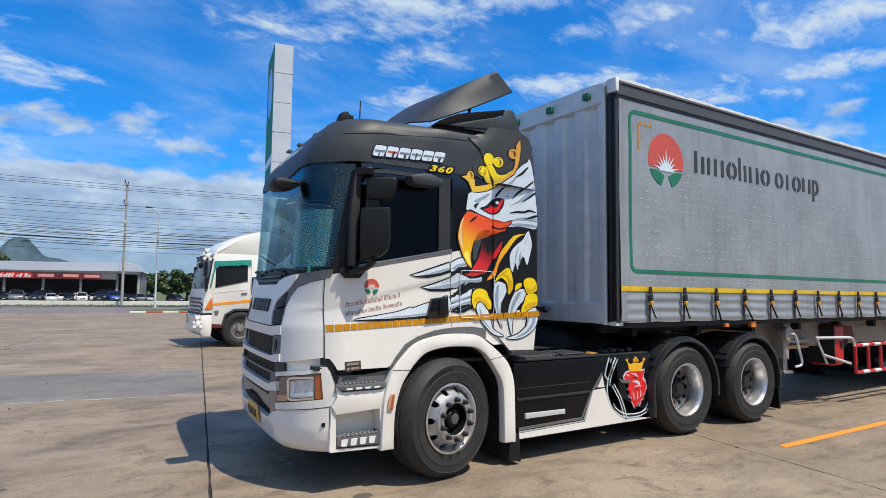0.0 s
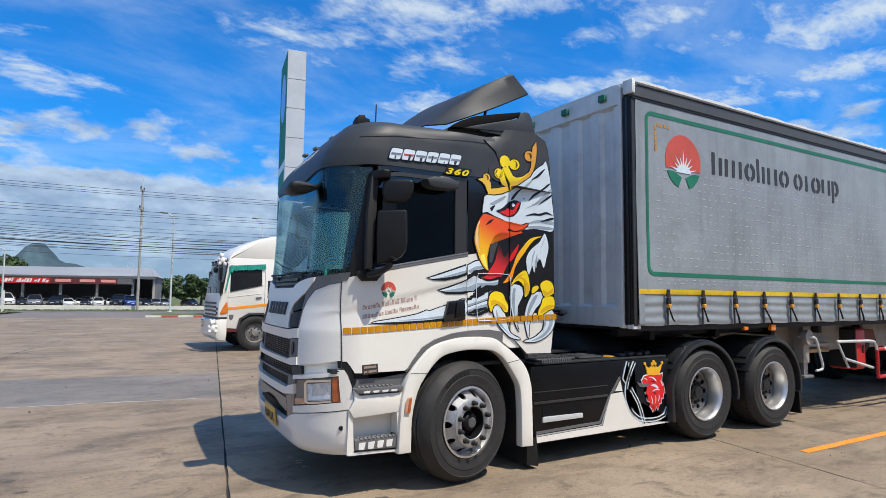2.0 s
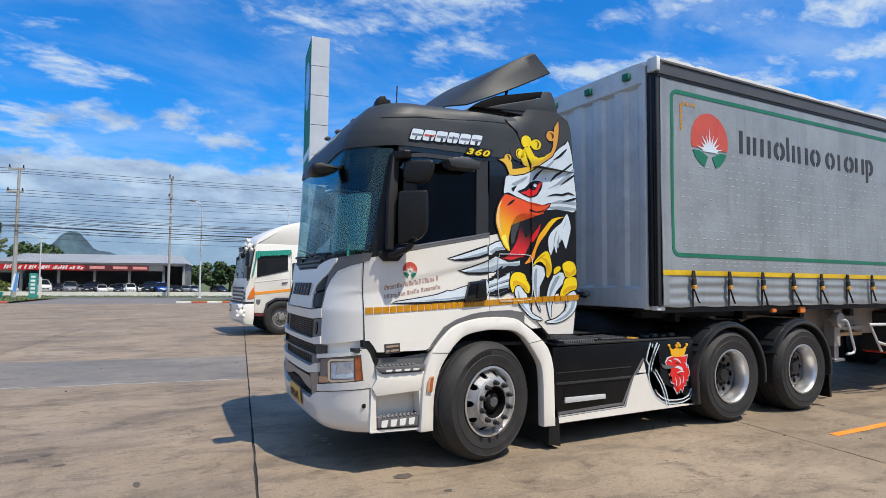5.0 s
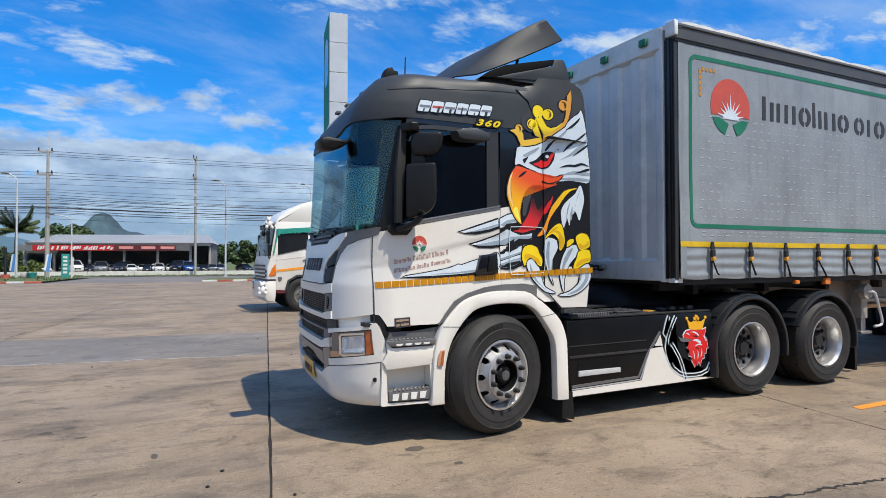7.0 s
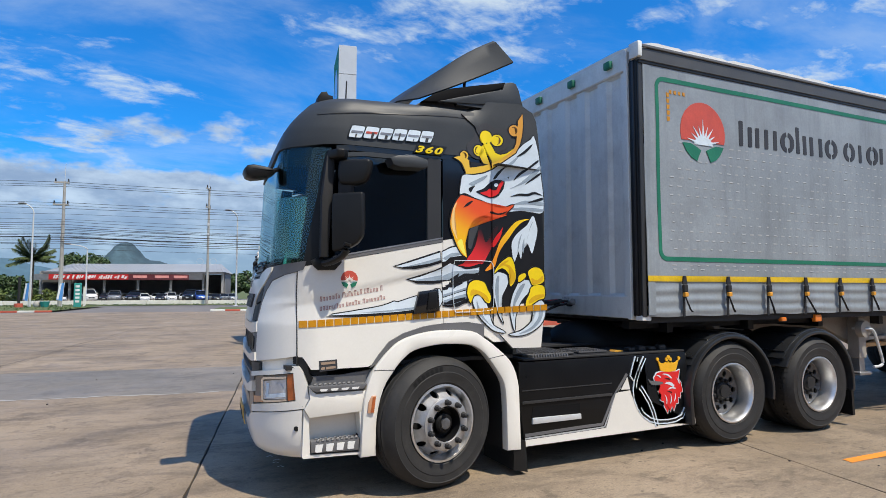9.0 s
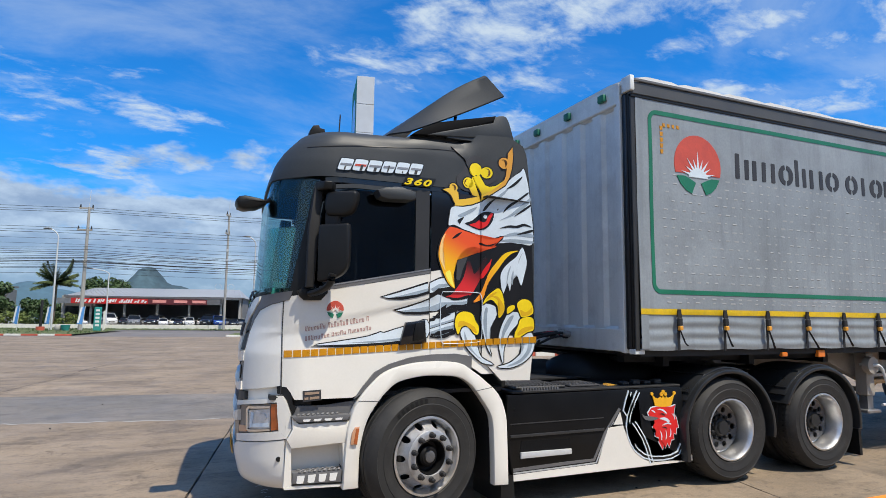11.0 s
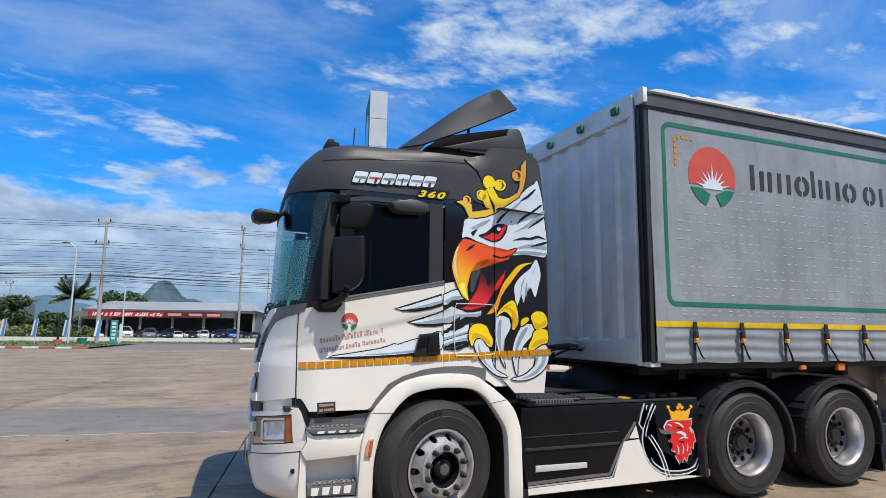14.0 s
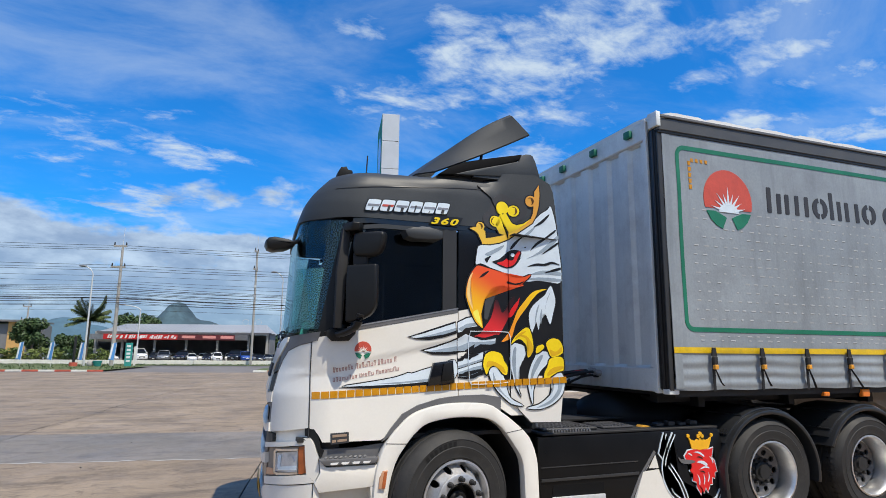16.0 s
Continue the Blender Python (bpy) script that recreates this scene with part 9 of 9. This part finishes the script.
def build_far():
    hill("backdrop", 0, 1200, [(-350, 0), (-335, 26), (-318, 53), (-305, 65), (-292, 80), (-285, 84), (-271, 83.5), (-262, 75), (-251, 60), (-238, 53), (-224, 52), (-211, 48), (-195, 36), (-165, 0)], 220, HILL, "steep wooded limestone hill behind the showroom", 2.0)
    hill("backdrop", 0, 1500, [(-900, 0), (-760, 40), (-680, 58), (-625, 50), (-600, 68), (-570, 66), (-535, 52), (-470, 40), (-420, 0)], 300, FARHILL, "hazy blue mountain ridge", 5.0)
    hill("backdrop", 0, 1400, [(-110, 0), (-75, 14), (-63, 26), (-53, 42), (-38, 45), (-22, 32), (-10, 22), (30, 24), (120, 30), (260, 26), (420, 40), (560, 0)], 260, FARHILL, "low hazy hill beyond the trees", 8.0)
    # pylon sign
    t = thing("pylon_sign", (0, 0, 0), "tall white and green fuel station pylon sign", "sign")
    for k in range(9):
        part("cladding_panel", yard_box(4.16, 5.36, 40.0, 40.06, k * 2.0 + 0.02, k * 2.0 + 1.99, 0.01), CLADDING, t)
        part("cladding_panel", yard_box(4.16, 5.36, 44.04, 44.1, k * 2.0 + 0.02, k * 2.0 + 1.99, 0.01), CLADDING, t)
    part("core", yard_box(4.24, 5.28, 40.06, 44.04, 0, 17.96), GREYTRIM, t)
    for b, s in ((4.16, 1), (5.28, 1)):
        face = part("sign_face", yard_box(b, b + 0.08, 40.06, 44.04, 10.6, 17.98), TEALSIGN, t, "green sign face with pale rounds")
        low = part("sign_face", yard_box(b, b + 0.08, 40.06, 44.04, 2.0, 10.55), PALE, t, "pale price boards")
        for z in (3.2, 5.0, 6.8, 8.6):
            part("price_board", yard_box(b - 0.012, b + 0.092, 40.4, 43.7, z, z + 1.4, 0.01), TEALSIGN, low)
        bm = bmesh.new()
        ring = [(42.05 + 1.35 * math.cos(i * math.pi / 12), 15.2 + 1.7 * math.sin(i * math.pi / 12)) for i in range(24)]
        p = [bm.verts.new(yard(b - 0.014, a, z)) for a, z in ring]
        q = [bm.verts.new(yard(b + 0.094, a, z)) for a, z in ring]
        bm.faces.new(p)
        bm.faces.new(q)
        for i in range(24):
            bm.faces.new((p[i], q[i], q[(i + 1) % 24], p[(i + 1) % 24]))
        part("emblem_round", bm, BROWNAMBER, face)
    # ochre house
    h = thing("ochre_house", (0, 0, 0), "ochre building with a dark low roof behind trees", "building")
    part("wall", yard_box(-47, -39.2, 90, 98, 0, 4.6), SHADOWWALL, h)
    part("end_wall", yard_box(-41.2, -39.1, 89.9, 90.4, 0, 5.1), OCHRE, h, "ochre painted wall")
    part("roof", yard_box(-48, -39.4, 89.3, 99, 4.9, 5.15), SHADOWWALL, h)
    for b in (-46, -44, -42.6):
        part("window", yard_box(b - 0.5, b + 0.5, 89.95, 90, 1.4, 2.9), GLOSSBLACK, h)
    part("shed_roof", yard_box(-33, -30, 88, 91, 2.0, 2.2), WALLWHITE, h)
    # roadside banners and signs
    for b in (-23.3, -21.05, -18.8, -16.45):
        f = thing("banner_flag", (0, 0, 0), "blue and white roadside banner on a pole", "banner", "banners")
        part("banner_pole", tube([(0.22, 0, 0), (0.22, 0, 2.0)], 0.02, 6), GALV, f)
        part("cloth", prism([(-0.2, 0.55), (0.19, 0.5), (0.2, 1.93), (-0.1, 1.87)], -0.012, 0.012), BLUE, f)
        part("cloth_stripe", prism([(-0.19, 0.6), (-0.05, 0.6), (0.04, 1.88), (-0.09, 1.85)], -0.018, -0.0125), PAPER, f)
        f.matrix_basis = YARD @ pose(b, 54, 0.1, 0, 4, random.Random(b).uniform(-25, 25))
    s = thing("teal_sign", (0, 0, 0), "teal roadside sign board with white bars", "sign")
    part("board", yard_box(-15.40, -14.86, 54, 54.12, 0.1, 2.0, 0.02), TEALSIGN, s)
    for k in range(5):
        part("sign_bar", yard_box(-15.28, -14.98, 53.985, 54, 0.45 + k * 0.3, 0.62 + k * 0.3), PAPER, s)
    part("side_post", yard_box(-14.72, -14.56, 54, 54.1, 0.08, 1.72, 0.01), WALLWHITE, s)
    p = thing("dark_post", (0, 0, 0), "short dark post on the verge", "post")
    part("post", tube([yard(-19.2, 54, 0.1), yard(-19.2, 54, 2.5)], 0.1, 8), DARK, p)
    part("post_base", tube([yard(-19.2, 54, 0.1), yard(-19.2, 54, 0.4)], 0.3, 10), KERBRED, p)
    q = thing("planter", (0, 0, 0), "teal stone planter on the verge", "planter")
    part("pot", tube([yard(-17.4, 54, 0.1), yard(-17.4, 54, 0.35), yard(-17.4, 54, 0.55)], 0.24, 12, r1=0.36), TEALSIGN, q)
    part("stone", ball(*yard(-17.95, 54, 0.3), 0.25, 0.25, 0.3), POLECONC, q)


build_wall()
build_cars()
build_showroom()
build_lines()
build_green()
build_far()


# ---- the second truck ----
mat_dustyrim = mat("dusty_rim", (0.26, 0.25, 0.235), 0.6, metal=0.3, vary=0.3, size=6, dirt=(0.1, 0.09, 0.08), dirt_amount=0.5)
mat_darkpane = mat("dark_pane", (0.018, 0.02, 0.022), 0.16, vary=0.3, size=2.5, spec=0.45)


def build_other_truck():
    t = thing("cargo_truck", (4.6, 18.7, 0), "white cargo truck with teal window fringe and orange stripe, parked behind", "truck")
    Y0, Y1 = 17.45, 19.75
    def slab(prof, y0, y1, r=0.08):
        return prism(prof, y0, y1, bevel=r)
    cab = part("cab_body", slab([(3.12, 0.62), (3.08, 0.95), (3.09, 1.40), (3.20, 1.66), (3.42, 2.50), (3.55, 2.62), (5.15, 2.66), (5.15, 0.75), (4.82, 0.70), (4.72, 0.92), (4.50, 1.04), (4.1, 1.04), (3.86, 0.90), (3.78, 0.60)], Y0, Y1, 0.06), WHITE, t, "white cab")
    part("windscreen", slab([(3.165, 1.63), (3.26, 1.60), (3.46, 2.40), (3.375, 2.41)], Y0 - 0.004, Y1 + 0.004, 0.035), mat_darkpane, cab, "dark wraparound windscreen")
    for y in (Y0 + 0.55, Y1 - 0.75):
        part("wiper", tube([(3.16, y, 1.62), (3.20, y + 0.3, 1.78), (3.21, y + 0.62, 1.80)], 0.012, 6), PLASTIC, cab)
    part("side_window", prism([(3.57, 1.665), (4.445, 1.86), (4.43, 2.40), (3.57, 2.40)], Y0 - 0.008, Y0 + 0.01), mat_darkpane, cab, "dark side window")
    part("window_seal", prism([(3.56, 1.645), (4.46, 1.845), (4.46, 1.858), (3.56, 1.662)], Y0 - 0.012, Y0 + 0.01), CHARCOAL, cab)
    bm = bmesh.new()
    rnd = random.Random(9)
    for k in range(34):
        x = 3.50 + k * 0.030
        top = 2.385 + (x - 3.5) * 0.075
        d = rnd.uniform(0.13, 0.17) + (0.12 - 0.03 * k if k < 4 else 0)
        prism([(x, top - d), (x + 0.028, top - d + rnd.uniform(0, 0.02)), (x + 0.030, top), (x, top)], Y0 - 0.035 - 0.012 * (k % 2), Y0 - 0.012, bm)
    part("window_fringe", bm, TEAL, t, "teal fringe over the side window")
    bm = bmesh.new()
    for k in range(9):
        z = 2.20 - k * 0.064
        x = 3.53 - k * 0.0185
        prism([(x - 0.035 + rnd.uniform(-0.01, 0.01), z), (x + 0.028, z + 0.004), (x + 0.03, z + 0.066), (x - 0.03, z + 0.062)], Y0 - 0.03 - 0.008 * (k % 2), Y0 - 0.012, bm)
    part("pillar_fringe", bm, TEAL, t, "teal fringe along the pillar")
    part("orange_stripe", prism([(3.48, 1.172), (5.1, 1.335), (5.1, 1.385), (3.48, 1.222)], Y0 - 0.005, Y0), ORANGE, cab)
    part("orange_stripe", prism([(3.48, 1.145), (5.1, 1.308), (5.1, 1.325), (3.48, 1.162)], Y0 - 0.005, Y0), GOLD, cab)
    part("indicator", prism([(3.15, 1.045), (3.25, 1.03), (3.478, 1.06), (3.462, 1.385), (3.40, 1.36), (3.27, 1.22)], Y0 - 0.022, Y0 + 0.16, bevel=0.02), AMBER, t, "large amber corner lamp")
    part("door_seam", prism([(3.478, 0.62), (3.487, 0.62), (3.487, 1.66), (3.478, 1.66)], Y0 - 0.003, Y0), CHARCOAL, cab)
    part("door_seam", prism([(4.52, 0.95), (4.528, 0.95), (4.54, 2.40), (4.532, 2.40)], Y0 - 0.003, Y0), CHARCOAL, cab)
    part("door_crease", prism([(3.49, 1.50), (4.5, 1.62), (4.5, 1.632), (3.49, 1.515)], Y0 - 0.008, Y0), WHITE, cab)
    part("door_handle", prism([(4.28, 1.46), (4.44, 1.48), (4.44, 1.53), (4.28, 1.51)], Y0 - 0.03, Y0, bevel=0.01), GREYTRIM, cab)
    part("door_crest", prism([(3.56, 0.92), (3.62, 0.86), (3.68, 0.93), (3.68, 1.02), (3.56, 1.02)], Y0 - 0.006, Y0), GREYTRIM, cab)
    part("arch_trim", prism([(3.77, 0.60), (3.82, 0.60), (3.90, 0.88), (4.12, 1.01), (4.48, 1.01), (4.70, 0.90), (4.80, 0.70), (4.84, 0.70), (4.73, 0.95), (4.50, 1.06), (4.1, 1.06), (3.85, 0.92)], Y0 - 0.012, Y0 + 0.05), CHARCOAL, cab)
    part("door_sill", prism([(3.487, 0.555), (3.80, 0.54), (3.80, 0.63), (3.487, 0.65)], Y0 - 0.004, Y0 + 0.05), mat_maroon, cab)
    part("roof_fairing", slab([(3.42, 2.54), (3.50, 2.66), (3.62, 2.78), (3.9, 2.98), (4.3, 3.17), (4.75, 3.29), (5.15, 3.31), (5.15, 2.50)], Y0 + 0.01, Y1 - 0.01, 0.10), WHITE, t, "white roof fairing")
    part("roof_visor", prism([(3.33, 2.44), (3.42, 2.46), (3.43, 2.53), (3.35, 2.51)], Y0 + 0.12, Y1 - 0.12), PLASTIC, t)
    for k in range(5):
        y = Y0 + 0.12 + k * 0.5
        part("roof_lamp", box(3.36, 3.46, y, y + 0.2, 2.535, 2.60, 0.02, 2), PLASTIC, t, "dark roof marker lamp")
    part("bumper", slab([(3.0, 0.42), (2.98, 0.84), (3.08, 0.90), (3.47, 0.91), (3.48, 0.50), (3.44, 0.30), (3.10, 0.32)], Y0 - 0.03, Y1 + 0.03, 0.045), WHITE, t, "white front bumper")
    part("bumper_gap", box(3.06, 3.46, Y0 - 0.012, Y1 + 0.012, 0.90, 0.955), CHARCOAL, t)
    for y in (Y0 + 0.20, Y1 - 0.20):
        part("fog_lamp", box(2.962, 3.0, y - 0.13, y + 0.13, 0.645, 0.80, 0.02, 2), CHROME, t, "rectangular fog lamp")
        part("fog_recess", box(2.972, 3.0, y - 0.17, y + 0.17, 0.61, 0.835, 0.01), GREYTRIM, t)
    for k in range(4):
        part("grille_slat", box(3.05, 3.11, Y0 + 0.30, Y1 - 0.30, 0.98 + k * 0.11, 1.035 + k * 0.11, 0.01), DARKTRIM, t)
    part("corner_vent", box(3.062, 3.10, Y0 + 0.09, Y0 + 0.24, 1.02, 1.10, 0.008), DARK, t)
    part("corner_vent", box(3.062, 3.10, Y0 + 0.09, Y0 + 0.24, 1.14, 1.22, 0.008), DARK, t)
    # mirrors and plush figures
    part("mirror", upright([(2.975, Y0 - 0.30), (3.0, Y0 - 0.36), (3.12, Y0 - 0.34), (3.14, Y0 - 0.10), (3.0, Y0 - 0.08)], 1.96, 2.33, 0.1, 0.02), PLASTIC, t, "black mirror housing")
    part("mirror", upright([(3.03, Y0 - 0.28), (3.06, Y0 - 0.34), (3.18, Y0 - 0.32), (3.20, Y0 - 0.10), (3.06, Y0 - 0.08)], 1.60, 1.94, 0.15, 0.02), PLASTIC, t, "black mirror housing")
    part("mirror", box(3.30, 3.42, Y1 + 0.02, Y1 + 0.2, 1.80, 2.30, 0.04, 2), PLASTIC, t)
    part("mirror_arm", tube(curve([(3.45, Y0 + 0.02, 2.42), (3.30, Y0 - 0.1, 2.46), (3.12, Y0 - 0.2, 2.42), (3.08, Y0 - 0.22, 1.62), (3.22, Y0 - 0.02, 1.58)], 5), 0.022, 6), PLASTIC, t)
    part("round_mirror", ball(2.90, Y0 - 0.05, 2.25, 0.10, 0.06, 0.085, 16, 10), PLASTIC, t)
    part("mirror_arm", tube(curve([(3.10, Y0 - 0.15, 2.36), (3.0, Y0 - 0.1, 2.40), (2.92, Y0 - 0.05, 2.32)], 4), 0.022, 6), PLASTIC, t)
    rnd = random.Random(31)
    for x, y, z, k in ((3.30, Y0 - 0.12, 2.40, 1.0), (3.14, Y0 + 0.02, 0.53, 1.1)):
        f = ball(x, y, z + 0.11 * k, 0.085 * k, 0.085 * k, 0.11 * k, 14, 10)
        ball(x - 0.01, y, z + 0.255 * k, 0.066 * k, 0.066 * k, 0.066 * k, 12, 8, bm=f)
        for dx, dy, dz, r in ((-0.075, -0.04, 0.03, 0.045), (0.075, -0.03, 0.03, 0.045), (-0.085, -0.03, 0.15, 0.036), (0.085, -0.03, 0.15, 0.036), (-0.05, 0, 0.31, 0.026), (0.035, 0, 0.31, 0.026), (-0.03, -0.06, 0.24, 0.03)):
            ball(x + dx * k, y + dy * k, z + dz * k, r * k, r * k, r * 1.15 * k, 10, 8, bm=f)
        for v in f.verts:
            v.co += Vector((rnd.uniform(-1, 1), rnd.uniform(-1, 1), rnd.uniform(-1, 1))) * 0.006
        single("plaster_figure", f, PALEPLASTER, "small white plush figure tied to the truck", "figure")
    # chassis, wheels and box body
    for y in (18.2, 18.95):
        part("frame_rail", box(3.4, 11.4, y, y + 0.08, 0.7, 0.95), DARK, t)
    part("engine", box(3.3, 5.0, 17.9, 19.3, 0.45, 1.0), DARK, t)
    cargo = part("cargo_body", box(5.45, 11.4, Y0 - 0.02, Y1 + 0.02, 1.10, 3.2, 0.03), WHITE, t, "white cargo box")
    for x in (6.0, 7.0, 8.0, 9.0, 10.0, 11.0):
        part("body_rib", box(x, x + 0.06, Y0 - 0.05, Y0 - 0.022, 1.12, 3.15, 0.005), WHITE, cargo)
    for x, dual in ((4.30, False), (8.6, True), (9.9, True)):
        for y, s in ((Y0 + 0.02, -1), (Y1 - 0.02, 1)):
            bm = lathe([(0.27, -0.02), (0.33, 0.02), (0.42, 0.03), (0.49, 0.0), (0.50, -0.05), (0.50, -0.24), (0.42, -0.28), (0.27, -0.26), (0.27, -0.02)], x, y, 0.50, 40, side=s)
            w = part("wheel", bm, RUBBER, t, "dusty truck tyre")
            rim = part("rim", lathe([(0.27, -0.02), (0.255, -0.05), (0.24, -0.10), (0.17, -0.11 if dual else -0.07), (0.10, -0.06), (0.08, 0.0), (0.001, 0.005)], x, y, 0.50, 32, side=s), mat_dustyrim, w, "dusty grey rim")
            for k in range(8):
                g = 2 * math.pi * k / 8
                part("nut", ball(x + 0.135 * math.cos(g), y + s * -0.06, 0.50 + 0.135 * math.sin(g), 0.02, 0.03, 0.02, 8, 6), DARK, rim)
        part("axle", tube([(x, Y0 + 0.2, 0.5), (x, Y1 - 0.2, 0.5)], 0.07, 8), DARK, t)
    # a short, flat nose
    for ob in t.children_recursive:
        for v in ob.data.vertices:
            if v.co.x < 3.57:
                v.co.x = 3.57 - (3.57 - v.co.x) * 0.62


build_other_truck()
